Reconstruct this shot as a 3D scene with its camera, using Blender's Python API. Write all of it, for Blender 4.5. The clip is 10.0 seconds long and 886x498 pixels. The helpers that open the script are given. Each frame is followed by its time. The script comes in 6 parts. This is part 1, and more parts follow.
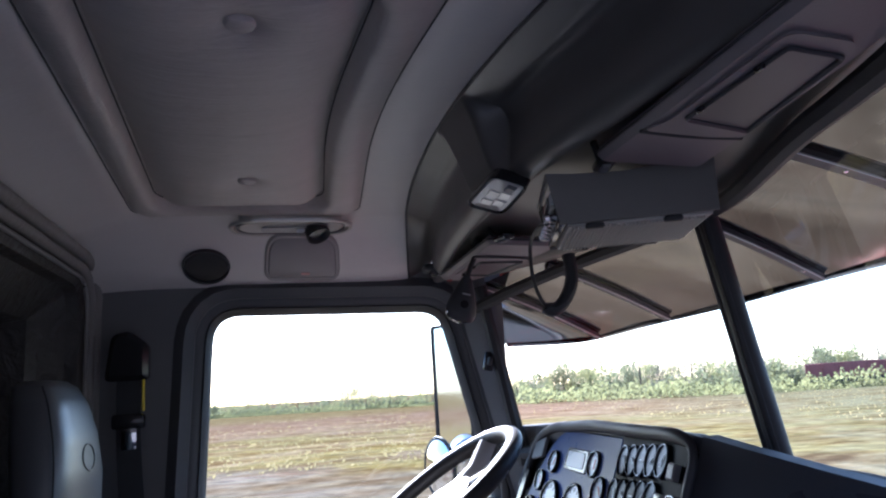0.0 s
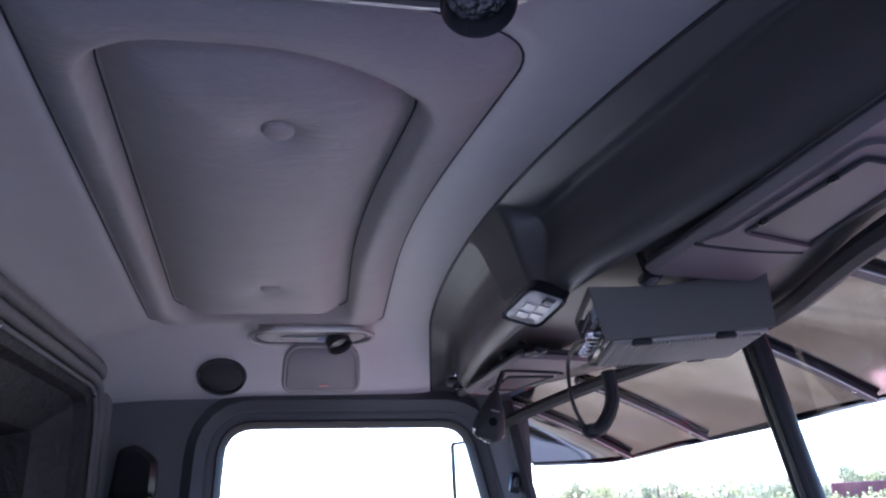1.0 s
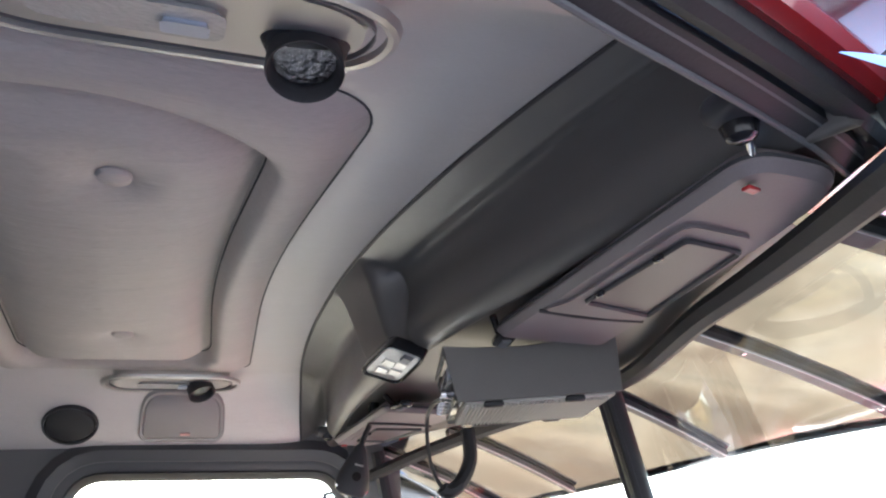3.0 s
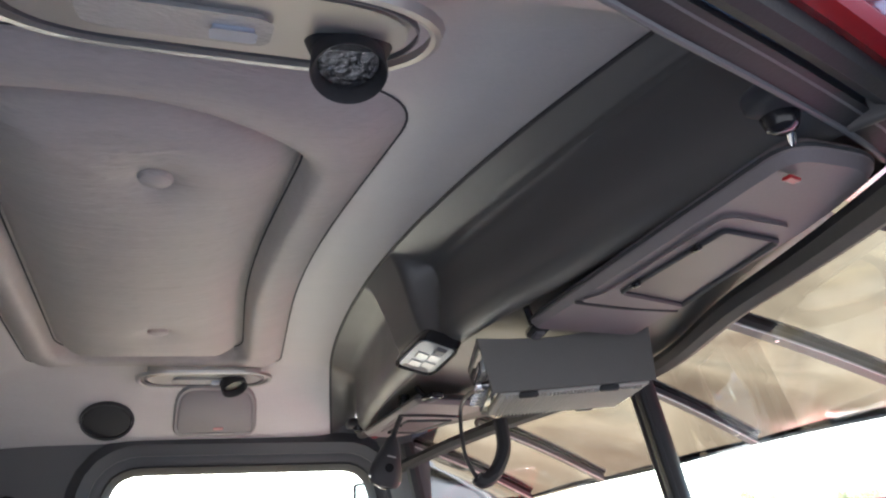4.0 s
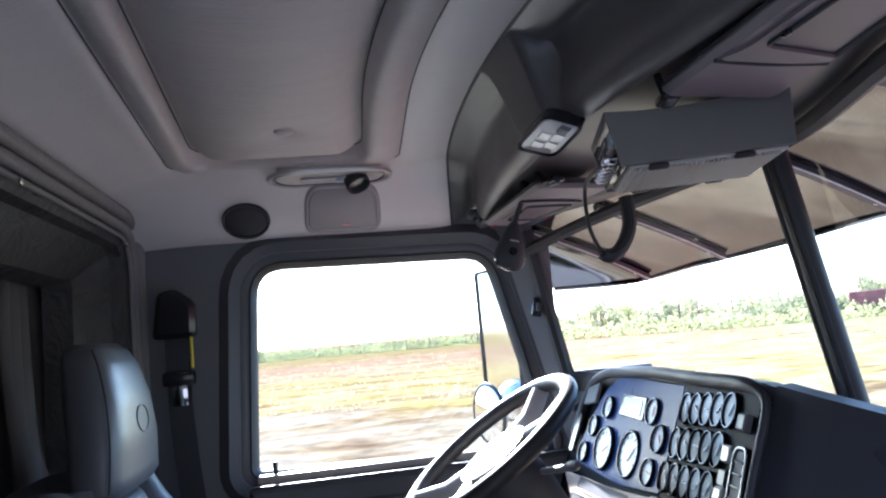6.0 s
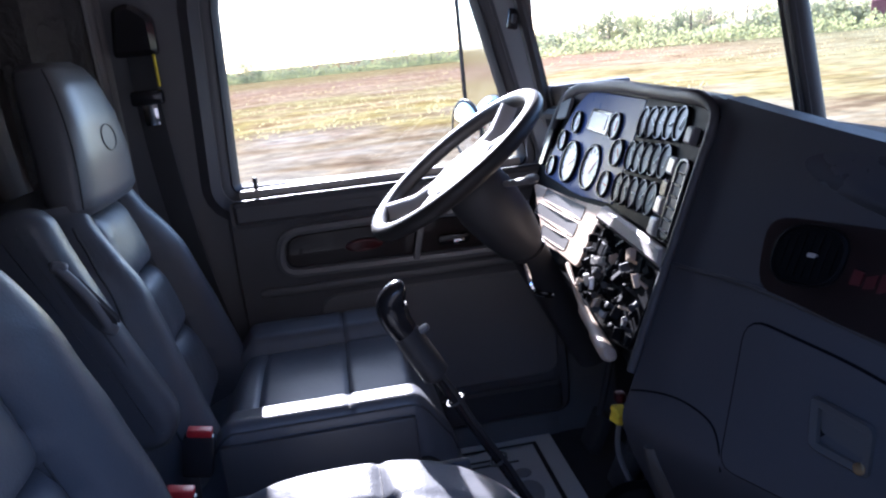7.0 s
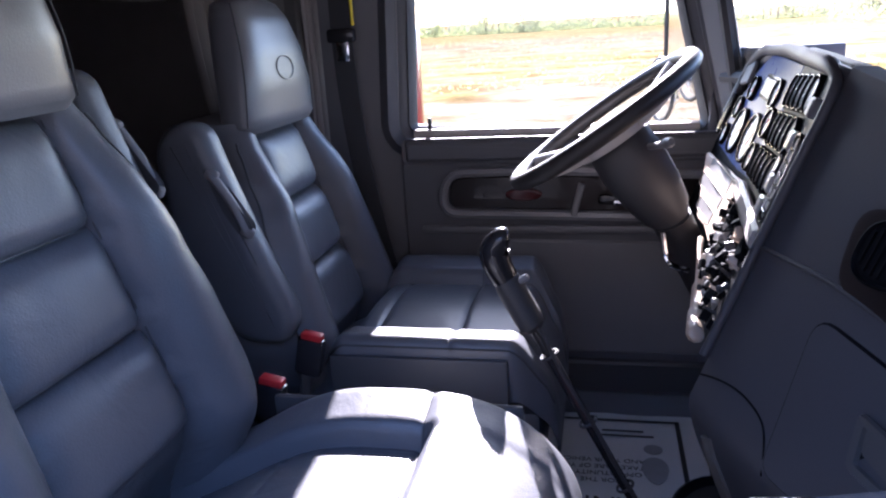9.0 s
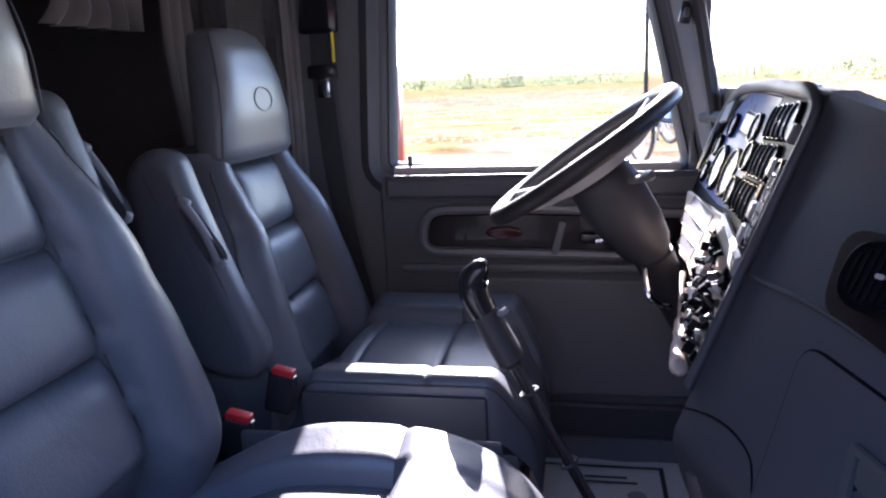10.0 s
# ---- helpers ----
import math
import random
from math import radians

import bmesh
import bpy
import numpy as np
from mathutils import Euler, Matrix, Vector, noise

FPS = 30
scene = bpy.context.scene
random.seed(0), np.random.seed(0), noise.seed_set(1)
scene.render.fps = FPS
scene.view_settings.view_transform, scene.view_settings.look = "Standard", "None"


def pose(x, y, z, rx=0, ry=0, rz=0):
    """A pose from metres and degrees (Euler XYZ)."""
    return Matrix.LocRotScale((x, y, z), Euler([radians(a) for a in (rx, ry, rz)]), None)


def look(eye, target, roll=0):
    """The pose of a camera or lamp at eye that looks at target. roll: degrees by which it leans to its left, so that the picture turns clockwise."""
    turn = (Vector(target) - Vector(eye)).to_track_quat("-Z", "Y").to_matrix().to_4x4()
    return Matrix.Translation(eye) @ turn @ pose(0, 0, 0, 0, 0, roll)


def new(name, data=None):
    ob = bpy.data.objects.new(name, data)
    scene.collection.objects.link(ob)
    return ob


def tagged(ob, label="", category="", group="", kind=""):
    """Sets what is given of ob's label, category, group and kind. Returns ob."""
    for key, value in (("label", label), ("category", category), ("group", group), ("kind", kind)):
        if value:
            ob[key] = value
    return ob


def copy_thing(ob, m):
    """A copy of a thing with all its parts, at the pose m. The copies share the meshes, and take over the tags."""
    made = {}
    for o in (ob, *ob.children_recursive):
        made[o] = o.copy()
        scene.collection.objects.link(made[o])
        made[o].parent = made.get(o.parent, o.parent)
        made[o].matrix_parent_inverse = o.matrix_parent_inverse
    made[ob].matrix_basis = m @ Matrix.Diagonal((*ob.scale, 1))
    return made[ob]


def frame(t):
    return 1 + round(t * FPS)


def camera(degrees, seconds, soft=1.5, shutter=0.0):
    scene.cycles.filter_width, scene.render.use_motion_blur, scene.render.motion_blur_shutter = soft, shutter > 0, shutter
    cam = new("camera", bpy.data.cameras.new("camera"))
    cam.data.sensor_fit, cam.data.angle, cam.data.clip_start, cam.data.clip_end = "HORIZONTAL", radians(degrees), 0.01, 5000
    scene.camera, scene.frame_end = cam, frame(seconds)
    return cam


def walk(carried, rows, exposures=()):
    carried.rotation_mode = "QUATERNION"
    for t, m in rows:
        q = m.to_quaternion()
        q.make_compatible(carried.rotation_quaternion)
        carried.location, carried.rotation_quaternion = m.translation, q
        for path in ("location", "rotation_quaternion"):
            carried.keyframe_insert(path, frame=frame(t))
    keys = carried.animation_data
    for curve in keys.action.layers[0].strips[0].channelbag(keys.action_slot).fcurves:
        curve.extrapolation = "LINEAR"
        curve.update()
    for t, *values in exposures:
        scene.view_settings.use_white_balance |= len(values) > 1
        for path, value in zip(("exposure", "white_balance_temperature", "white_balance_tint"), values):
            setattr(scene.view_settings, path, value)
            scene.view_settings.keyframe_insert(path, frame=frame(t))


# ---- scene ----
cam = camera(62.0, 10.0, soft=2.2)
PATH = [
    (0, (0.193, -0.252, 1.227), (0.632, 1.662, 1.608), -3.6),
    (0.5, (0.185, -0.209, 1.248), (0.605, 1.666, 1.801), -3.0),
    (1, (0.172, -0.197, 1.25), (0.579, 1.646, 1.911), -2.8),
    (1.5, (0.178, -0.188, 1.261), (0.607, 1.628, 1.981), -2.6),
    (2, (0.196, -0.186, 1.273), (0.698, 1.601, 2.016), -2.8),
    (2.5, (0.228, -0.2, 1.274), (0.827, 1.555, 2.022), -2.9),
    (2.7, (0.232, -0.203, 1.276), (0.882, 1.536, 2.02), -3.3),
    (3.8, (0.221, -0.215, 1.278), (0.879, 1.527, 2.008), -3.9),
    (4, (0.209, -0.211, 1.278), (0.826, 1.55, 1.998), -4.2),
    (4.5, (0.174, -0.199, 1.28), (0.671, 1.617, 1.955), -5.0),
    (5, (0.166, -0.192, 1.269), (0.551, 1.671, 1.886), -5.1),
    (5.2, (0.165, -0.193, 1.268), (0.532, 1.687, 1.844), -5.3),
    (6.3, (0.202, -0.195, 1.237), (0.525, 1.779, 1.257), -5.4),
    (6.5, (0.22, -0.189, 1.229), (0.523, 1.783, 1.088), -5.7),
    (7, (0.257, -0.201, 1.242), (0.51, 1.714, 0.725), -6.0),
    (7.5, (0.292, -0.205, 1.246), (0.454, 1.66, 0.542), -4.6),
    (8, (0.353, -0.223, 1.242), (0.326, 1.643, 0.523), -3.6),
    (8.5, (0.443, -0.232, 1.228), (0.183, 1.643, 0.584), -3.5),
    (9, (0.499, -0.228, 1.216), (0.081, 1.639, 0.636), -3.4),
    (9.5, (0.521, -0.223, 1.204), (0.035, 1.642, 0.67), -2.9),
    (10, (0.503, -0.204, 1.175), (0.128, 1.709, 0.725), -2.5),
]
EXPOSURE = [(0.0, 2.50, 4980, 19), (0.5, 2.70, 4700, 20), (1.0, 3.36, 4650, 25), (1.8, 4.10, 5100, 18), (2.5, 4.40, 5450, 11), (4.0, 4.20, 5600, 9), (4.5, 4.22, 5700, 8), (5.2, 4.16, 5500, 9), (6.3, 3.22, 4950, 16), (7.0, 3.08, 5100, 22), (7.5, 3.44, 5200, 27), (10.0, 3.78, 5350, 28)]
walk(cam, [(t, look(eye, target, roll)) for t, eye, target, roll in PATH], EXPOSURE)

# ---- light ----
SUN_DIR = Vector((-0.075, 0.88, 0.46)).normalized()
world = bpy.data.worlds.new("sky")
scene.world = world
world.use_nodes = True
wn = world.node_tree.nodes
bg = wn["Background"]
sky = wn.new("ShaderNodeTexSky")
sky.sky_type = "NISHITA"
sky.sun_disc = False
sky.sun_elevation = math.asin(SUN_DIR.z)
sky.sun_rotation = math.atan2(SUN_DIR.x, SUN_DIR.y)
sky.air_density, sky.dust_density = 1.0, 1.0
world.node_tree.links.new(sky.outputs[0], bg.inputs[0])
bg.inputs[1].default_value = 0.14
sun = new("sun", bpy.data.lights.new("sun", "SUN"))
sun.data.energy, sun.data.angle, sun.data.color = 4.8, radians(0.6), (1.0, 0.89, 0.735)
sun.matrix_world = look(SUN_DIR * 20, (0, 0, 0))

# ---- materials ----
def mat(name, color, rough=0.5, metal=0.0, vary=0.12, scale=30.0, bump=0.15, fine=400.0, dist=0.002, coat=0.0, spec=0.5, second=None, stretch=(1, 1, 1), crease=None):
    """A surface with two scales of colour and relief."""
    m = bpy.data.materials.new(name)
    m.use_nodes = True
    nt = m.node_tree
    b = nt.nodes["Principled BSDF"]
    tc = nt.nodes.new("ShaderNodeTexCoord")
    mp = nt.nodes.new("ShaderNodeMapping")
    mp.inputs["Scale"].default_value = stretch
    nt.links.new(tc.outputs["Object"], mp.inputs[0])
    n1, n2 = nt.nodes.new("ShaderNodeTexNoise"), nt.nodes.new("ShaderNodeTexNoise")
    n1.inputs["Scale"].default_value, n2.inputs["Scale"].default_value = scale, fine
    n1.inputs["Detail"].default_value = 5
    n2.inputs["Detail"].default_value = 2
    for n in (n1, n2):
        nt.links.new(mp.outputs[0], n.inputs["Vector"])
    ramp = nt.nodes.new("ShaderNodeMixRGB")
    ramp.inputs[1].default_value = (*[c * (1 - vary) for c in color], 1)
    ramp.inputs[2].default_value = (*(second or [min(1, c * (1 + vary)) for c in color]), 1)
    nt.links.new(n1.outputs[0], ramp.inputs[0])
    grain = nt.nodes.new("ShaderNodeMixRGB")
    grain.blend_type = "MULTIPLY"
    grain.inputs[0].default_value = min(0.6, vary * 2)
    nt.links.new(ramp.outputs[0], grain.inputs[1])
    nt.links.new(n2.outputs[0], grain.inputs[2])
    bright = nt.nodes.new("ShaderNodeMixRGB")
    bright.blend_type = "MULTIPLY"
    bright.inputs[0].default_value = 1.0
    k = 1.0 / (1 - min(0.6, vary * 2) * 0.5)
    bright.inputs[2].default_value = (k, k, k, 1)
    nt.links.new(grain.outputs[0], bright.inputs[1])
    nt.links.new(bright.outputs[0], b.inputs["Base Color"])
    rr = nt.nodes.new("ShaderNodeMapRange")
    rr.inputs["To Min"].default_value, rr.inputs["To Max"].default_value = max(0.02, rough - 0.08), min(1, rough + 0.08)
    nt.links.new(n1.outputs[0], rr.inputs[0])
    nt.links.new(rr.outputs[0], b.inputs["Roughness"])
    b.inputs["Metallic"].default_value = metal
    b.inputs["Coat Weight"].default_value = coat
    b.inputs["Specular IOR Level"].default_value = spec
    if bump:
        bp = nt.nodes.new("ShaderNodeBump")
        bp.inputs["Strength"].default_value, bp.inputs["Distance"].default_value = bump, dist
        nt.links.new(n2.outputs[0], bp.inputs["Height"])
        nt.links.new(bp.outputs[0], b.inputs["Normal"])
        if crease:
            n3, b3 = nt.nodes.new("ShaderNodeTexNoise"), nt.nodes.new("ShaderNodeBump")
            n3.inputs["Scale"].default_value, n3.inputs["Detail"].default_value, n3.inputs["Distortion"].default_value = crease[0], 4, 1.2
            nt.links.new(mp.outputs[0], n3.inputs["Vector"])
            b3.inputs["Strength"].default_value, b3.inputs["Distance"].default_value = crease[1], crease[2]
            nt.links.new(n3.outputs[0], b3.inputs["Height"])
            nt.links.new(b3.outputs[0], bp.inputs["Normal"])
    return m


def glass(name, tint=(1, 1, 1), rough=0.0):
    """Thin clear glass: straight through, with a gloss that grows at a slant."""
    m = bpy.data.materials.new(name)
    m.use_nodes = True
    nt = m.node_tree
    nt.nodes.clear()
    out = nt.nodes.new("ShaderNodeOutputMaterial")
    tr, gl, mx, fr, pw = (nt.nodes.new(k) for k in ("ShaderNodeBsdfTransparent", "ShaderNodeBsdfGlossy", "ShaderNodeMixShader", "ShaderNodeLayerWeight", "ShaderNodeMath"))
    tr.inputs[0].default_value = (*tint, 1)
    gl.inputs["Roughness"].default_value = rough
    pw.operation = "POWER"
    pw.inputs[1].default_value = 4.0
    ad = nt.nodes.new("ShaderNodeMath")
    ad.operation = "MULTIPLY_ADD"
    ad.inputs[1].default_value, ad.inputs[2].default_value = 0.8, 0.03
    nt.links.new(fr.outputs["Facing"], pw.inputs[0])
    nt.links.new(pw.outputs[0], ad.inputs[0])
    nt.links.new(ad.outputs[0], mx.inputs[0])
    nt.links.new(tr.outputs[0], mx.inputs[1])
    nt.links.new(gl.outputs[0], mx.inputs[2])
    nt.links.new(mx.outputs[0], out.inputs[0])
    return m


def leaf_mat(name, color):
    """Thin leaves that let some light through."""
    m = mat(name, color, 0.8, vary=0.35, scale=1.5, bump=0.0, spec=0.1)
    nt = m.node_tree
    b, out = nt.nodes["Principled BSDF"], nt.nodes["Material Output"]
    tl, mx = nt.nodes.new("ShaderNodeBsdfTranslucent"), nt.nodes.new("ShaderNodeMixShader")
    tl.inputs[0].default_value = (*color, 1)
    mx.inputs[0].default_value = 0.6
    nt.links.new(b.outputs[0], mx.inputs[1])
    nt.links.new(tl.outputs[0], mx.inputs[2])
    nt.links.new(mx.outputs[0], out.inputs[0])
    return m


HEADLINER = mat("headliner_vinyl", (0.685, 0.645, 0.628), 0.42, vary=0.05, scale=9, bump=0.22, fine=260, dist=0.001, spec=0.6, stretch=(0.8, 3.0, 1.0), crease=(38, 0.3, 0.003))
PANEL_VINYL = mat("panel_vinyl", (0.575, 0.535, 0.500), 0.5, vary=0.10, scale=9, bump=0.45, fine=200, dist=0.0013, spec=0.45, stretch=(0.45, 2.6, 1.0), crease=(28, 0.5, 0.006))
CONSOLE = mat("console_plastic", (0.112, 0.107, 0.102), 0.36, vary=0.05, scale=12, bump=0.2, fine=700, dist=0.0006, spec=0.7)
DARK = mat("dark_plastic", (0.043, 0.044, 0.049), 0.5, vary=0.1, scale=16, bump=0.2, fine=600, dist=0.0006)
DASH = mat("dash_plastic", (0.030, 0.031, 0.037), 0.55, vary=0.08, scale=12, bump=0.3, fine=500, dist=0.0008)
WALL = mat("wall_vinyl", (0.15, 0.15, 0.157), 0.6, vary=0.07, scale=10, bump=0.25, fine=420, dist=0.0008)
DOORPAD = mat("door_pad", (0.098, 0.099, 0.106), 0.55, vary=0.08, scale=12, bump=0.25, fine=420, dist=0.0008)
TRIMGREY = mat("grey_trim", (0.16, 0.16, 0.17), 0.45, vary=0.05, scale=20, bump=0.1, fine=500)
RUBBER = mat("black_rubber", (0.034, 0.034, 0.037), 0.55, vary=0.15, scale=30, bump=0.15, fine=300)
LEATHER = mat("seat_leather", (0.082, 0.086, 0.098), 0.38, vary=0.06, scale=7, bump=0.35, fine=330, dist=0.0009, spec=0.42, crease=(9, 0.30, 0.007))
HEADREST = mat("headrest_leather", (0.112, 0.115, 0.124), 0.34, vary=0.06, scale=7, bump=0.3, fine=330, dist=0.0009)
THREAD = mat("seam_thread", (0.035, 0.036, 0.04), 0.7, vary=0.2, scale=200, bump=0.2, fine=900)
CHROME = mat("chrome", (0.78, 0.78, 0.80), 0.08, 1.0, vary=0.03, scale=20, bump=0.0)
STEEL = mat("stainless", (0.20, 0.20, 0.20), 0.07, 1.0, vary=0.25, scale=4, bump=0.4, fine=3, dist=0.016)
SILVER = mat("silver_paint", (0.55, 0.54, 0.52), 0.35, 0.55, vary=0.04, scale=30, bump=0.05, fine=700)
GAUGE = mat("gauge_face", (0.52, 0.58, 0.68), 0.3, vary=0.03, scale=50, bump=0.0)
# the blue stands in for the sky reflected in the plate
CLUSTER = mat("cluster_panel", (0.030, 0.062, 0.235), 0.3, 0.0, vary=0.04, scale=60, bump=0.0, spec=0.05)
DARKFACE = mat("dark_gauge_face", (0.022, 0.025, 0.034), 0.3, vary=0.05, scale=80, bump=0.0)
BLACKGLOSS = mat("black_gloss", (0.019, 0.019, 0.022), 0.16, vary=0.1, scale=30, bump=0.0)
MATTBLACK = mat("matt_black_panel", (0.0045, 0.0048, 0.0060), 0.5, vary=0.1, scale=30, bump=0.1, fine=600, spec=0.04)
CREAM = mat("cream_plastic", (0.47, 0.375, 0.29), 0.45, 0.0, vary=0.04, scale=30, bump=0.05, fine=700)
WOOD = mat("burl_wood", (0.0075, 0.0050, 0.0052), 0.35, vary=0.4, scale=14, bump=0.0, coat=0.15, spec=0.3, second=(0.013, 0.0062, 0.0062))
LOWDASH = mat("lower_dash_plastic", (0.036, 0.036, 0.042), 0.55, vary=0.08, scale=12, bump=0.3, fine=500, dist=0.0008)
SCOOP = mat("dash_gloss", (0.036, 0.039, 0.048), 0.28, vary=0.06, scale=12, bump=0.1, fine=500, dist=0.0006)
KNEE = mat("knee_panel_plastic", (0.050, 0.047, 0.046), 0.55, vary=0.08, scale=12, bump=0.3, fine=500, dist=0.0008)
RAILGREY = mat("rail_grey", (0.24, 0.22, 0.21), 0.45, vary=0.05, scale=30, bump=0.05, fine=600)
TRIMCHROME = mat("dull_chrome", (0.26, 0.26, 0.27), 0.2, 1.0, vary=0.05, scale=40, bump=0.0)
SLOT = mat("slot_shade", (0.035, 0.031, 0.029), 0.6, vary=0.08, scale=30, bump=0.05, fine=700)
LENS = mat("lamp_lens", (0.60, 0.60, 0.59), 0.2, vary=0.05, scale=90, bump=0.5, fine=170, dist=0.002)
REDBTN = mat("red_plastic", (0.42, 0.02, 0.025), 0.35, vary=0.1, scale=60, bump=0.05)
DIMRED = mat("dull_red_badge", (0.05, 0.006, 0.008), 0.35, vary=0.1, scale=60, bump=0.0)
BRASS = mat("dull_brass", (0.22, 0.16, 0.09), 0.4, 0.8, vary=0.1, scale=60, bump=0.0)
YELLOW = mat("yellow_label", (0.75, 0.58, 0.03), 0.5, vary=0.1, scale=60, bump=0.05)
WEB = mat("belt_webbing", (0.03, 0.032, 0.036), 0.7, vary=0.15, scale=40, bump=0.5, fine=500, dist=0.001)
CURTAIN = mat("curtain_cloth", (0.17, 0.152, 0.140), 0.8, vary=0.12, scale=20, bump=0.4, fine=500, dist=0.0012)
BROWN = mat("brown_vinyl", (0.060, 0.055, 0.052), 0.5, vary=0.15, scale=18, bump=0.5, fine=130, dist=0.002, crease=(22, 0.7, 0.012))
FLOORMAT = mat("rubber_floor", (0.040, 0.040, 0.043), 0.6, vary=0.15, scale=18, bump=0.3, fine=160, dist=0.002)
PAPER = mat("paper_mat", (0.62, 0.62, 0.60), 0.7, vary=0.05, scale=14, bump=0.1, fine=160)
INK = mat("black_ink", (0.02, 0.02, 0.02), 0.6, vary=0.1, scale=60, bump=0.0)
REDPAINT = mat("red_car_paint", (0.30, 0.012, 0.015), 0.16, vary=0.05, scale=6, bump=0.0, coat=1.0)
VISOR = mat("visor_vinyl", (0.215, 0.190, 0.194), 0.5, vary=0.06, scale=14, bump=0.3, fine=420, dist=0.0008)
MIRROR = mat("mirror_glass", (0.85, 0.86, 0.87), 0.02, 1.0, vary=0.01, scale=4, bump=0.0)
# no true mirror: the brownish reflection is put into the base colour
PAINTEDMIRROR = mat("visor_mirror", (0.17, 0.145, 0.148), 0.35, 0.0, vary=0.06, scale=9, bump=0.0, spec=0.16)
PANE = glass("window_glass", (0.72, 0.75, 0.735))
CLEAR = glass("clear_lens", (0.85, 0.85, 0.85), 0.25)
DIMCHROME = mat("lamp_reflector", (0.35, 0.35, 0.37), 0.12, 1.0, vary=0.3, scale=160, bump=0.8, fine=140, dist=0.004)

# ---- mesh helpers ----
def part(name, bm, material, parent=None, label="", smooth=True):
    me = bpy.data.meshes.new(name)
    bmesh.ops.recalc_face_normals(bm, faces=bm.faces)
    bm.to_mesh(me)
    bm.free()
    me.materials.append(material)
    if smooth:
        me.polygons.foreach_set("use_smooth", [True] * len(me.polygons))
        me.set_sharp_from_angle(angle=radians(38))
    ob = new(name, me)
    if parent is not None:
        ob.parent = parent
    if label:
        tagged(ob, label)
    return ob


def thing(name, label, category, at=(0, 0, 0), group="", kind=""):
    ob = new(name)
    ob.empty_display_size = 0.05
    ob.location = at
    return tagged(ob, label, category, group, kind)


def move(bm, m):
    bmesh.ops.transform(bm, matrix=m, verts=bm.verts)
    return bm


def rbox(size, at=(0, 0, 0), bevel=0.01, seg=2, rot=(0, 0, 0)):
    bm = bmesh.new()
    bmesh.ops.create_cube(bm, size=1)
    bmesh.ops.scale(bm, vec=size, verts=bm.verts)
    if bevel:
        bmesh.ops.bevel(bm, geom=bm.edges[:], offset=min(bevel, 0.45 * min(size)), segments=seg, affect="EDGES", profile=0.5)
    return move(bm, pose(*at, *rot))


def loft(rings, closed=True, caps=True, loop=False):
    """A skin over rings of points, all of the same count."""
    bm = bmesh.new()
    vs = [[bm.verts.new(p) for p in r] for r in rings]
    n = len(vs[0])
    pairs = list(zip(vs, vs[1:])) + ([(vs[-1], vs[0])] if loop else [])
    for a, b in pairs:
        for i in range(n if closed else n - 1):
            j = (i + 1) % n
            bm.faces.new((a[i], a[j], b[j], b[i]))
    if caps and closed and not loop:
        bm.faces.new(vs[0][::-1])
        bm.faces.new(vs[-1])
    return bm


def tube(path, radius, seg=10, flat=1.0, caps=True):
    """A round bar along a path; radius is one number or one for each point."""
    pts = [Vector(p) for p in path]
    rs = radius if isinstance(radius, (list, tuple)) else [radius] * len(pts)
    rings, side = [], None
    for i, p in enumerate(pts):
        d = (pts[min(i + 1, len(pts) - 1)] - pts[max(i - 1, 0)]).normalized()
        if side is None:
            side = d.orthogonal().normalized()
        side = (side - d * side.dot(d)).normalized()
        up = d.cross(side)
        rings.append([p + rs[i] * (math.cos(a) * side + flat * math.sin(a) * up) for a in (2 * math.pi * k / seg for k in range(seg))])
    return loft(rings, caps=caps)


def curve(points, n=8):
    """A smooth line through the points."""
    p = [Vector(q) for q in points]
    out = []
    for i in range(len(p) - 1):
        a, b, c, d = p[max(i - 1, 0)], p[i], p[i + 1], p[min(i + 2, len(p) - 1)]
        for k in range(n):
            t = k / n
            out.append(0.5 * (2 * b + (c - a) * t + (2 * a - 5 * b + 4 * c - d) * t * t + (3 * b - a - 3 * c + d) * t ** 3))
    return out + [p[-1]]


def torus(major, minor, seg=48, sec=10, flat=1.0):
    rings = []
    for i in range(seg):
        a = 2 * math.pi * i / seg
        d = Vector((math.cos(a), math.sin(a), 0))
        rings.append([d * (major + minor * math.cos(b)) + Vector((0, 0, flat * minor * math.sin(b))) for b in (2 * math.pi * k / sec for k in range(sec))])
    return loft(rings, loop=True, caps=False)


def lathe(profile, seg=24):
    """A turned body about z from rows of radius and height; closed at both ends."""
    rings = [[Vector((max(r, 1e-4) * math.cos(a), max(r, 1e-4) * math.sin(a), z)) for a in (2 * math.pi * k / seg for k in range(seg))] for r, z in profile]
    return loft(rings)


def rounded(points, radius, n=5):
    """A closed flat outline with rounded corners; radius one number or one a corner."""
    out, m = [], len(points)
    for i in range(m):
        p, a, b = Vector(points[i]), Vector(points[i - 1]), Vector(points[(i + 1) % m])
        r = radius[i] if isinstance(radius, (list, tuple)) else radius
        u, v = (a - p), (b - p)
        r = min(r, 0.48 * u.length, 0.48 * v.length)
        s, e = p + u.normalized() * r, p + v.normalized() * r
        for k in range(n + 1):
            t = k / n
            out.append((1 - t) ** 2 * s + 2 * t * (1 - t) * p + t * t * e)
    return out


def grow(outline, d):
    """The outline moved outwards by d along its own normals (2D points, anticlockwise)."""
    m, out = len(outline), []
    for i in range(m):
        t = (Vector(outline[(i + 1) % m]) - Vector(outline[i - 1]))
        t = t.normalized() if t.length > 1e-9 else Vector((1, 0))
        out.append(Vector(outline[i]) + d * Vector((t.y, -t.x)))
    return out


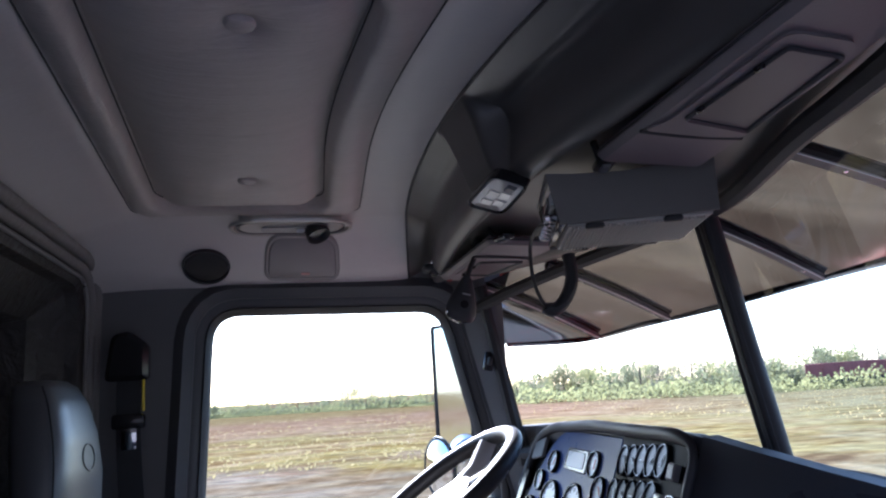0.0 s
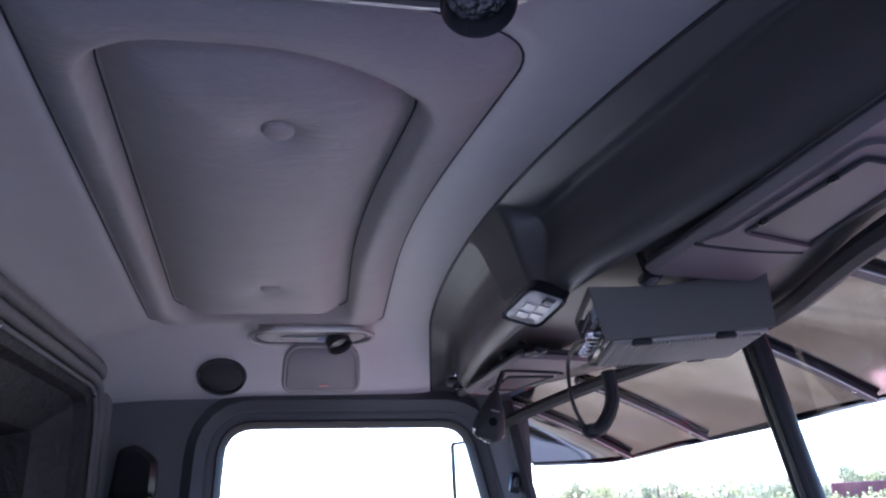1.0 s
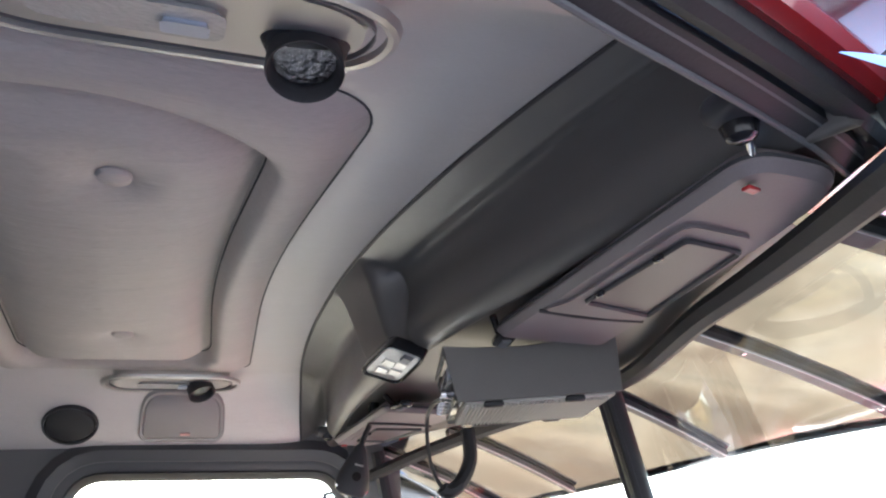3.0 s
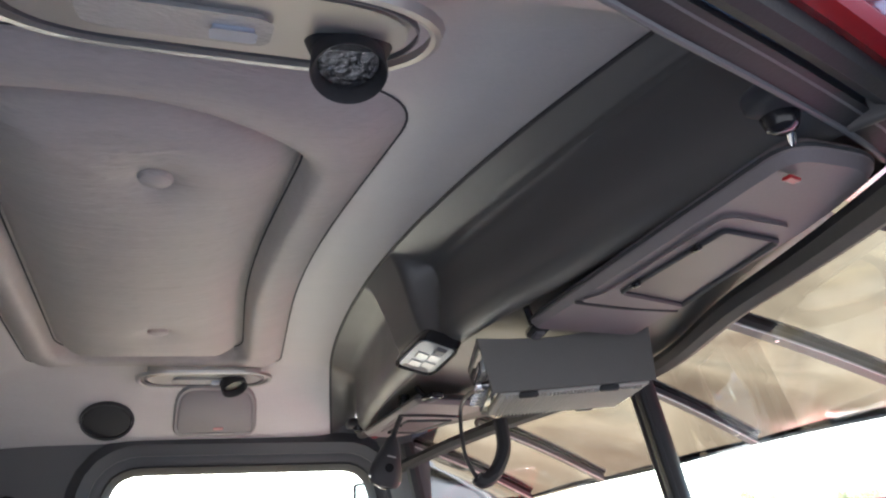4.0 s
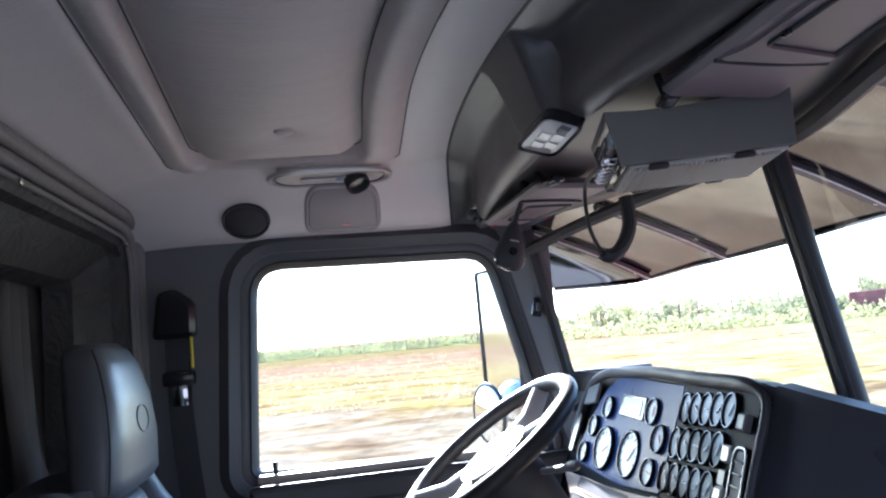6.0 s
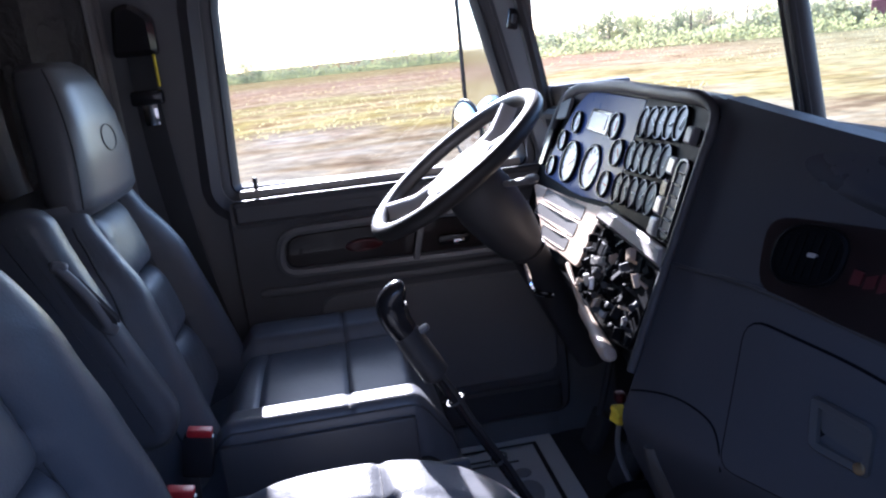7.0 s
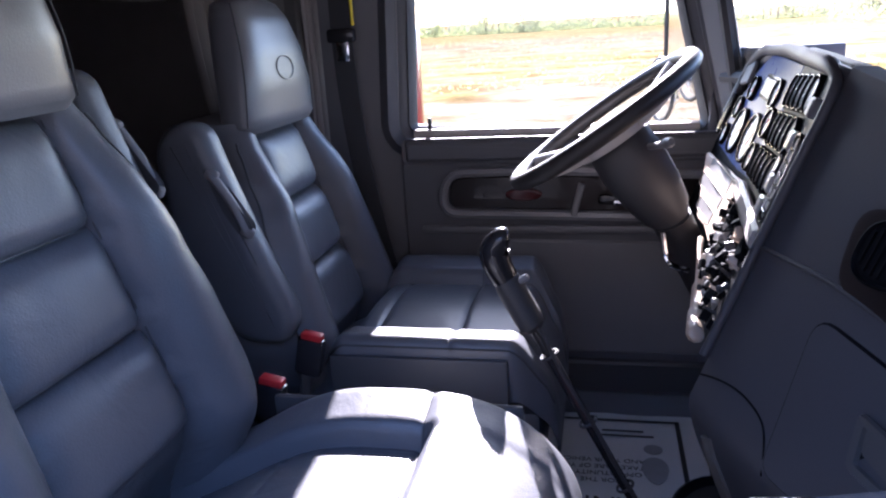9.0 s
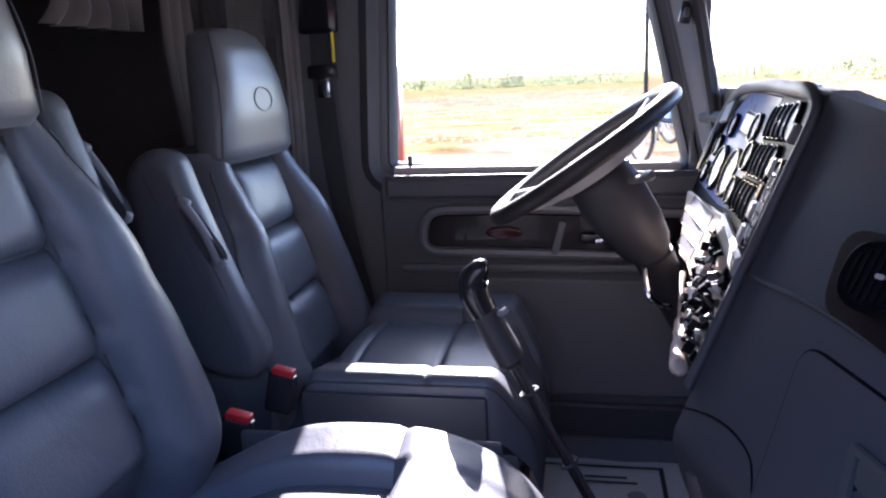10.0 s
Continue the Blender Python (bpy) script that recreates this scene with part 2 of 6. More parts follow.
def slab(outline, to3, depth, bevel=0.004):
    """A plate with a rounded rim: outline in 2D, to3(u, v, w) gives its place, w from 0 to depth."""
    rows = [(-bevel, 0.0), (0.0, bevel), (0.0, depth - bevel), (-bevel, depth)]
    return loft([[to3(p[0], p[1], w) for p in grow(outline, d)] for d, w in rows])


def pillow(outline, to3, depth, r, n=6):
    """A soft plate: its outline in 2D, both rims fully rounded over r."""
    rows = [(-r * (1 - math.sin(math.pi / 2 * k / n)), r * 0.9 * (1 - math.cos(math.pi / 2 * k / n))) for k in range(n + 1)]
    rows += [(d, depth - w) for d, w in rows[::-1]]
    return loft([[to3(p[0], p[1], w) for p in grow(outline, d)] for d, w in rows])


def rim(outline, to3, rows):
    """A closed moulding round an outline: rows of offset and depth."""
    return loft([[to3(p[0], p[1], w) for p in grow(outline, d)] for d, w in rows], loop=True, caps=False)


def sheet(fn, nu, nv, thick=None):
    """A surface from fn(u, v), u and v from 0 to 1; thick is the way to its back."""
    bm = bmesh.new()
    g = [[bm.verts.new(fn(i / nu, j / nv)) for j in range(nv + 1)] for i in range(nu + 1)]
    for i in range(nu):
        for j in range(nv):
            bm.faces.new((g[i][j], g[i + 1][j], g[i + 1][j + 1], g[i][j + 1]))
    if thick is not None:
        t = Vector(thick)
        h = [[bm.verts.new(v.co + t) for v in row] for row in g]
        for i in range(nu):
            for j in range(nv):
                bm.faces.new((h[i][j], h[i][j + 1], h[i + 1][j + 1], h[i + 1][j]))
        ring = [(i, 0) for i in range(nu)] + [(nu, j) for j in range(nv)] + [(i, nv) for i in range(nu, 0, -1)] + [(0, j) for j in range(nv, 0, -1)]
        for (a, b), (c, d) in zip(ring, ring[1:] + ring[:1]):
            bm.faces.new((g[a][b], h[a][b], h[c][d], g[c][d]))
    return bm


def join(*bms):
    out = bmesh.new()
    for b in bms:
        me = bpy.data.meshes.new("piece")
        b.to_mesh(me)
        b.free()
        out.from_mesh(me)
        bpy.data.meshes.remove(me)
    return out


def step(t):
    t = max(0.0, min(1.0, t))
    return t * t * (3 - 2 * t)


def XZ(y):
    """Outlines drawn on a wall seen along y: u is x, v is z, w comes into the cab."""
    return lambda u, v, w: Vector((u, y - w, v))

C = 0.87            # the cab's middle line
FLOOR = 0.12
W = 1.74            # plane of the driver's window glass


# ---- outside ----
def ground_material():
    m = mat("field", (0.20, 0.155, 0.085), 0.95, vary=0.25, scale=0.35, bump=0.5, fine=6, dist=0.06, spec=0.0)
    nt = m.node_tree
    b = nt.nodes["Principled BSDF"]
    tc = nt.nodes.new("ShaderNodeTexCoord")
    sep = nt.nodes.new("ShaderNodeSeparateXYZ")
    nt.links.new(tc.outputs["Object"], sep.inputs[0])
    big = nt.nodes.new("ShaderNodeTexNoise")
    big.inputs["Scale"].default_value, big.inputs["Detail"].default_value = 0.22, 6
    nt.links.new(tc.outputs["Object"], big.inputs["Vector"])
    ln = nt.nodes.new("ShaderNodeVectorMath")
    ln.operation = "LENGTH"
    nt.links.new(tc.outputs["Object"], ln.inputs[0])
    add = nt.nodes.new("ShaderNodeMath")
    add.operation = "MULTIPLY_ADD"
    add.inputs[1].default_value = 44.0
    nt.links.new(big.outputs[0], add.inputs[0])
    nt.links.new(ln.outputs["Value"], add.inputs[2])
    rampn = nt.nodes.new("ShaderNodeValToRGB")
    mr = nt.nodes.new("ShaderNodeMapRange")
    mr.inputs["From Min"].default_value, mr.inputs["From Max"].default_value = 18, 138
    nt.links.new(add.outputs[0], mr.inputs[0])
    nt.links.new(mr.outputs[0], rampn.inputs[0])
    e = rampn.color_ramp.elements
    e[0].position, e[0].color = 0.0, (0.265, 0.215, 0.175, 1)
    e[1].position, e[1].color = 1.0, (0.20, 0.15, 0.07, 1)
    for p, c in ((0.16, (0.26, 0.205, 0.155, 1)), (0.24, (0.245, 0.185, 0.115, 1)), (0.30, (0.26, 0.20, 0.075, 1)), (0.36, (0.29, 0.21, 0.12, 1)), (0.42, (0.24, 0.19, 0.08, 1)), (0.50, (0.26, 0.185, 0.115, 1)), (0.62, (0.25, 0.165, 0.105, 1)), (0.75, (0.23, 0.15, 0.10, 1)), (0.90, (0.21, 0.15, 0.08, 1))):
        k = e.new(p)
        k.color = c
    tint = nt.nodes.new("ShaderNodeTexNoise")
    tint.inputs["Scale"].default_value, tint.inputs["Detail"].default_value = 1.6, 8
    nt.links.new(tc.outputs["Object"], tint.inputs["Vector"])
    mul = nt.nodes.new("ShaderNodeMixRGB")
    mul.blend_type = "OVERLAY"
    mul.inputs[0].default_value = 0.85
    # greener towards the truck's front
    side = nt.nodes.new("ShaderNodeMath")
    side.operation = "MULTIPLY_ADD"
    side.inputs[1].default_value = -0.5
    nt.links.new(sep.outputs["Y"], side.inputs[0])
    nt.links.new(sep.outputs["X"], side.inputs[2])
    turf = nt.nodes.new("ShaderNodeMapRange")
    turf.inputs["From Min"].default_value, turf.inputs["From Max"].default_value, turf.inputs["To Max"].default_value = -10, 16, 0.8
    nt.links.new(side.outputs[0], turf.inputs[0])
    green = nt.nodes.new("ShaderNodeMixRGB")
    green.inputs[2].default_value = (0.18, 0.175, 0.095, 1)
    nt.links.new(turf.outputs[0], green.inputs[0])
    nt.links.new(rampn.outputs[0], green.inputs[1])
    nt.links.new(green.outputs[0], mul.inputs[1])
    nt.links.new(tint.outputs[0], mul.inputs[2])
    # wheel tracks and bands of dead grass lying along the field
    mapn = nt.nodes.new("ShaderNodeMapping")
    mapn.inputs["Scale"].default_value = (0.26, 0.42, 1.0)
    mapn.inputs["Rotation"].default_value = (0, 0, radians(7))
    nt.links.new(tc.outputs["Object"], mapn.inputs[0])
    band = nt.nodes.new("ShaderNodeTexNoise")
    band.inputs["Scale"].default_value, band.inputs["Detail"].default_value, band.inputs["Roughness"].default_value = 1.0, 9, 0.68
    nt.links.new(mapn.outputs[0], band.inputs["Vector"])
    shade = nt.nodes.new("ShaderNodeValToRGB")
    q = shade.color_ramp.elements
    q[0].position, q[0].color = 0.36, (0.50, 0.40, 0.34, 1)
    q[1].position, q[1].color = 0.56, (1.0, 1.0, 1.0, 1)
    q.new(0.45).color = (0.80, 0.72, 0.62, 1)
    nt.links.new(band.outputs[0], shade.inputs[0])
    last = nt.nodes.new("ShaderNodeMixRGB")
    last.blend_type = "MULTIPLY"
    last.inputs[0].default_value = 1.0
    nt.links.new(mul.outputs[0], last.inputs[1])
    nt.links.new(shade.outputs[0], last.inputs[2])
    nt.links.new(last.outputs[0], b.inputs["Base Color"])
    return m


GROUND_Z = -1.15
FIELD = ground_material()


def ground_height(x, y):
    r = math.hypot(x, y)
    return GROUND_Z + 0.05 * noise.noise((x * 0.35, y * 0.35, 0)) * min(1, r / 6) + 0.5 * noise.noise((x * 0.02, y * 0.02, 3)) * min(1, r / 60)


def build_ground():
    bm = bmesh.new()
    radii = [0] + [2.5 * 1.13 ** k for k in range(58)]
    seg = 96
    rows = []
    for r in radii[1:]:
        rows.append([bm.verts.new((r * math.cos(2 * math.pi * k / seg), r * math.sin(2 * math.pi * k / seg), ground_height(r * math.cos(2 * math.pi * k / seg), r * math.sin(2 * math.pi * k / seg)))) for k in range(seg)])
    c = bm.verts.new((0, 0, GROUND_Z))
    for k in range(seg):
        bm.faces.new((c, rows[0][k], rows[0][(k + 1) % seg]))
    for a, b in zip(rows, rows[1:]):
        for k in range(seg):
            bm.faces.new((a[k], b[k], b[(k + 1) % seg], a[(k + 1) % seg]))
    tagged(part("ground", bm, FIELD), "dry grass field with bare sandy soil", "ground", kind="structure")


build_ground()

# far haze is mixed into these leaf colours, lighter and greyer than leaves
FOLIAGE = [leaf_mat("hazy_spring_leaves", (0.30, 0.30, 0.14)),
           leaf_mat("hazy_olive_leaves", (0.24, 0.25, 0.145)),
           leaf_mat("hazy_bare_twigs", (0.26, 0.22, 0.17))]
BARK = mat("bark", (0.10, 0.08, 0.06), 0.9, vary=0.3, scale=4, bump=0.4, fine=20, dist=0.02)
rnd = random.Random(7)


def leaf_cloud(n, rx, ry, rz, size, r):
    """Many small leaf clumps in an uneven crown."""
    verts, faces = [], []
    lobes = [(r.uniform(-0.6, 0.6) * rx, r.uniform(-0.6, 0.6) * ry, r.uniform(-0.5, 0.6) * rz, r.uniform(0.35, 0.6)) for _ in range(7)]
    for _ in range(n):
        lx, ly, lz, s = r.choice(lobes)
        d = Vector((r.gauss(0, 1), r.gauss(0, 1), r.gauss(0, 1))).normalized() * r.uniform(0.4, 1.0) * s
        p = Vector((lx + d.x * rx, ly + d.y * ry, lz + d.z * rz))
        u = Vector((r.gauss(0, 1), r.gauss(0, 1), r.gauss(0, 1))).normalized()
        v = u.orthogonal().normalized()
        w = u.cross(v)
        a = size * r.uniform(0.5, 1.3)
        k = len(verts)
        verts += [p + v * a, p + w * a * 0.6, p - v * a, p - w * a * 0.6]
        faces += [(k, k + 1, k + 2, k + 3)]
    return verts, faces


def tree(height, spread, leaves, material, seed, bare=False):
    r = random.Random(seed)
    root = thing("tree", "bare early spring tree at the field edge" if bare else "young green tree at the field edge", "tree", group="trees at the field edge")
    trunk = [tube(curve([(0, 0, -0.3), (r.uniform(-0.2, 0.2), r.uniform(-0.2, 0.2), height * 0.5), (r.uniform(-0.4, 0.4), 0, height * 0.93)], 3), [0.018 * height * (1 - k / 7.5) for k in range(7)], 6)]
    for _ in range(9):
        a, z = r.uniform(0, 6.28), r.uniform(0.3, 0.85) * height
        l = spread * r.uniform(0.5, 1.0)
        trunk.append(tube([(0, 0, z), (math.cos(a) * l * 0.5, math.sin(a) * l * 0.5, z + l * 0.45), (math.cos(a) * l, math.sin(a) * l, z + l * 0.7)], [0.006 * height, 0.004 * height, 0.0015 * height], 5))
    part("trunk", join(*trunk), BARK, root)
    v, f = leaf_cloud(leaves, spread, spread, height * 0.42, 0.022 * height if not bare else 0.010 * height, r)
    me = bpy.data.meshes.new("crown")
    me.from_pydata(v, [], f)
    me.materials.append(material)
    crown = new("crown", me)
    crown.parent = root
    crown.location = (0, 0, height * 0.52)
    return root


def plant_trees():
    kinds = [tree(7, 3.4, 1500, FOLIAGE[0], 1), tree(8, 3.6, 1400, FOLIAGE[1], 2), tree(10, 2.6, 420, FOLIAGE[2], 3, True), tree(6, 3.8, 1500, FOLIAGE[1], 4), tree(11, 2.8, 340, FOLIAGE[2], 5, True)]
    n = 0
    for az in np.arange(-46, 80, 0.46):
        far = (182 if az < 17 else 134) + rnd.uniform(-14, 14)
        a = radians(90 - az)
        x, y = far * math.cos(a), far * math.sin(a)
        k = rnd.choice([0, 0, 1, 1, 2, 3, 3, 4] if az > 15 else [0, 1, 2, 2, 2, 4, 4, 4])
        s = rnd.uniform(0.40, 0.85) * (0.95 if az < 17 else 1.05)
        m = pose(x, y, ground_height(x, y) - 0.3, 0, 0, rnd.uniform(0, 360)) @ Matrix.Scale(s, 4)
        if n < 5:
            kinds[n].matrix_basis = pose(x, y, ground_height(x, y) - 0.3)
        else:
            c = copy_thing(kinds[k], m)
            c.scale = (s * rnd.uniform(0.9, 1.3), s * rnd.uniform(0.9, 1.3), s)
        n += 1


plant_trees()


def undergrowth(name, label, material, seed, count, west, north, size):
    """The low scrub along the far edge of the field; west and north are its distance and height on the two sides."""
    verts, faces = [], []
    r = random.Random(seed)
    for _ in range(count):
        az = r.uniform(-46, 80)
        far, top = west if az < 17 + r.uniform(-2, 2) else north
        far += r.uniform(-5, 8)
        a = radians(90 - az)
        x, y = far * math.cos(a), far * math.sin(a)
        h = top * (0.55 + 0.75 * noise.noise((az * 0.22, seed, 0)) + 0.60 * noise.noise((az * 1.1, seed, 4)) + 0.45 * noise.noise((az * 4.3, seed, 9))) + 0.2
        p = Vector((x, y, ground_height(x, y) + r.uniform(0, 1) ** 1.15 * max(0.3, h)))
        u = Vector((r.gauss(0, 1), r.gauss(0, 1), r.gauss(0, 1))).normalized()
        v, s = u.orthogonal().normalized(), r.uniform(0.6, 1.4) * size
        w = u.cross(v)
        k = len(verts)
        verts += [p + v * s, p + w * s * 0.7, p - v * s, p - w * s * 0.7]
        faces.append((k, k + 1, k + 2, k + 3))
    me = bpy.data.meshes.new(name)
    me.from_pydata(verts, [], faces)
    me.materials.append(material)
    tagged(new(name, me), label, "scrub", kind="stuff")


undergrowth("scrub", "low olive scrub along the field edge", FOLIAGE[1], 11, 36000, (176, 2.4), (128, 5.2), 0.24)
undergrowth("brushwood", "bare brown brushwood along the field edge", FOLIAGE[2], 23, 44000, (178, 5.4), (131, 6.4), 0.15)
undergrowth("young_growth", "green young growth along the field edge, paled for haze", FOLIAGE[0], 31, 38000, (174, 4.4), (130, 7.0), 0.20)
undergrowth("hedge", "low green growth before the freight cars", FOLIAGE[0], 43, 26000, (170, 1.2), (106, 2.9), 0.20)


def grass():
    """Tufts of dry grass over the nearer field."""
    verts, faces = [], []
    r = random.Random(5)
    for _ in range(9000):
        az, far = radians(90 - r.uniform(-40, 100)), 26 + 75 * r.random() ** 1.4
        x, y = far * math.cos(az), far * math.sin(az)
        if noise.noise((x * 0.08, y * 0.08, 5)) < -0.05:
            continue
        z, a, h, s = ground_height(x, y), r.uniform(0, 3.14), r.uniform(0.03, 0.12), r.uniform(0.02, 0.07)
        k = len(verts)
        dx, dy = s * math.cos(a), s * math.sin(a)
        verts += [Vector((x - dx, y - dy, z - 0.02)), Vector((x + dx, y + dy, z - 0.02)), Vector((x + dx * 1.5 + r.uniform(-0.05, 0.05), y + dy * 1.5, z + h)), Vector((x - dx * 0.6, y - dy * 0.6, z + h * 0.8))]
        faces.append((k, k + 1, k + 2, k + 3))
    me = bpy.data.meshes.new("grass")
    me.from_pydata(verts, [], faces)
    me.materials.append(leaf_mat("dry_grass", (0.32, 0.26, 0.13)))
    tagged(new("grass", me), "tufts of dry and green field grass", "grass", kind="stuff")


grass()


def rail_cars():
    m = mat("rust_red_steel", (0.20, 0.065, 0.06), 0.8, vary=0.25, scale=0.8, bump=0.1, fine=4)
    root = thing("freight_car", "rust red steel freight car far behind the field", "freight car", group="freight cars behind the field")
    part("body", rbox((14.6, 3, 2.0), (0, 0, 2.1), 0.1, 1), m, root)
    part("underframe", rbox((14, 2.4, 0.5), (0, 0, 0.8), 0.05, 1), RUBBER, root)
    for k in range(9):
        part("side_post", rbox((0.14, 0.12, 1.9), (-6.8 + 1.7 * k, -1.55, 2.1), 0.02, 1), m, root)
    for x in (-5.5, -4, 4, 5.5):
        part("wheel", move(lathe([(0.45, -0.06), (0.45, 0.06)], 14), pose(x, -1, 0.45, 90, 0, 0)), RUBBER, root)
    spot = lambda az: pose(114 * math.sin(radians(az)), 114 * math.cos(radians(az)), GROUND_Z, 0, 0, -az)
    root.matrix_basis = spot(42)
    for az in (50, 58):
        copy_thing(root, spot(az))


rail_cars()

def build_dark_lane():
    """An added, unseen dark lane that cuts ground bounce on the passenger's side."""
    m = mat("bounce_cutting_asphalt", (0.045, 0.045, 0.047), 0.9, vary=0.25, scale=2, bump=0.4, fine=90, dist=0.006)
    tagged(part("road", rbox((90, 12.0, 0.12), (0, -4.3, GROUND_Z + 0.03), 0.02, 1), m), "added unseen dark lane that cuts light bounced off the ground", "road", kind="structure")


build_dark_lane()


def build_light_block():
    """An added, unseen dark wall that blocks low sky light on the passenger's side."""
    m = mat("light_block_dark", (0.035, 0.035, 0.038), 0.9, vary=0.3, scale=3, bump=0.3, fine=30, dist=0.01)
    tagged(part("wall_light_block", rbox((60, 0.4, 7.2), (0, -8.4, GROUND_Z + 3.5), 0.02, 1), m), "added unseen dark wall that blocks low sky light", "wall", kind="structure")


build_light_block()

# ---- the cab shell ----
def build_floor():
    tagged(part("floor", rbox((2.7, 1.86, 0.08), (-0.2, C, FLOOR - 0.04), 0.004, 1), FLOORMAT), "black ribbed rubber cab floor", "floor", kind="structure")


build_floor()

WIN = rounded([(0.0, 0.955), (0.755, 0.935), (0.63, 1.452), (0.025, 1.462)], [0.015, 0.03, 0.06, 0.075], 6)


def box_out(outline, x0, x1, z0, z1):
    """For each point of an outline, the point of a box round it on the ray from its middle."""
    cx, cz = sum(p[0] for p in outline) / len(outline), sum(p[1] for p in outline) / len(outline)
    out = []
    for p in outline:
        dx, dz = p[0] - cx, p[1] - cz
        t = min(((x1 - cx) / dx if dx > 0 else (x0 - cx) / dx) if abs(dx) > 1e-9 else 1e9, ((z1 - cz) / dz if dz > 0 else (z0 - cz) / dz) if abs(dz) > 1e-9 else 1e9)
        out.append(Vector((cx + dx * t, cz + dz * t)))
    for c in (Vector((x0, z0)), Vector((x1, z0)), Vector((x1, z1)), Vector((x0, z1))):
        k = min(range(len(out)), key=lambda i: (out[i] - c).length)
        out[k] = c
    return out


def side_wall(name, label, y, s):
    """A cab side with its window opening; s is 1 for the driver's side."""
    big = box_out(WIN, -0.34, 0.80, FLOOR, 1.56)
    hole = grow(WIN, 0.035)
    w0, w1 = y - s * 0.035, y + s * 0.05
    rings = [[Vector((p[0], w, p[1])) for p in o] for o, w in ((big, w0), (hole, w0), (hole, w1), (big, w1))]
    return tagged(part(name, loft(rings, loop=True, caps=False), WALL, smooth=False), label, "wall", kind="structure")


side_wall("wall_driver", "dark grey vinyl cab side behind the driver", W, 1)


def build_driver_window():
    win = tagged(thing("window_1", "driver's side window in a black rubber seal, closed", "window", kind="structure"))
    part("window_frame", rim(WIN, XZ(W), [(0.004, -0.045), (0.034, -0.045), (0.036, 0.035), (0.06, 0.052), (0.085, 0.036), (0.085, 0.030), (0.045, 0.030), (0.03, 0.03), (0.012, 0.018), (0.0, 0.0)]), mat("frame_plastic", (0.075, 0.077, 0.085), 0.45, vary=0.06, scale=16, bump=0.15, fine=500), win, "moulded dark plastic surround")
    part("seal", rim(WIN, XZ(W), [(-0.006, -0.01), (0.0, 0.01), (0.010, 0.022), (0.018, 0.016), (0.012, -0.01)]), RUBBER, win, "black rubber glass seal")
    pane = part("pane", slab(grow(WIN, 0.002), XZ(W + 0.008), 0.005, 0.0005), PANE, win)
    pane.visible_shadow = False
    # outer lip of the sill, lit from outside
    part("window_sill", rbox((0.76, 0.05, 0.02), (0.375, W + 0.045, 0.928), 0.004), mat("sill_paint", (0.5, 0.48, 0.45), 0.4, vary=0.05), win, "pale painted outer sill")
    # pale bar for the sunlit strip under the glass
    part("sill_cap", rbox((0.735, 0.034, 0.020), (0.372, W - 0.022, 0.940), 0.004), mat("sunlit_sill_tone", (0.55, 0.50, 0.44), 0.4, vary=0.06), win, "inner edge of the sill, sunlight put into its pale colour")
    part("lock_pin", lathe([(0.006, 0), (0.006, 0.03), (0.004, 0.034)], 10), BLACKGLOSS, win).location = (0.047, W - 0.02, 0.945)


build_driver_window()


def build_driver_door():
    door = tagged(thing("door_1", "dark driver's door panel with a grey trimmed pull pocket", "door", kind="structure"))
    y = W - 0.037
    part("door_panel", slab(rounded([(-0.03, 0.2), (0.83, 0.2), (0.83, 0.925), (-0.03, 0.925)], 0.05), XZ(y), 0.022, 0.006), DOORPAD, door)
    part("upper_pad", slab(rounded([(-0.02, 0.862), (0.82, 0.862), (0.82, 0.932), (-0.02, 0.932)], 0.02), XZ(y - 0.022), 0.018, 0.016), DOORPAD, door, "padded dark window ledge")
    pocket = rounded([(0.092, 0.738), (0.83, 0.722), (0.83, 0.812), (0.36, 0.832), (0.100, 0.828)], [0.035, 0.01, 0.01, 0.14, 0.060])
    part("pull_trim", rim(pocket, XZ(y - 0.02), [(0.0, 0.0), (0.0, 0.026), (0.010, 0.032), (0.020, 0.026), (0.020, 0.0)]), mat("pull_grey", (0.20, 0.20, 0.21), 0.45, vary=0.05, scale=20, bump=0.1, fine=500), door, "grey pull pocket surround")
    part("pocket_insert", slab(grow(pocket, -0.004), XZ(y - 0.02), 0.010, 0.003), WOOD, door, "dark red burl insert")
    part("divider", rbox((0.018, 0.014, 0.09), (0.44, y - 0.045, 0.765), 0.005, 2, (0, 14, 0)), TRIMGREY, door)
    part("badge", move(lathe([(0.04, 0), (0.04, 0.006), (0.034, 0.009)], 24), Matrix.Translation((0.30, y - 0.03, 0.778)) @ Matrix.Diagonal((1.2, 1, 0.42, 1)) @ pose(0, 0, 0, 90)), DIMRED, door, "red oval badge with a chrome edge")
    lever = part("release_lever", rbox((0.085, 0.02, 0.026), (0.535, y - 0.045, 0.765), 0.008), BLACKGLOSS, door)
    part("lever_tip", rbox((0.03, 0.012, 0.014), (0.545, y - 0.058, 0.76), 0.004), CHROME, lever)
    part("lower_panel", slab(rounded([(0.14, 0.33), (0.80, 0.33), (0.80, 0.645), (0.17, 0.655)], 0.05), XZ(y - 0.02), 0.012, 0.005), WALL, door, "flat lower door panel")
    part("kick_pocket", slab(rounded([(0.33, 0.22), (0.80, 0.22), (0.80, 0.31), (0.33, 0.31)], 0.015), XZ(y - 0.02), 0.03, 0.006), DARK, door)
    part("grab_strip", rbox((0.78, 0.02, 0.022), (0.41, y - 0.03, 0.683), 0.008), WALL, door)


build_driver_door()

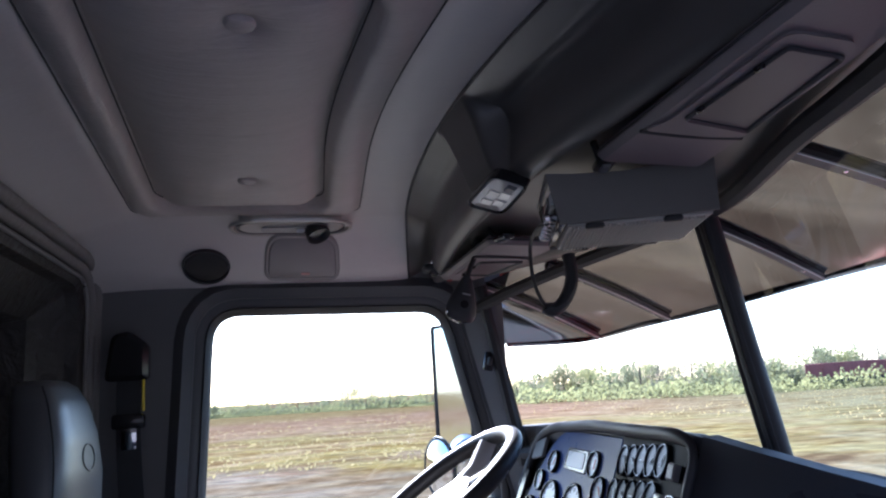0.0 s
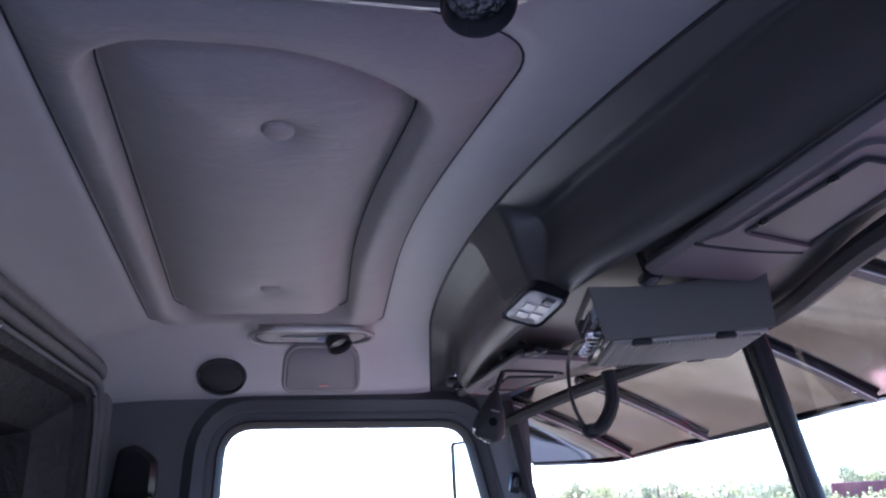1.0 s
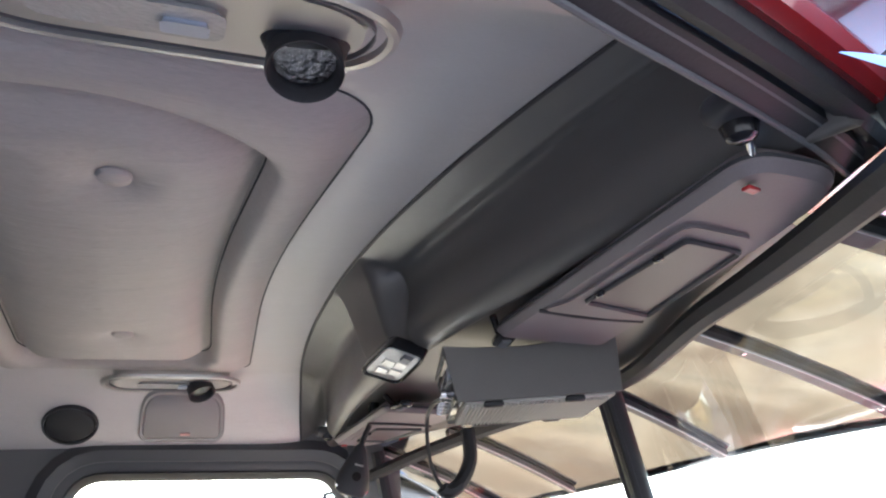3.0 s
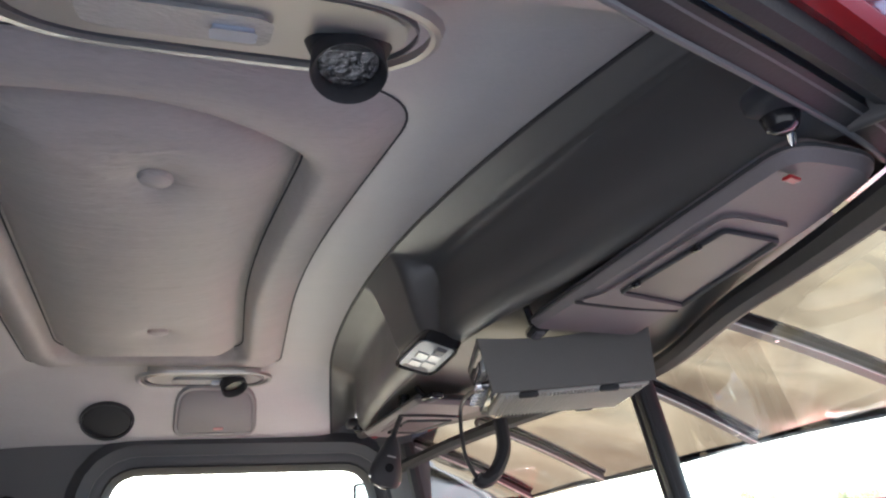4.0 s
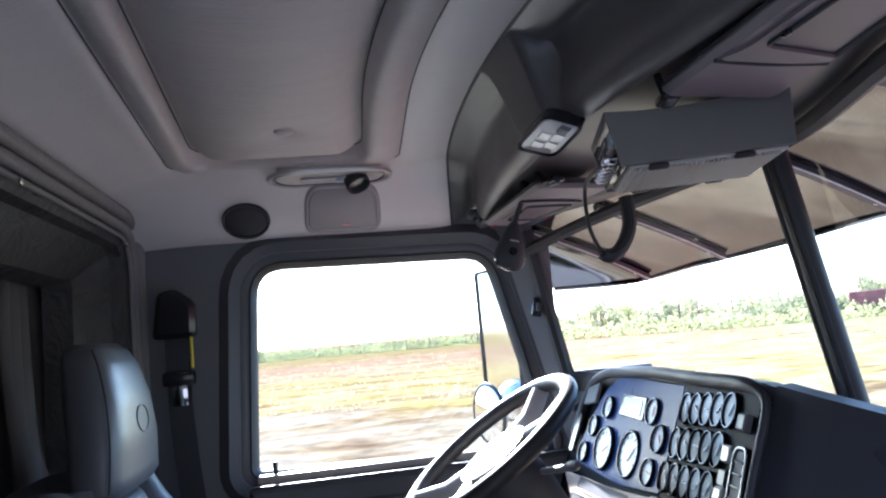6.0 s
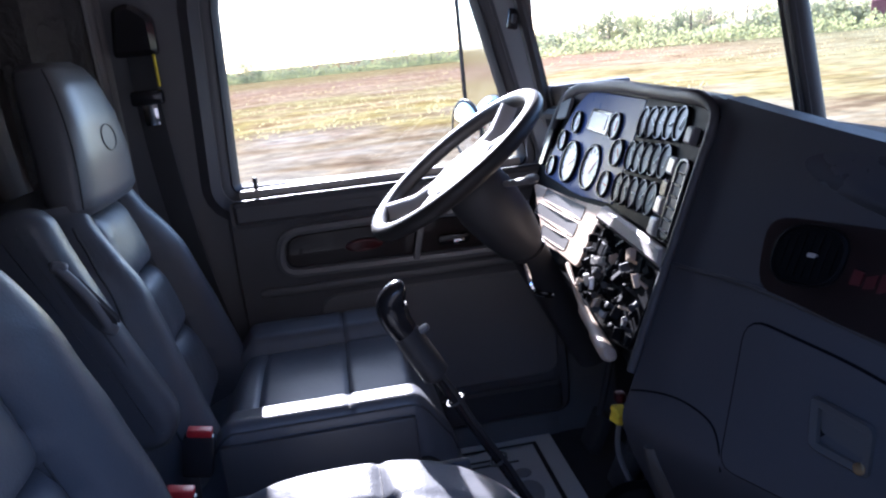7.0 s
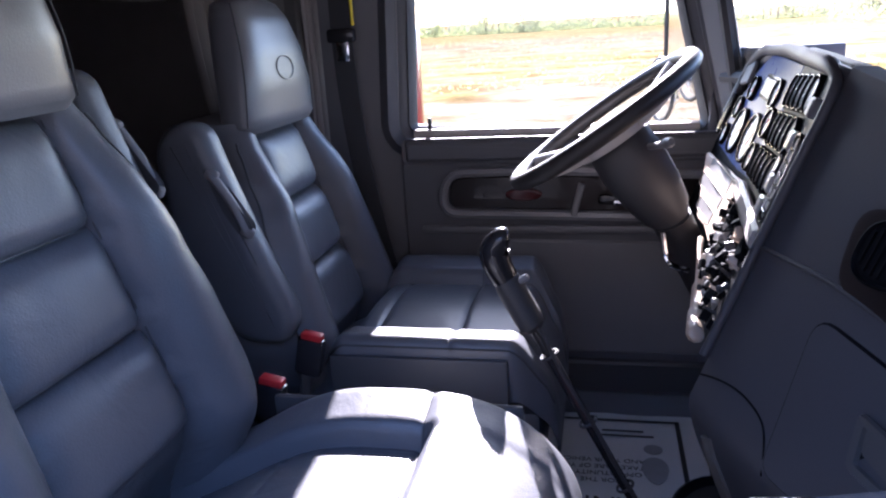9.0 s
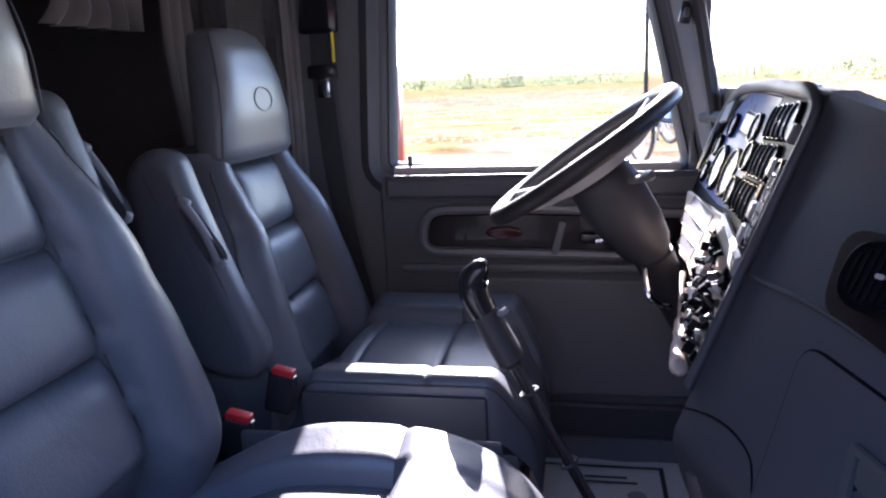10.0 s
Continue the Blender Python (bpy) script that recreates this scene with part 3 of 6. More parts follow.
OUTER = [(-0.125, 1.490), (-0.072, 0.333), (0.250, 0.328), (0.405, 0.376), (0.350, 0.860), (0.388, 1.482)]
INNER = [(-0.066, 1.424), (-0.020, 0.412), (0.190, 0.408), (0.316, 0.484), (0.275, 0.920), (0.300, 1.412)]
R_OUT, R_IN = [0.06, 0.05, 0.15, 0.06, 0.5, 0.05], [0.06, 0.085, 0.15, 0.10, 0.5, 0.06]


def signed(outline):
    pts = np.array([(p[0], p[1]) for p in outline])
    a, b = pts, np.roll(pts, -1, 0)

    def dist(x, y):
        p = np.array((x, y))
        ab, ap = b - a, p - a
        t = np.clip((ap * ab).sum(1) / np.maximum((ab * ab).sum(1), 1e-12), 0, 1)
        d = np.sqrt((((ap - ab * t[:, None]) ** 2).sum(1)).min())
        cond = (a[:, 1] > y) != (b[:, 1] > y)
        xin = (b[:, 0] - a[:, 0]) * (y - a[:, 1]) / np.where(b[:, 1] == a[:, 1], 1e-9, b[:, 1] - a[:, 1]) + a[:, 0]
        return d if (np.count_nonzero(cond & (x < xin)) % 2) else -d

    return dist


d_out = signed(rounded(OUTER, R_OUT, 8))
d_in = signed(rounded(INNER, R_IN, 8))
BUTTONS = ((0.156, 0.555), (0.138, 1.178))


def groove_x(y):
    """Where the headliner meets the front header."""
    d = 0.95 - y
    return 0.469 + (0.195 if d > 0 else 0.13) * d * d


def near_y(x):
    """The roof's edge over the passenger door, drawing in towards the windshield."""
    return 0.035 + 0.33 * max(0.0, x - 0.33)


def ceiling_z(x, y):
    """Padded roof: cushions drawn up into the seams round the two panels and at the buttons."""
    z = 1.667 - 0.004 * ((y - C) / 0.6) ** 2
    z -= 0.140 * step((y - 1.49) / 0.25)
    ax = max(0.0, x - 0.25)
    z -= 0.125 * step((0.29 - 0.25 * ax - y) / (0.29 - 0.40 * ax))
    z -= 0.10 * step((-0.06 - x) / 0.34) ** 1.4 * (1 - 0.85 * step((y - 1.42) / 0.22))
    z += 0.010 * math.exp(-max(0.0, groove_x(y) - x) / 0.03)
    do, di = d_out(x, y), d_in(x, y)
    ao, ai = math.sqrt(do * do + 9e-6) - 0.003, math.sqrt(di * di + 9e-6) - 0.003
    z += 0.006 * math.exp(-ao / 0.010) if do <= 0 else 0.006 * math.exp(-ao / 0.02) - 0.026 * (1 - math.exp(-ao / 0.042))
    z += 0.050 * math.exp(-ai / 0.042) if di > 0 else 0.018 * math.exp(-ai / 0.016) + 0.026 * math.exp(-ai / 0.004)
    for bx, by in BUTTONS:
        z += 0.028 * math.exp(-math.hypot(x - bx, y - by) / 0.030)
    return z


def build_ceiling():
    y1 = W - 0.015

    def at(u, v):
        y = near_y(0.6 * u) + (y1 - near_y(0.6 * u)) * v
        x = -0.30 + (groove_x(y) + 0.30) * u
        y = near_y(x) + (y1 - near_y(x)) * v
        inside.append(d_out(x, y) > 0)
        return Vector((x, y, ceiling_z(x, y)))

    inside = []
    roof_lining = part("ceiling", sheet(at, 220, 380, (0, 0, 0.03)), HEADLINER)
    roof_lining.data.materials.append(PANEL_VINYL)
    for face in roof_lining.data.polygons:
        k = face.vertices[0]
        face.material_index = int(k < len(inside) and inside[k])
    tagged(roof_lining, "warm grey padded vinyl headliner with a recessed panel", "ceiling", kind="structure")
    for o, rad in ((OUTER, R_OUT), (INNER, R_IN)):
        pts = rounded(o, rad, 8)
        path = [Vector((p[0], p[1], ceiling_z(p[0], p[1]) - 0.0006)) for p in pts]
        tagged(part("piping", tube(path + path[:1], 0.0013, 6), THREAD), "thin dark piping sewn round the headliner panel", "trim", kind="structure")
    for x, y in BUTTONS:
        b = thing("upholstery_button", "vinyl covered button in the headliner panel", "button", (x, y, ceiling_z(x, y) - 0.008), group="headliner buttons")
        part("cap", move(lathe([(0.004, 0.004), (0.017, 0.000), (0.0185, -0.006), (0.0165, -0.010), (0.010, -0.0125), (0.001, -0.0135)], 24), Matrix.Identity(4)), PANEL_VINYL, b)


build_ceiling()


def build_roof():
    """The roof skin and what closes the cab above."""
    def at(u, v):
        x = -1.5 + 2.42 * u
        y0 = near_y(max(x, 0.0)) - 0.075
        y = y0 + (1.79 - y0) * v
        return Vector((x, y, 1.80 - 0.20 * abs((y - C) / 0.95) ** 4 - 0.12 * step((x - 0.45) / 0.4)))
    tagged(part("roof", sheet(at, 30, 30, (0, 0, 0.02)), REDPAINT), "red painted cab roof", "roof", kind="structure")


build_roof()


def wind_x(y, z):
    """The windshield's surface."""
    u = (y - C) / 0.78
    return 1.016 - 0.19 * u * u - 0.02 * (y - C) - (z - 1.09) * 0.19 - 0.085 * step((C + 0.04 - y) / 0.5) * max(0.0, (z - 1.05) / 0.46)


TROUGH = [(0.0, 1.678), (0.015, 1.671), (0.030, 1.664), (0.043, 1.655), (0.058, 1.656), (0.068, 1.638), (0.069, 1.608), (0.064, 1.578), (0.064, 1.552), (0.076, 1.537), (0.090, 1.531), (0.100, 1.536), (0.104, 1.552)]
FILLED = [(0.0, 1.678), (0.004, 1.671), (0.010, 1.660), (0.017, 1.642), (0.024, 1.620), (0.031, 1.597), (0.037, 1.575), (0.043, 1.556), (0.053, 1.543), (0.068, 1.533), (0.083, 1.524), (0.096, 1.527), (0.104, 1.552)]


def header_point(k, y):
    """A point of the header's section at y; k counts along the section. The lamp pod fills the trough."""
    i = min(int(k), len(TROUGH) - 2)
    f = k - i
    lean = 0.045 * (1 - k / 12)
    w = step((y - 0.768) / 0.026) * step((0.920 + lean - y) / 0.030)
    p = [TROUGH[j][n] * (1 - w) + FILLED[j][n] * w for j in (i, i + 1) for n in (0, 1)]
    dx, z = p[0] * (1 - f) + p[2] * f, p[1] * (1 - f) + p[3] * f
    cz = ceiling_z(groove_x(y), y) - 0.002
    dx *= 0.60 + 0.40 * step((y - 0.15) / 0.4)
    return Vector((groove_x(y) + dx, y, max(z + (cz - 1.678) * (1 - k / 12) ** 1.5, 1.49)))


def build_header():
    """The dark moulded header over the windshield, with its trough and rolled lower edge."""
    n = len(TROUGH) - 1

    def smooth(k, y):
        return (header_point(max(k - 0.6, 0), y) + 2 * header_point(k, y) + header_point(min(k + 0.6, n), y)) / 4

    def at(u, v):
        y = 0.105 + (W - 0.125) * v
        return header_point(n * u, y) if u in (0.0, 1.0) else smooth(n * u, y)

    tagged(part("header", sheet(at, 48, 330, (0.01, 0, 0.012)), CONSOLE), "dark grey moulded header with a lamp pod above the windshield", "trim", kind="structure")
    # flat underside from the header to the glass
    def under(u, v):
        y = 0.13 + (W - 0.24) * v
        a, b = header_point(n, y).x - 0.003, wind_x(y, 1.52) + 0.015
        return Vector((a + (b - a) * u, y, 1.556 - 0.030 * u))
    tagged(part("header_underside", sheet(under, 8, 40, (0, 0, 0.012)), CONSOLE), "dark plastic ceiling strip over the sun visors", "trim", kind="structure")
    path = [(groove_x(y) - 0.001, y, ceiling_z(groove_x(y) - 0.002, y) - 0.0005) for y in np.linspace(0.11, 1.7, 60)]
    tagged(part("header_gap", tube(path, 0.003, 6), RUBBER), "dark joint between headliner and header", "trim", kind="structure")


build_header()


def build_map_lamp():
    """The map lamp let into the underside of the header's pod."""
    lamp = thing("map_lamp", "clear map lamp in a black bezel under the header pod", "lamp")
    ll, lu, lr, lb = Vector((0.503, 0.900, 1.536)), Vector((0.516, 0.780, 1.545)), Vector((0.561, 0.760, 1.520)), Vector((0.560, 0.892, 1.515))
    mid = (ll + lu + lr + lb) / 4
    ll, lu, lr, lb = (mid + (p - mid) * 1.16 for p in (ll, lu, lr, lb))
    n = (lr - lu).cross(ll - lu).normalized()
    n = -n if n.z > 0 else n

    def to3(p, q, w):
        return ll.lerp(lu, p).lerp(lb.lerp(lr, p), q) + n * w
    o = [Vector((0.5 + 0.5 * p[0], 0.5 + 0.5 * p[1])) for p in rounded([(-1, -0.86), (0.92, -1), (1, 0.9), (-0.9, 1)], 0.42, 6)]
    inner = [Vector((0.5 + (p.x - 0.5) * 0.90, 0.5 + (p.y - 0.5) * 0.84)) for p in o]
    ring = lambda k, w: [to3(0.5 + (p.x - 0.5) * k, 0.5 + (p.y - 0.5) * (k * 1.6 - 0.6), w) for p in o]
    part("lamp_bezel", loft([ring(1.0, -0.014), ring(1.0, 0.003), ring(0.97, 0.005), ring(0.93, 0.003), ring(0.92, -0.004), ring(0.92, -0.014)], loop=True, caps=False), BLACKGLOSS, lamp, "thin black bezel")
    lens = part("lamp_lens", loft([[to3(0.5 + (p.x - 0.5) * k, 0.5 + (p.y - 0.5) * k, w) for p in inner] for k, w in ((1.03, -0.006), (1.02, 0.0), (0.96, 0.003), (0.3, 0.004))]), LENS, lamp, "clear ribbed map lamp lens")
    for p, q in ((0.30, 0.42), (0.55, 0.40), (0.36, 0.68), (0.60, 0.66)):
        part("bulb_cell", loft([[to3(p + a * k, q + b * k * 1.3, w) for a, b in ((-0.09, -0.10), (0.09, -0.12), (0.10, 0.10), (-0.08, 0.12))] for k, w in ((1.0, 0.002), (0.8, 0.0055))]), SILVER, lens, smooth=False)
    part("lamp_switch", loft([[to3(0.82 + a * k, 0.62 + b * k, w) for a, b in ((-0.07, -0.12), (0.07, -0.12), (0.07, 0.12), (-0.07, 0.12))] for k, w in ((1.0, 0.002), (0.8, 0.009))]), TRIMGREY, lamp, smooth=False)


build_map_lamp()


def build_visor(y0, y1, label):
    """A stowed sun visor, hinged on the header; y0 is its outer end."""
    v = thing("sun_visor", label, "sun visor", group="sun visors")
    s = 1 if y1 > y0 else -1
    side = (lambda y: y) if s > 0 else (lambda y: 2 * C - y)
    z = 1.510
    o = rounded([(p[0], side(p[1])) for p in ((0.601, 0.146), (0.690, 0.146), (0.716, 0.235), (0.741, 0.445), (0.757, 0.612), (0.602, 0.612))][::s], [0.03, 0.035, 0.1, 0.1, 0.02, 0.02][::s], 6)
    part("visor_panel", slab(o, lambda p, q, w: Vector((p, q, z + 0.016 - w - 0.05 * (p - 0.7))), 0.02, 0.007), VISOR, v)
    edge = [Vector((p[0], p[1], z + 0.007 - 0.05 * (p[0] - 0.7))) for p in grow(o, -0.001)]
    part("edge_stitching", tube(edge + edge[:1], 0.0022, 6), THREAD, v)
    cover = [(0.606, 0.482), (0.622, 0.452), (0.620, 0.246), (0.692, 0.252), (0.733, 0.490)]
    mo = [(0.631, 0.440), (0.631, 0.264), (0.698, 0.272), (0.726, 0.462)]
    flip = lambda ps: [(p[0], side(p[1])) for p in ps][::1 if s < 0 else -1]
    to3 = lambda p, q, w: Vector((p, q, z - 0.003 - w - 0.05 * (p - 0.7)))
    turned = lambda ps: ps if sum(a[0] * b[1] - b[0] * a[1] for a, b in zip(ps, ps[1:] + ps[:1])) < 0 else ps[::-1]
    tray = part("mirror_tray", slab(rounded(turned(flip(cover)), 0.014), to3, 0.0045, 0.002), VISOR, v, "raised mauve grey mirror tray")
    for q in (0.30, 0.40):
        part("mirror_hinge", rbox((0.006, 0.012, 0.006), (0.627, side(q), z - 0.010), 0.002), BLACKGLOSS, tray)
    crease = [to3(0.604 + 0.131 * k, side(0.486 + 0.006 * math.sin(math.pi * k)), 0.004) for k in np.linspace(0, 1, 12)]
    part("flap_crease", tube(crease, 0.0022, 6), THREAD, tray)
    part("mirror_frame", rim(rounded(turned(flip(mo)), 0.008), lambda p, q, w: to3(p, q, w + 0.003), [(0, 0.0), (0.0, 0.004), (0.002, 0.006), (0.005, 0.004), (0.006, 0.0)]), DARK, tray, "dark mirror frame")
    part("vanity_mirror", slab(rounded(turned(flip(mo)), 0.010), lambda p, q, w: to3(p, q, w + 0.002), 0.003, 0.001), PAINTEDMIRROR, tray, "vanity mirror with its brownish reflection in the colour")
    yh = side(0.136)
    part("hinge_base", rbox((0.044, 0.050, 0.022), (0.586, side(0.128), 1.546), 0.009, 3), DARK, v)
    part("hinge_socket", lathe([(0.013, 0.012), (0.014, 0.0), (0.011, -0.010), (0.006, -0.013)], 20), BLACKGLOSS, v).location = (0.590, side(0.140), 1.536)
    part("hinge_rod", tube(curve([(0.603, yh + s * 0.010, 1.530), (0.612, side(0.156), 1.522), (0.618, side(0.166), 1.518), (0.622, side(0.176), 1.520)]), 0.0036, 10), CHROME, v, "bent chrome hinge rod")
    part("label_tag", rbox((0.014, 0.008, 0.003), (0.622, side(0.174), 1.506), 0.001, 1, (0, 0, 15 * s)), REDBTN, v, "small red label")
    clip = part("clip", rbox((0.026, 0.050, 0.012), (0.628, side(0.634), 1.518), 0.005, 3, (0, 0, -12 * s)), BLACKGLOSS, v)
    part("clip_slot", rbox((0.012, 0.030, 0.005), (0.628, side(0.636), 1.511), 0.002, 2, (0, 0, -12 * s)), TRIMGREY, clip)
    part("clip_arm", tube([(0.604, side(0.612), 1.540), (0.614, side(0.622), 1.524), (0.624, side(0.630), 1.518)], 0.005, 8), BLACKGLOSS, clip)
    return v


build_visor(0.165, 0.61, "mauve grey sun visor with a vanity mirror, folded up")
build_visor(1.575, 1.13, "grey sun visor on the driver's side, folded up")


def build_windshield():
    ws = tagged(thing("windshield", "curved two part windshield in black rubber", "window", kind="structure"))
    for name, ya, yb in (("pane", 0.06, C - 0.012), ("pane", C + 0.012, 1.66)):
        def at(u, v, ya=ya, yb=yb):
            y, z = ya + (yb - ya) * u, 1.05 + 0.49 * v
            return Vector((wind_x(y, z), y, z))
        p = part(name, sheet(at, 16, 4), PANE, ws)
        p.visible_shadow = False
    post = [(wind_x(C, z) - 0.012, C, z) for z in (1.0, 1.1, 1.2, 1.3, 1.4, 1.56)]
    part("centre_post", join(tube(post, 0.023, 10, 0.8), tube([(x - 0.014, y - 0.012, z) for x, y, z in post], 0.007, 8), tube([(x - 0.014, y + 0.012, z) for x, y, z in post], 0.007, 8)), RUBBER, ws, "black rubber centre post")
    top = [(wind_x(y, 1.508) - 0.008, y, 1.508 - (0.06 if y > C else 0.02) * abs((y - C) / 0.78) ** 3) for y in np.linspace(0.05, 1.69, 40)]
    part("top_seal", tube(top, 0.016, 8), RUBBER, ws)
    low = [(wind_x(y, 1.06) - 0.006, y, 1.060 - 0.05 * max(0.0, 0.7 - y)) for y in np.linspace(0.05, 1.69, 40)]
    part("bottom_seal", tube(low, 0.018, 8), RUBBER, ws)
    for y in (1.655, 0.085):
        part("side_seal", tube([(wind_x(y, z) - 0.006, y - (z - 1.05) * 0.02, z) for z in (1.03, 1.2, 1.35, 1.50)], 0.017, 8), RUBBER, ws)


build_windshield()


def build_pillars():
    for s, y in ((1, 1.70), (-1, 0.04)):
        def at(u, v, s=s, y=y):
            z = 0.9 + 0.66 * v
            xa, xb = 0.80 - (z - 0.93) * 0.24, wind_x(1.655 if s > 0 else 0.085, z) + 0.01
            yy = y - s * (0.06 * u)
            return Vector((xa + (xb - xa) * u, yy - s * 0.012 * math.sin(math.pi * u), z))
        p = part("a_pillar", sheet(at, 8, 10, (0.01, s * 0.05, 0)), WALL)
        tagged(p, "dark grey trimmed windshield pillar", "pillar", kind="structure")
    h = thing("pillar_clip", "small black clip on the windshield pillar", "clip", (0.735, 1.652, 1.30))
    part("clip_body", rbox((0.028, 0.012, 0.05), (0, 0, 0), 0.005, 2, (0, 12, 0)), BLACKGLOSS, h)
    part("clip_hook", rbox((0.012, 0.012, 0.022), (0, -0.01, 0), 0.004, 2, (0, 12, 0)), DARK, h)


build_pillars()


def build_outer_visor():
    """The red sun visor over the windshield, polished underneath."""
    vis = thing("exterior_sun_visor", "red painted exterior sun visor with polished underside", "sun visor")
    lip = curve([(0.84, 1.815, 1.350), (1.07, 1.800, 1.352), (1.175, 1.60, 1.374), (1.255, 1.35, 1.391), (1.280, 1.08, 1.406), (1.285, 0.85, 1.412), (1.268, 0.60, 1.409), (1.215, 0.35, 1.395), (1.13, 0.12, 1.372), (1.04, -0.055, 1.352), (0.84, -0.075, 1.350)], 8)
    def under(u, v, lift=0.0):
        k = v * (len(lip) - 1)
        i = min(int(k), len(lip) - 2)
        b = lip[i].lerp(lip[i + 1], k - i)
        ya = C + (b.y - C) * 0.90
        e = step((0.1 - min(v, 1 - v)) / 0.1)
        w = (ya - C) / 0.78
        a = Vector((wind_x(ya, 1.56) + 0.02 - 0.10 * e, ya, 1.555 - 0.045 * w * w))
        p = a.lerp(b, u)
        p.z += 0.008 * math.sin(math.pi * u) * (1 - 0.4 * e) + lift
        return p
    cuts = (0.0, 0.13, 0.235, 0.42, 0.60, 0.78, 0.90, 1.0)
    for k, (v0, v1) in enumerate(zip(cuts, cuts[1:])):
        # each pressed panel is a little cupped
        part("underside_panel", sheet(lambda u, v: under(u, v0 + (v1 - v0) * v, 0.004 * math.sin(math.pi * v)), 12, 10), STEEL, vis, "polished steel underside panel")
    part("outer_skin", sheet(lambda u, v: under(0.97 * u, 0.16 + 0.68 * v, 0.012) + Vector((0.012, 0, 0)), 14, 80, (0, 0, 0.01)), REDPAINT, vis, "red painted skin")
    part("rolled_lip", tube([under(1.0, v) for v in np.linspace(0, 1, 70)], 0.006, 8), STEEL, vis)
    for v in cuts[1:-1]:
        rib = [under(u, v) for u in np.linspace(0.04, 0.96, 9)]
        part("brace", loft([[p + Vector((0, -0.014, 0)), p + Vector((0, -0.012, -0.012)), p + Vector((0, 0.012, -0.012)), p + Vector((0, 0.014, 0))] for p in rib]), DARK, vis, "dark channel brace across the underside")
        part("brace_edge", tube([p + Vector((0, -0.013, -0.012)) for p in rib], 0.0018, 6), SILVER, vis)
        for u in (0.3, 0.85):
            part("rivet", move(lathe([(0.005, 0), (0.004, -0.003), (0.001, -0.004)], 10), Matrix.Translation(under(u, v) - Vector((0, 0, 0.010)))), CHROME, vis)


build_outer_visor()


def build_hood():
    """The long red hood in front of the windshield, seen in the polished visor."""
    h = thing("engine_hood", "red painted sloping truck hood", "hood")
    def at(u, v):
        x, k = 1.44 + 1.43 * u, 2 * v - 1
        half = 0.78 - 0.16 * u
        return Vector((x, C + half * k, 0.800 - 0.10 * u - 0.10 * u * u - 0.12 * abs(k) ** 3 - 0.10 * step((u - 0.85) / 0.15)))
    part("hood_skin", sheet(at, 24, 24, (0, 0, -0.03)), REDPAINT, h)
    # unseen cowl, added so that the polished visor reflects grey, not red
    def cowl(u, v):
        k = 2 * v - 1
        return Vector((1.03 + 0.43 * u - 0.20 * k * k * (1 - u), C + (0.86 - 0.06 * u) * k, 0.86 - 0.06 * u - 0.10 * abs(k) ** 3))
    part("cowl", sheet(cowl, 12, 30, (0, 0, -0.02)), WALL, h, "unseen grey cowl added to darken the visor's reflection")
    part("hood_crease", tube([at(u, 0.5) + Vector((0, 0, 0.002)) for u in np.linspace(0.02, 0.98, 20)], 0.006, 8), REDPAINT, h)
    for s in (-1, 1):
        def arch(u, v, s=s):
            a = math.pi * (0.04 + 0.92 * u)
            y = C + s * (0.60 + 0.62 * v)
            drop = 0.10 * step((v - 0.7) / 0.3)
            return Vector((2.05 - 0.72 * math.cos(a), y, -0.25 + (0.70 - drop) * math.sin(a) ** 0.7))
        part("fender", sheet(arch, 30, 12, (0, 0, -0.02)), REDPAINT, h, "rounded red front fender")
        part("hood_side", sheet(lambda u, v: at(u, 0.5 + 0.5 * s) + Vector((0, 0.05 * s * v, -0.9 * v)), 16, 8), REDPAINT, h)


build_hood()

# ---- dash ----
def face_x(y, z):
    """The driver's instrument face."""
    return 0.806 + 0.38 * (z - 1.05) - 0.11 * max(0.0, 1.30 - y)


APEX = 0.740


def pass_x(y, z):
    """The passenger's side of the dash, swept forward from the ridge."""
    d = max(0.0, APEX - y)
    return face_x(APEX, z) + 0.008 + 0.33 * d + 0.05 * step(d / 0.6)


def side(y, z):
    """The passenger's fascia, drawn back below its lower crease."""
    low = 0.07 * step((0.71 - z) / 0.25) * (1 - 0.4 * (APEX - y) / (APEX - 0.03))
    return Vector((pass_x(y, max(z, 0.70)) + low, y, z))


def dash_top(y):
    return 1.146 - 0.02 * step((y - 1.2) / 0.4) - 0.215 * max(0.0, 0.77 - max(y, 0.36))


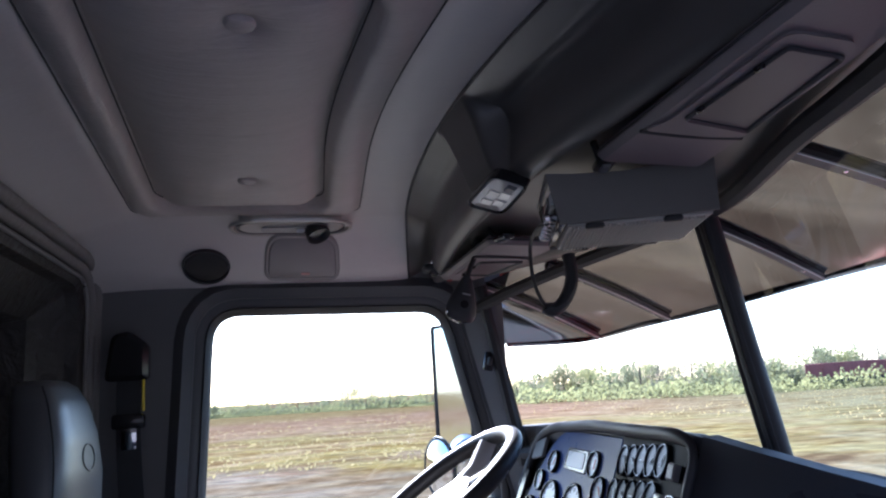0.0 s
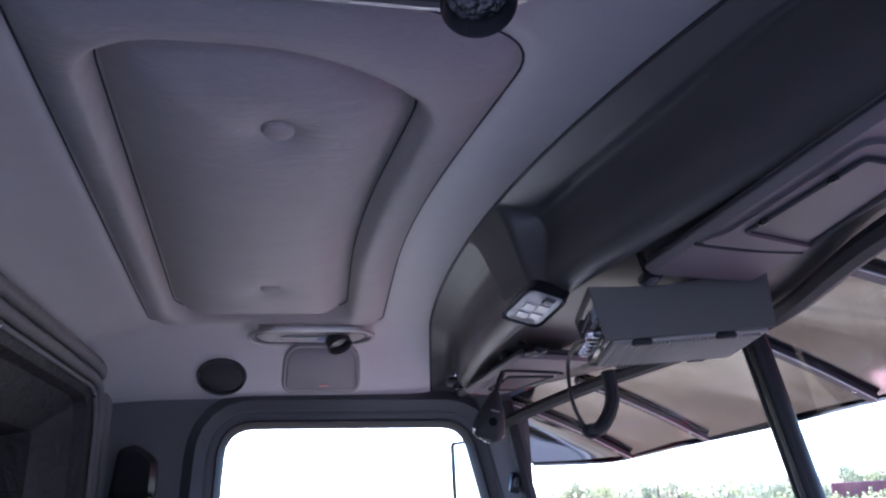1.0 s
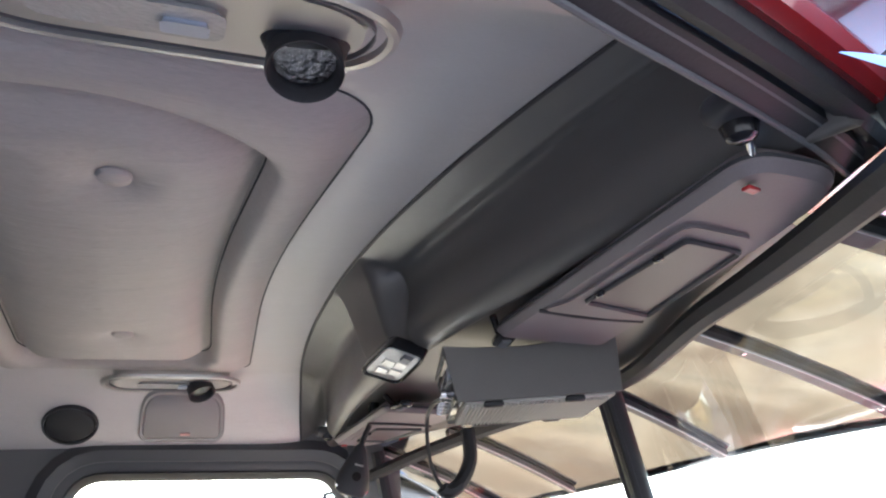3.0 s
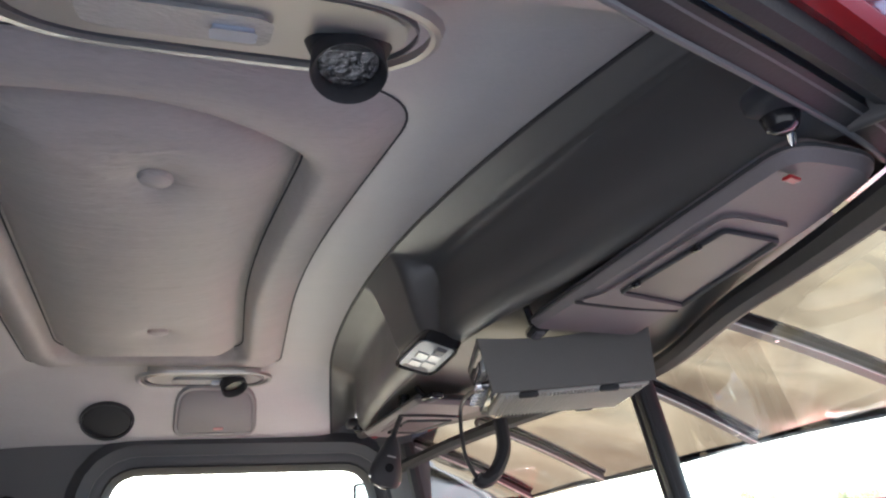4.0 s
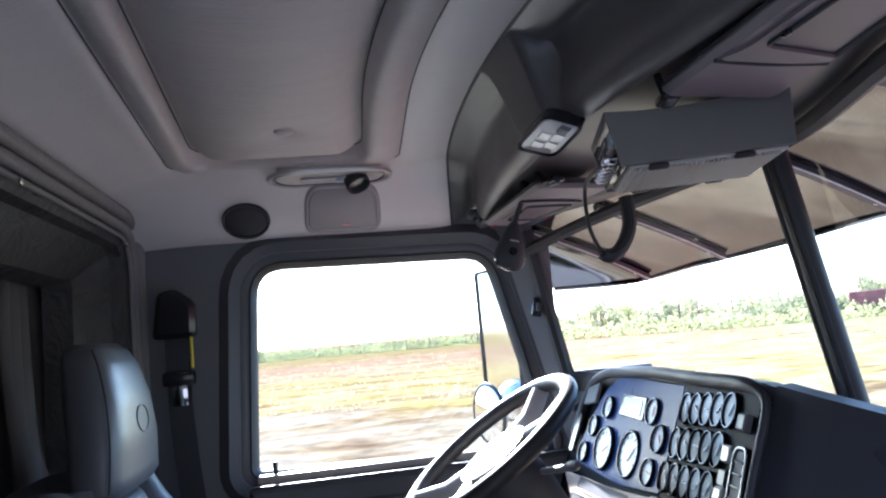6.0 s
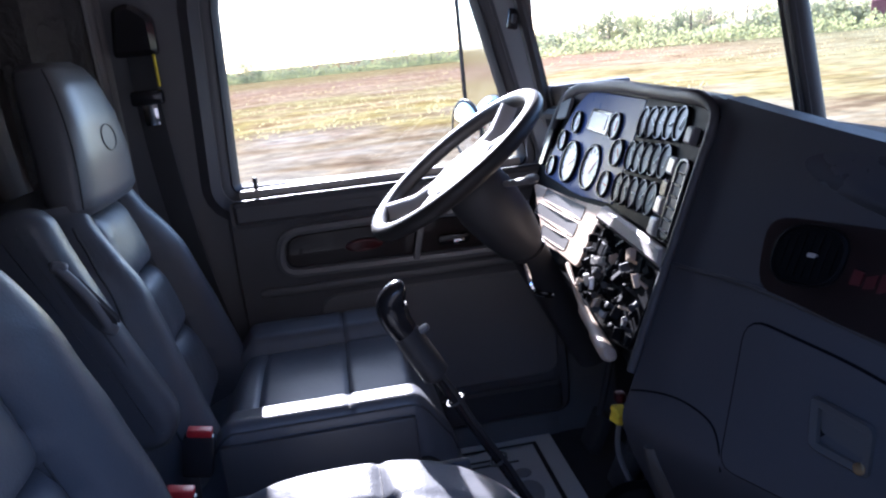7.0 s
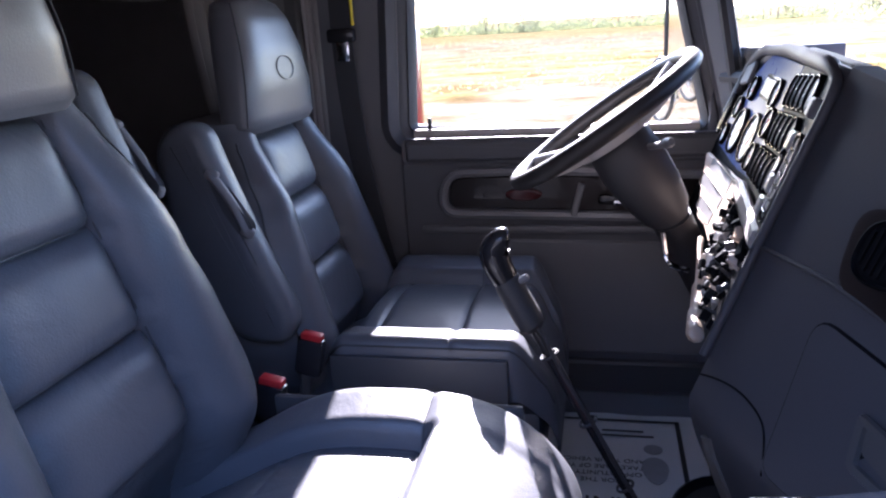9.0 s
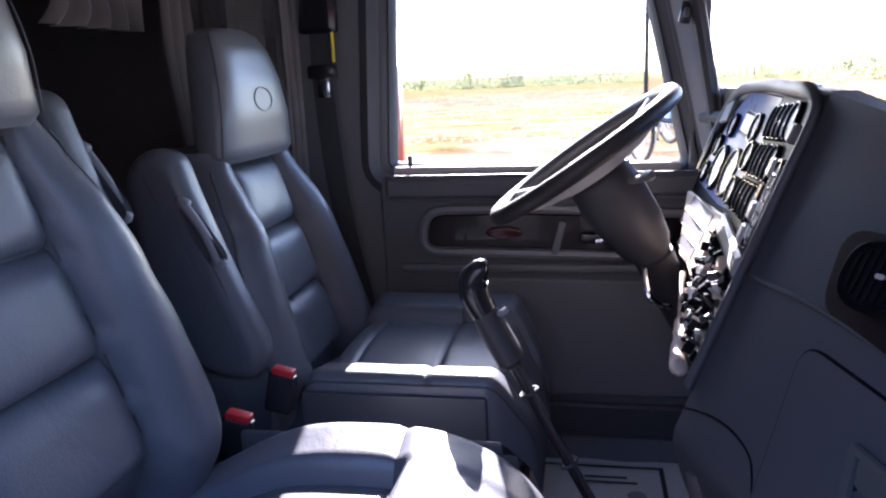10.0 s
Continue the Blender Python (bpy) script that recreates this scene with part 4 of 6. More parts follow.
def build_dash():
    dash = thing("dashboard", "dark moulded dashboard sweeping round the driver", "dashboard")
    # driver's binnacle: hood and surround
    def drv(u, v):
        y, z = APEX + (1.66 - APEX) * v, 0.75 + (dash_top(APEX + (1.66 - APEX) * v) - 0.756) * u
        return Vector((face_x(y, z) + 0.02, y, z))
    part("binnacle", sheet(drv, 10, 16, (0.02, 0, 0)), MATTBLACK, dash)
    def top(u, v):
        y = 0.03 + 1.65 * v
        xa = (pass_x(y, dash_top(y)) if y < APEX else face_x(y, dash_top(y)) - 0.004)
        xb = wind_x(y, 1.07) + 0.0
        zz = dash_top(y) - 0.088 * u ** 0.85 + 0.012 * u * (1 - u)
        return Vector((xa + (xb - xa) * u, y, zz))
    part("dash_top", sheet(top, 14, 70, (0, 0, -0.022)), DASH, dash, "soft dark dash top")
    def seam_z(y):
        k = max(0.0, (APEX - y) / (APEX - 0.06))
        return 0.920 - 0.16 * max(0.0, k - 0.15) ** 1.3

    def upper(u, v):
        y = APEX - (APEX - 0.03) * v
        z0, z1 = seam_z(y), dash_top(y) + 0.002
        return side(y, z0 + (z1 - z0) * u)

    def lower(u, v):
        y = APEX - (APEX - 0.03) * v
        z0, z1 = 0.20, seam_z(y)
        return side(y, z0 + (z1 - z0) * u)
    part("upper_fascia", sheet(upper, 14, 30, (0.03, 0.01, 0)), DASH, dash, "dark passenger side fascia")
    part("lower_fascia", sheet(lower, 44, 30, (0.03, 0.01, 0)), LOWDASH, dash, "dark grey lower fascia")
    crease = curve([side(y, z) for y, z in ((0.738, 0.738), (0.710, 0.747), (0.675, 0.754), (0.640, 0.754), (0.605, 0.744), (0.585, 0.722), (0.575, 0.690))], 5)
    part("fascia_crease", tube(crease, 0.0016, 6), MATTBLACK, dash, "fine crease in the lower fascia")
    # scoop pressed into the shoulder of the fascia
    lip = Vector((-1, -0.35, 0.30)).normalized()
    scoop = lambda k, w: [side(0.395 + 0.155 * k * math.cos(a), 1.028 + 0.026 * k * math.sin(a) + 0.20 * (0.155 * k * math.cos(a))) + lip * (0.001 + w * (0.5 - 0.5 * math.sin(a)) ** 1.5) for a in (2 * math.pi * j / 48 for j in range(48))]
    part("shoulder_scoop", loft([scoop(1.35, -0.001), scoop(1.20, 0.007), scoop(1.05, 0.014), scoop(0.97, 0.015), scoop(0.88, 0.012), scoop(0.6, 0.005), scoop(0.3, 0.002), scoop(0.02, 0.0015)]), SCOOP, dash, "smooth scoop in the shoulder of the fascia")
    # raised rim along the ridge and over the instruments
    edge = [(face_x(APEX, z) + 0.002, APEX + 0.003, z) for z in np.linspace(0.765, 1.105, 8)]
    crest = [(face_x(y, 1.134) - 0.004, y, dash_top(y) - 0.006) for y in (0.80, 0.92, 1.05, 1.2, 1.35, 1.48)]
    rim_ = curve(edge + [(face_x(0.755, 1.128), 0.757, 1.128)] + crest + [(face_x(1.57, 1.10), 1.575, 1.085), (face_x(1.61, 1.0), 1.61, 0.98)], 5)
    part("binnacle_rim", tube(rim_, [0.0070 + 0.005 * step((p.y - 0.745) / 0.06) for p in rim_], 12), LOWDASH, dash, "rounded edge round the instruments")
    part("ridge_trim", tube([(x - 0.001, y + 0.008, z) for x, y, z in edge], 0.0022, 8), TRIMGREY, dash, "thin grey edge trim")
    # lower nose with pale switch surround
    part("nose", tube(curve([(0.680, 1.15, 0.812), (0.663, 1.03, 0.768), (0.648, 0.92, 0.761), (0.637, 0.838, 0.757), (0.639, 0.822, 0.763)], 5), [0.005] * 6 + [0.010] * 5 + [0.013] * 8 + [0.011, 0.006], 10), CREAM, dash, "pale lower edge")
    # fascia seam
    seam = [(pass_x(y, z) - 0.001, y, z) for y, z in zip(np.linspace(APEX, 0.06, 24), [0.920 - 0.16 * max(0.0, k / 23 - 0.15) ** 1.3 for k in range(24)])]
    part("fascia_seam", tube(seam, 0.0035, 6), RUBBER, dash)
    return dash


dash = build_dash()
FN = Vector((-1, 0, 0.38)).normalized()


def on_face(p, q, w):
    """p along y to the driver's left, q up the face, w out of it."""
    z = q
    return Vector((face_x(p, z), p, z)) + FN * (w - 0.006)


def face_slab(outline, depth, bevel):
    """A plate on the instrument face, bent where the face bends."""
    bm = slab(outline, lambda p, q, w: Vector((p, q, w)), depth, bevel)
    bmesh.ops.bisect_plane(bm, geom=bm.verts[:] + bm.edges[:] + bm.faces[:], plane_co=(1.30, 0, 0), plane_no=(1, 0, 0))
    for v in bm.verts:
        v.co = on_face(*v.co)
    return bm


def build_instruments():
    cl = thing("instrument_cluster", "instrument cluster with chrome gauges, sky reflection in the fascia's blue", "instrument cluster")
    o = rounded([(1.56, 0.925), (1.53, 1.00), (1.47, 1.085), (1.41, 1.122), (1.045, 1.124), (1.062, 0.942), (1.30, 0.915)], [0.02, 0.03, 0.03, 0.03, 0.008, 0.008, 0.05])
    part("cluster_plate", face_slab(o, 0.004, 0.001), CLUSTER, cl, "cluster plate with the sky's blue reflection in its colour")
    big = [(1.393, 0.972, 0.049), (1.248, 0.979, 0.049)]
    small = [(1.417, 1.055, 0.026), (1.165, 1.068, 0.027), (1.478, 1.010, 0.025), (1.105, 1.026, 0.027), (1.505, 0.950, 0.025), (1.125, 0.966, 0.026)]
    for k, (y, z, r) in enumerate(big + small):
        m = Matrix.Translation(on_face(y, z, 0.004)) @ FN.to_track_quat("Z", "Y").to_matrix().to_4x4()
        g = part("gauge", move(lathe([(r, 0.0), (r, 0.007), (r * 0.95, 0.009), (r * 0.90, 0.006), (r * 0.90, 0.003)], 28), m), MATTBLACK, cl, "black ringed gauge")
        part("gauge_lip", move(torus(r * 0.915, 0.0006, 32, 6), m @ Matrix.Translation((0, 0, 0.0085))), TRIMCHROME, g)
        part("gauge_face", move(lathe([(r * 0.89, 0.003), (r * 0.89, 0.0045), (0.001, 0.0046)], 24), m), GAUGE, g)
        part("needle", move(rbox((r * 0.75, 0.002, 0.0015), (r * 0.25, 0, 0.006), 0.0004, 1, (0, 0, 210 + 20 * k)), m), REDBTN, g)
        for a in range(-30, 211, 30):
            ca, sa = math.cos(radians(a)), math.sin(radians(a))
            part("tick", move(rbox((r * 0.16, 0.0018, 0.0008), (ca * r * 0.7, sa * r * 0.7, 0.005), 0, 1, (0, 0, a)), m), INK, g, smooth=False)
    lcd = part("display", slab(rounded([(1.355, 1.045), (1.35, 1.09), (1.215, 1.09), (1.215, 1.045)], 0.006), on_face, 0.008, 0.002), BLACKGLOSS, cl)
    part("display_screen", slab(rounded([(1.340, 1.052), (1.337, 1.083), (1.230, 1.083), (1.230, 1.052)], 0.003), on_face, 0.010, 0.001), GAUGE, lcd, "pale grey display")
    part("light_switch", slab(rounded([(1.570, 1.05), (1.565, 1.090), (1.50, 1.105), (1.50, 1.06)], 0.006), on_face, 0.010, 0.002), TRIMGREY, cl)
    part("dimmer", slab(rounded([(1.605, 0.94), (1.595, 1.03), (1.565, 1.03), (1.575, 0.94)], 0.01), on_face, 0.010, 0.002), BLACKGLOSS, cl)
    return cl


build_instruments()


def build_gauge_panel():
    gp = thing("gauge_panel", "black gauge panel with three rows of chrome gauges", "gauge panel")
    o = rounded([(1.055, 0.940), (1.040, 1.134), (0.765, 1.134), (0.748, 0.940)], 0.012)
    part("panel_plate", slab(o, on_face, 0.004, 0.001), MATTBLACK, gp)
    rows = [(1.088, 5, 1.005, 0.041), (1.031, 5, 1.020, 0.041), (0.974, 5, 1.038, 0.043)]
    r = 0.0195
    for z, n, y0, gap in rows:
        for k in range(n):
            y = y0 - gap * k
            m = Matrix.Translation(on_face(y, z + 0.003 * k, 0.004)) @ FN.to_track_quat("Z", "Y").to_matrix().to_4x4() @ Matrix.Diagonal((1.0, 1.42, 1.0, 1.0))
            g = part("gauge", move(lathe([(r, 0.0), (r, 0.007), (r * 0.95, 0.009), (r * 0.88, 0.006), (r * 0.88, 0.004)], 24), m), MATTBLACK, gp, "black ringed gauge")
            part("gauge_lip", move(torus(r * 0.93, 0.0006, 28, 6), m @ Matrix.Translation((0, 0, 0.0082))), TRIMCHROME, g)
            part("gauge_face", move(lathe([(r * 0.87, 0.004), (r * 0.87, 0.0055), (0.001, 0.0056)], 20), m), DARKFACE, g)
            part("needle", move(rbox((r * 0.8, 0.0022, 0.0012), (r * 0.2, 0, 0.007), 0.0003, 1, (0, 0, 120 + 30 * k)), m), GAUGE, g)
    vent = part("air_vent", slab(rounded([(0.792, 0.945), (0.797, 1.052), (0.764, 1.055), (0.756, 0.948)], 0.012), on_face, 0.010, 0.003), DARK, gp, "tall black air vent with chrome edge")
    part("vent_rim", rim(rounded([(0.792, 0.945), (0.797, 1.052), (0.764, 1.055), (0.756, 0.948)], 0.012), on_face, [(0, 0.008), (0.001, 0.013), (0.003, 0.013), (0.004, 0.006)]), TRIMCHROME, vent)
    for k in range(6):
        part("vent_slat", slab([(0.788, 0.956 + k * 0.016), (0.788, 0.959 + k * 0.016), (0.764, 0.959 + k * 0.016), (0.764, 0.956 + k * 0.016)], on_face, 0.014, 0.001), BLACKGLOSS, vent, smooth=False)
    for k, (y, z, m) in enumerate(((0.818, 1.042, SILVER), (0.816, 1.010, BLACKGLOSS), (0.820, 0.985, SILVER), (0.818, 0.955, SILVER), (0.790, 1.088, TRIMGREY))):
        part("rocker_switch", slab(rounded([(y + 0.013, z - 0.012), (y + 0.013, z + 0.012), (y - 0.013, z + 0.012), (y - 0.013, z - 0.012)], 0.003), on_face, 0.016, 0.003), m, gp)
    return gp


build_gauge_panel()


def build_lower_panel():
    lp = thing("lower_dash_panel", "silver lower dash panel with storage slots", "dash panel")
    lo = rounded([(1.40, 0.785), (1.60, 0.895), (1.30, 0.905), (1.075, 0.932), (1.10, 0.880), (1.13, 0.805)], [0.02, 0.03, 0.1, 0.01, 0.01, 0.02])
    part("panel_plate", face_slab(lo, 0.010, 0.003), CREAM, lp)
    part("cross_rail", slab(rounded([(1.095, 0.908), (1.075, 0.936), (0.755, 0.938), (0.748, 0.912)], 0.006), on_face, 0.016, 0.005), RAILGREY, lp, "grey rail under the gauges")
    for z0, z1, y0, y1 in ((0.874, 0.899, 1.49, 1.185), (0.836, 0.862, 1.52, 1.205), (0.800, 0.824, 1.445, 1.235)):
        q = rounded([(y0, z0), (y0 - 0.01, z1), (y1, z1 + 0.012), (y1 + 0.01, z0 + 0.010)], 0.007)
        # no opening here: a dark plate carries the slot's shade
        slot = part("storage_slot", face_slab(q, 0.0108, 0.0004), SLOT, lp, "dark plate with the slot's inner shade in its colour")
        part("slot_lip", rim(q, on_face, [(0.0, 0.009), (0.0, 0.0115), (0.001, 0.0118), (0.002, 0.009)]), CREAM, slot)
    return lp


build_lower_panel()


def build_switch_panel():
    sp = thing("switch_panel", "black lower switch panel crowded with levers and knobs", "switch panel")
    o = rounded([(1.10, 0.80), (1.085, 0.905), (0.752, 0.908), (0.770, 0.785), (0.85, 0.768), (1.03, 0.775)], 0.01)
    part("panel_plate", slab(o, on_face, 0.006, 0.002), MATTBLACK, sp)
    r = random.Random(3)
    for i in range(11):
        for j in range(6):
            y, z = 1.075 - i * 0.029 + r.uniform(-0.006, 0.006), 0.896 - j * 0.021 + r.uniform(-0.004, 0.004)
            k = r.random()
            turn = FN.to_track_quat("Z", "Y").to_matrix().to_4x4() @ pose(0, 0, 0, r.uniform(-30, 30), r.uniform(-30, 30), r.uniform(-40, 40))
            m = Matrix.Translation(on_face(y, z, 0.006)) @ turn
            if k < 0.12:
                part("knob", move(lathe([(0.005, 0), (0.005, 0.006), (0.0038, 0.007), (0.0038, 0.012), (0.0055, 0.014), (0.0055, 0.018), (0.003, 0.019)], 12), m), r.choice((DARK, MATTBLACK, MATTBLACK)), sp)
            elif k < 0.80:
                size = (r.uniform(0.007, 0.016), r.uniform(0.012, 0.026), r.uniform(0.006, 0.018))
                part("rocker_switch", move(rbox(size, (0, 0, size[2] / 2), 0.0012, 1), m), r.choice((DARK, MATTBLACK, MATTBLACK, MATTBLACK, MATTBLACK, CREAM, SILVER)), sp, smooth=False)
            else:
                a = on_face(y, z, 0.006)
                part("toggle", tube([a, a + FN * 0.018 + Vector((0, r.uniform(-0.01, 0.01), r.uniform(-0.014, 0.014)))], [0.003, 0.002], 8), r.choice((TRIMGREY, RUBBER, CREAM)), sp)
    return sp


build_switch_panel()


def build_passenger_dash():
    def on_pass(p, q, w):
        n = Vector((-1, -0.35, 0.30)).normalized()
        return Vector((pass_x(p, q), p, q)) + n * w
    vt = thing("wood_trim", "dark red burl trim strip on the dash", "trim panel")
    part("trim_plate", slab(rounded([(0.606, 0.918), (0.622, 1.004), (0.10, 1.010), (0.10, 0.84)][::-1], 0.03), on_pass, 0.003, 0.0012), WOOD, vt)
    lv = thing("dash_air_vent", "oval black air vent in burl trim", "air vent")
    oval = lambda k: [Vector((0.560 + 0.0375 * k * math.copysign(abs(math.cos(a)) ** 0.75, math.cos(a)), 0.966 + 0.032 * k * math.copysign(abs(math.sin(a)) ** 0.75, math.sin(a)))) for a in (-2 * math.pi * j / 36 for j in range(36))]
    part("vent_ring", loft([[on_pass(p.x, p.y, w) for p in oval(k)] for k, w in ((1.12, 0.002), (1.10, 0.007), (1.02, 0.009), (0.97, 0.006), (0.96, 0.002))], loop=True, caps=False), MATTBLACK, lv, "dark vent ring")
    part("vent_core", loft([[on_pass(p.x, p.y, w) for p in oval(k)] for k, w in ((0.98, 0.0), (0.97, 0.0045), (0.5, 0.0050))]), MATTBLACK, lv)
    for k in range(7):
        y = 0.532 + 0.0093 * k
        hh = 0.026 * math.sqrt(max(0.05, 1 - ((y - 0.560) / 0.038) ** 2))
        part("vent_slat", slab([(y - 0.0012, 0.966 - hh), (y - 0.0012, 0.966 + hh), (y + 0.0012, 0.966 + hh), (y + 0.0012, 0.966 - hh)], on_pass, 0.0085, 0.0008), MATTBLACK, lv, smooth=False)
    part("vent_tab", slab(rounded([(0.557, 0.966), (0.557, 0.969), (0.549, 0.969), (0.549, 0.966)][::-1], 0.001), on_pass, 0.011, 0.001), SILVER, lv, "bright vent tab")
    bd = thing("dash_badge", "red script badge on the burl trim", "badge")
    for k in range(5):
        part("badge_stroke", slab([(0.505 - k * 0.014, 0.945 - k * 0.002), (0.505 - k * 0.014, 0.961 - (k % 2) * 0.006), (0.496 - k * 0.014, 0.959), (0.496 - k * 0.014, 0.945)][::-1], on_pass, 0.010, 0.001), DIMRED, bd, smooth=False)
    gb = thing("glove_box", "closed dark glove box with a recessed latch", "glove box")
    on_side = lambda p, q, w: side(p, q) + Vector((-1, -0.35, 0.30)).normalized() * w
    go = rounded([(0.572, 0.700), (0.592, 0.815), (0.604, 0.880), (0.485, 0.862), (0.430, 0.848), (0.09, 0.77), (0.09, 0.700)][::-1], [0.02, 0.03, 0.2, 0.2, 0.028, 0.2, 0.02])
    part("glove_door", slab(go, on_side, 0.003, 0.0012), LOWDASH, gb)
    part("door_gap", rim(go, on_side, [(-0.004, -0.002), (-0.004, 0.0009), (0.0002, 0.0009), (0.0002, -0.002)]), MATTBLACK, gb)
    LO = rounded([(0.487, 0.764), (0.503, 0.821), (0.432, 0.808), (0.420, 0.755)][::-1], 0.010)
    latch = part("latch_frame", rim(LO, on_pass, [(0, 0.002), (0.0, 0.006), (0.002, 0.009), (0.009, 0.008), (0.011, 0.003)]), KNEE, gb, "dark grey latch frame")
    part("latch_well", slab(LO, on_pass, 0.0036, 0.0004), MATTBLACK, latch)
    part("latch_paddle", slab(rounded([(0.478, 0.787), (0.485, 0.808), (0.441, 0.799), (0.436, 0.776)][::-1], 0.003), on_pass, 0.0065, 0.002), KNEE, latch, "worn dark latch paddle")
    part("lock_cylinder", move(lathe([(0.007, 0), (0.007, 0.005), (0.005, 0.006)], 16), Matrix.Translation(on_pass(0.4325, 0.763, 0.004)) @ Vector((-1, -0.35, 0.3)).to_track_quat("Z", "Y").to_matrix().to_4x4()), BRASS, latch, "dull brass lock cylinder")
    # lower centre console with cup holders
    cc = thing("centre_console", "dark lower console with a cup holder bin", "console")
    def wall(u, v):
        y, z = 0.985 - 0.245 * v, FLOOR + 0.46 * u
        cut = 0.16 * math.exp(-((y - 0.865) / 0.085) ** 4) * math.exp(-((z - 0.47) / 0.10) ** 4)
        return Vector((0.75 - 0.03 * v + cut, y, z))
    part("console_wall", sheet(wall, 30, 36, (0.05, 0, 0)), KNEE, cc)
    dish = [(0.100, 0.030), (0.104, 0.036), (0.098, 0.040), (0.088, 0.030), (0.080, -0.03), (0.070, -0.05), (0.001, -0.055)]
    part("bin_dish", move(lathe(dish, 36), Matrix.Translation((0.705, 0.805, 0.415)) @ Matrix.Diagonal((0.95, 1.25, 1, 1))), MATTBLACK, cc, "black bin dish")
    part("bin_base", rbox((0.17, 0.15, 0.22), (0.745, 0.865, 0.235), 0.02), DARK, cc)
    def cheek(u, v):
        z = 0.51 + 0.16 * u
        y = 0.705 - 0.015 * u + (0.012 + 0.016 * math.sin(math.pi * u)) * (v - 0.5)
        return side(y, z) + Vector((-0.004 - 0.006 * math.sin(math.pi * v), 0, 0))
    part("bin_cheek", sheet(cheek, 12, 8, (0.008, 0, 0)), mat("console_brown_grey", (0.075, 0.066, 0.058), 0.6, vary=0.1, scale=14, bump=0.25, fine=420), cc, "brown grey cheek beside the bin")


build_passenger_dash()


# ---- steering ----
def build_steering():
    c = Vector((0.500, 1.315, 1.013))
    tilt = radians(34.5)
    e1, e2 = Vector((math.cos(tilt), 0, math.sin(tilt))), Vector((0, 1, 0))
    nz = e1.cross(e2).normalized()
    nz = nz if nz.z > 0 else -nz
    m = Matrix((( e1.x, e2.x, nz.x, c.x), (e1.y, e2.y, nz.y, c.y), (e1.z, e2.z, nz.z, c.z), (0, 0, 0, 1)))
    sw = thing("steering_wheel", "grey four spoke truck steering wheel", "steering wheel")
    part("rim", move(torus(0.208, 0.0175, 72, 14), m), mat("wheel_rim_grey", (0.034, 0.032, 0.031), 0.5, vary=0.05, scale=20, bump=0.2, fine=500, dist=0.0006), sw)
    hubmat = mat("hub_plastic", (0.42, 0.41, 0.40), 0.4, vary=0.04, scale=20, bump=0.1, fine=600)
    part("hub_pad", move(lathe([(0.085, -0.05), (0.09, -0.03), (0.082, -0.012), (0.05, -0.004), (0.001, -0.002)], 28), m), hubmat, sw, "light grey horn pad")
    for a in (25, 155, 215, 325):
        d = Vector((math.cos(radians(a)), math.sin(radians(a)), 0))
        part("spoke", move(tube([d * 0.06 + Vector((0, 0, -0.03)), d * 0.13 + Vector((0, 0, -0.024)), d * 0.196 + Vector((0, 0, -0.002))], [0.030, 0.022, 0.020], 10, 0.35), m), hubmat, sw)
    col = thing("steering_column", "dark steering column shroud with stalks", "steering column")
    ax = -nz
    base = c + ax * 0.05
    q = ax.to_track_quat("Z", "Y").to_matrix().to_4x4()
    shroud = loft([[base + ax * t + (Matrix.Rotation(0, 4, "X") @ Vector((0, 0, 0))) + (e1 * (math.cos(a) * rr * 1.15) + e2 * (math.sin(a) * rr)) for a in (2 * math.pi * k / 24 for k in range(24))] for t, rr in ((0.0, 0.050), (0.012, 0.058), (0.06, 0.062), (0.13, 0.056), (0.18, 0.046), (0.21, 0.030))])
    part("shroud", shroud, DARK, col)
    part("collar", loft([[base + ax * t + (e1 * math.cos(a) + e2 * math.sin(a)) * rr for a in (2 * math.pi * k / 20 for k in range(20))] for t, rr in ((-0.03, 0.03), (0.0, 0.045), (0.02, 0.045))]), TRIMGREY, col)
    low = base + ax * 0.20
    part("column_boot", tube([low, low + Vector((0.06, 0.04, -0.12)), low + Vector((0.16, 0.06, -0.30))], [0.042, 0.040, 0.045], 14), RUBBER, col)
    part("stalk", tube(curve([base + e1 * 0.05 - e2 * 0.06 + ax * 0.04, base + e1 * 0.07 - e2 * 0.14 + ax * 0.035, base + e1 * 0.09 - e2 * 0.20 + ax * 0.03], 4), [0.007] * 6 + [0.010, 0.010, 0.006], 10), TRIMGREY, col, "pale stalk with a knurled tip")
    part("stalk", tube(curve([base + e1 * 0.05 + e2 * 0.06 + ax * 0.04, base + e1 * 0.06 + e2 * 0.18 + ax * 0.03], 4), [0.007, 0.007, 0.007, 0.010, 0.010], 10), DARK, col)
    part("tilt_lever", tube(curve([low + Vector((-0.02, -0.05, -0.02)), low + Vector((-0.01, -0.08, -0.07)), low + Vector((0.03, -0.07, -0.09))], 5), 0.006, 8), CHROME, col, "bare metal tilt lever")


build_steering()


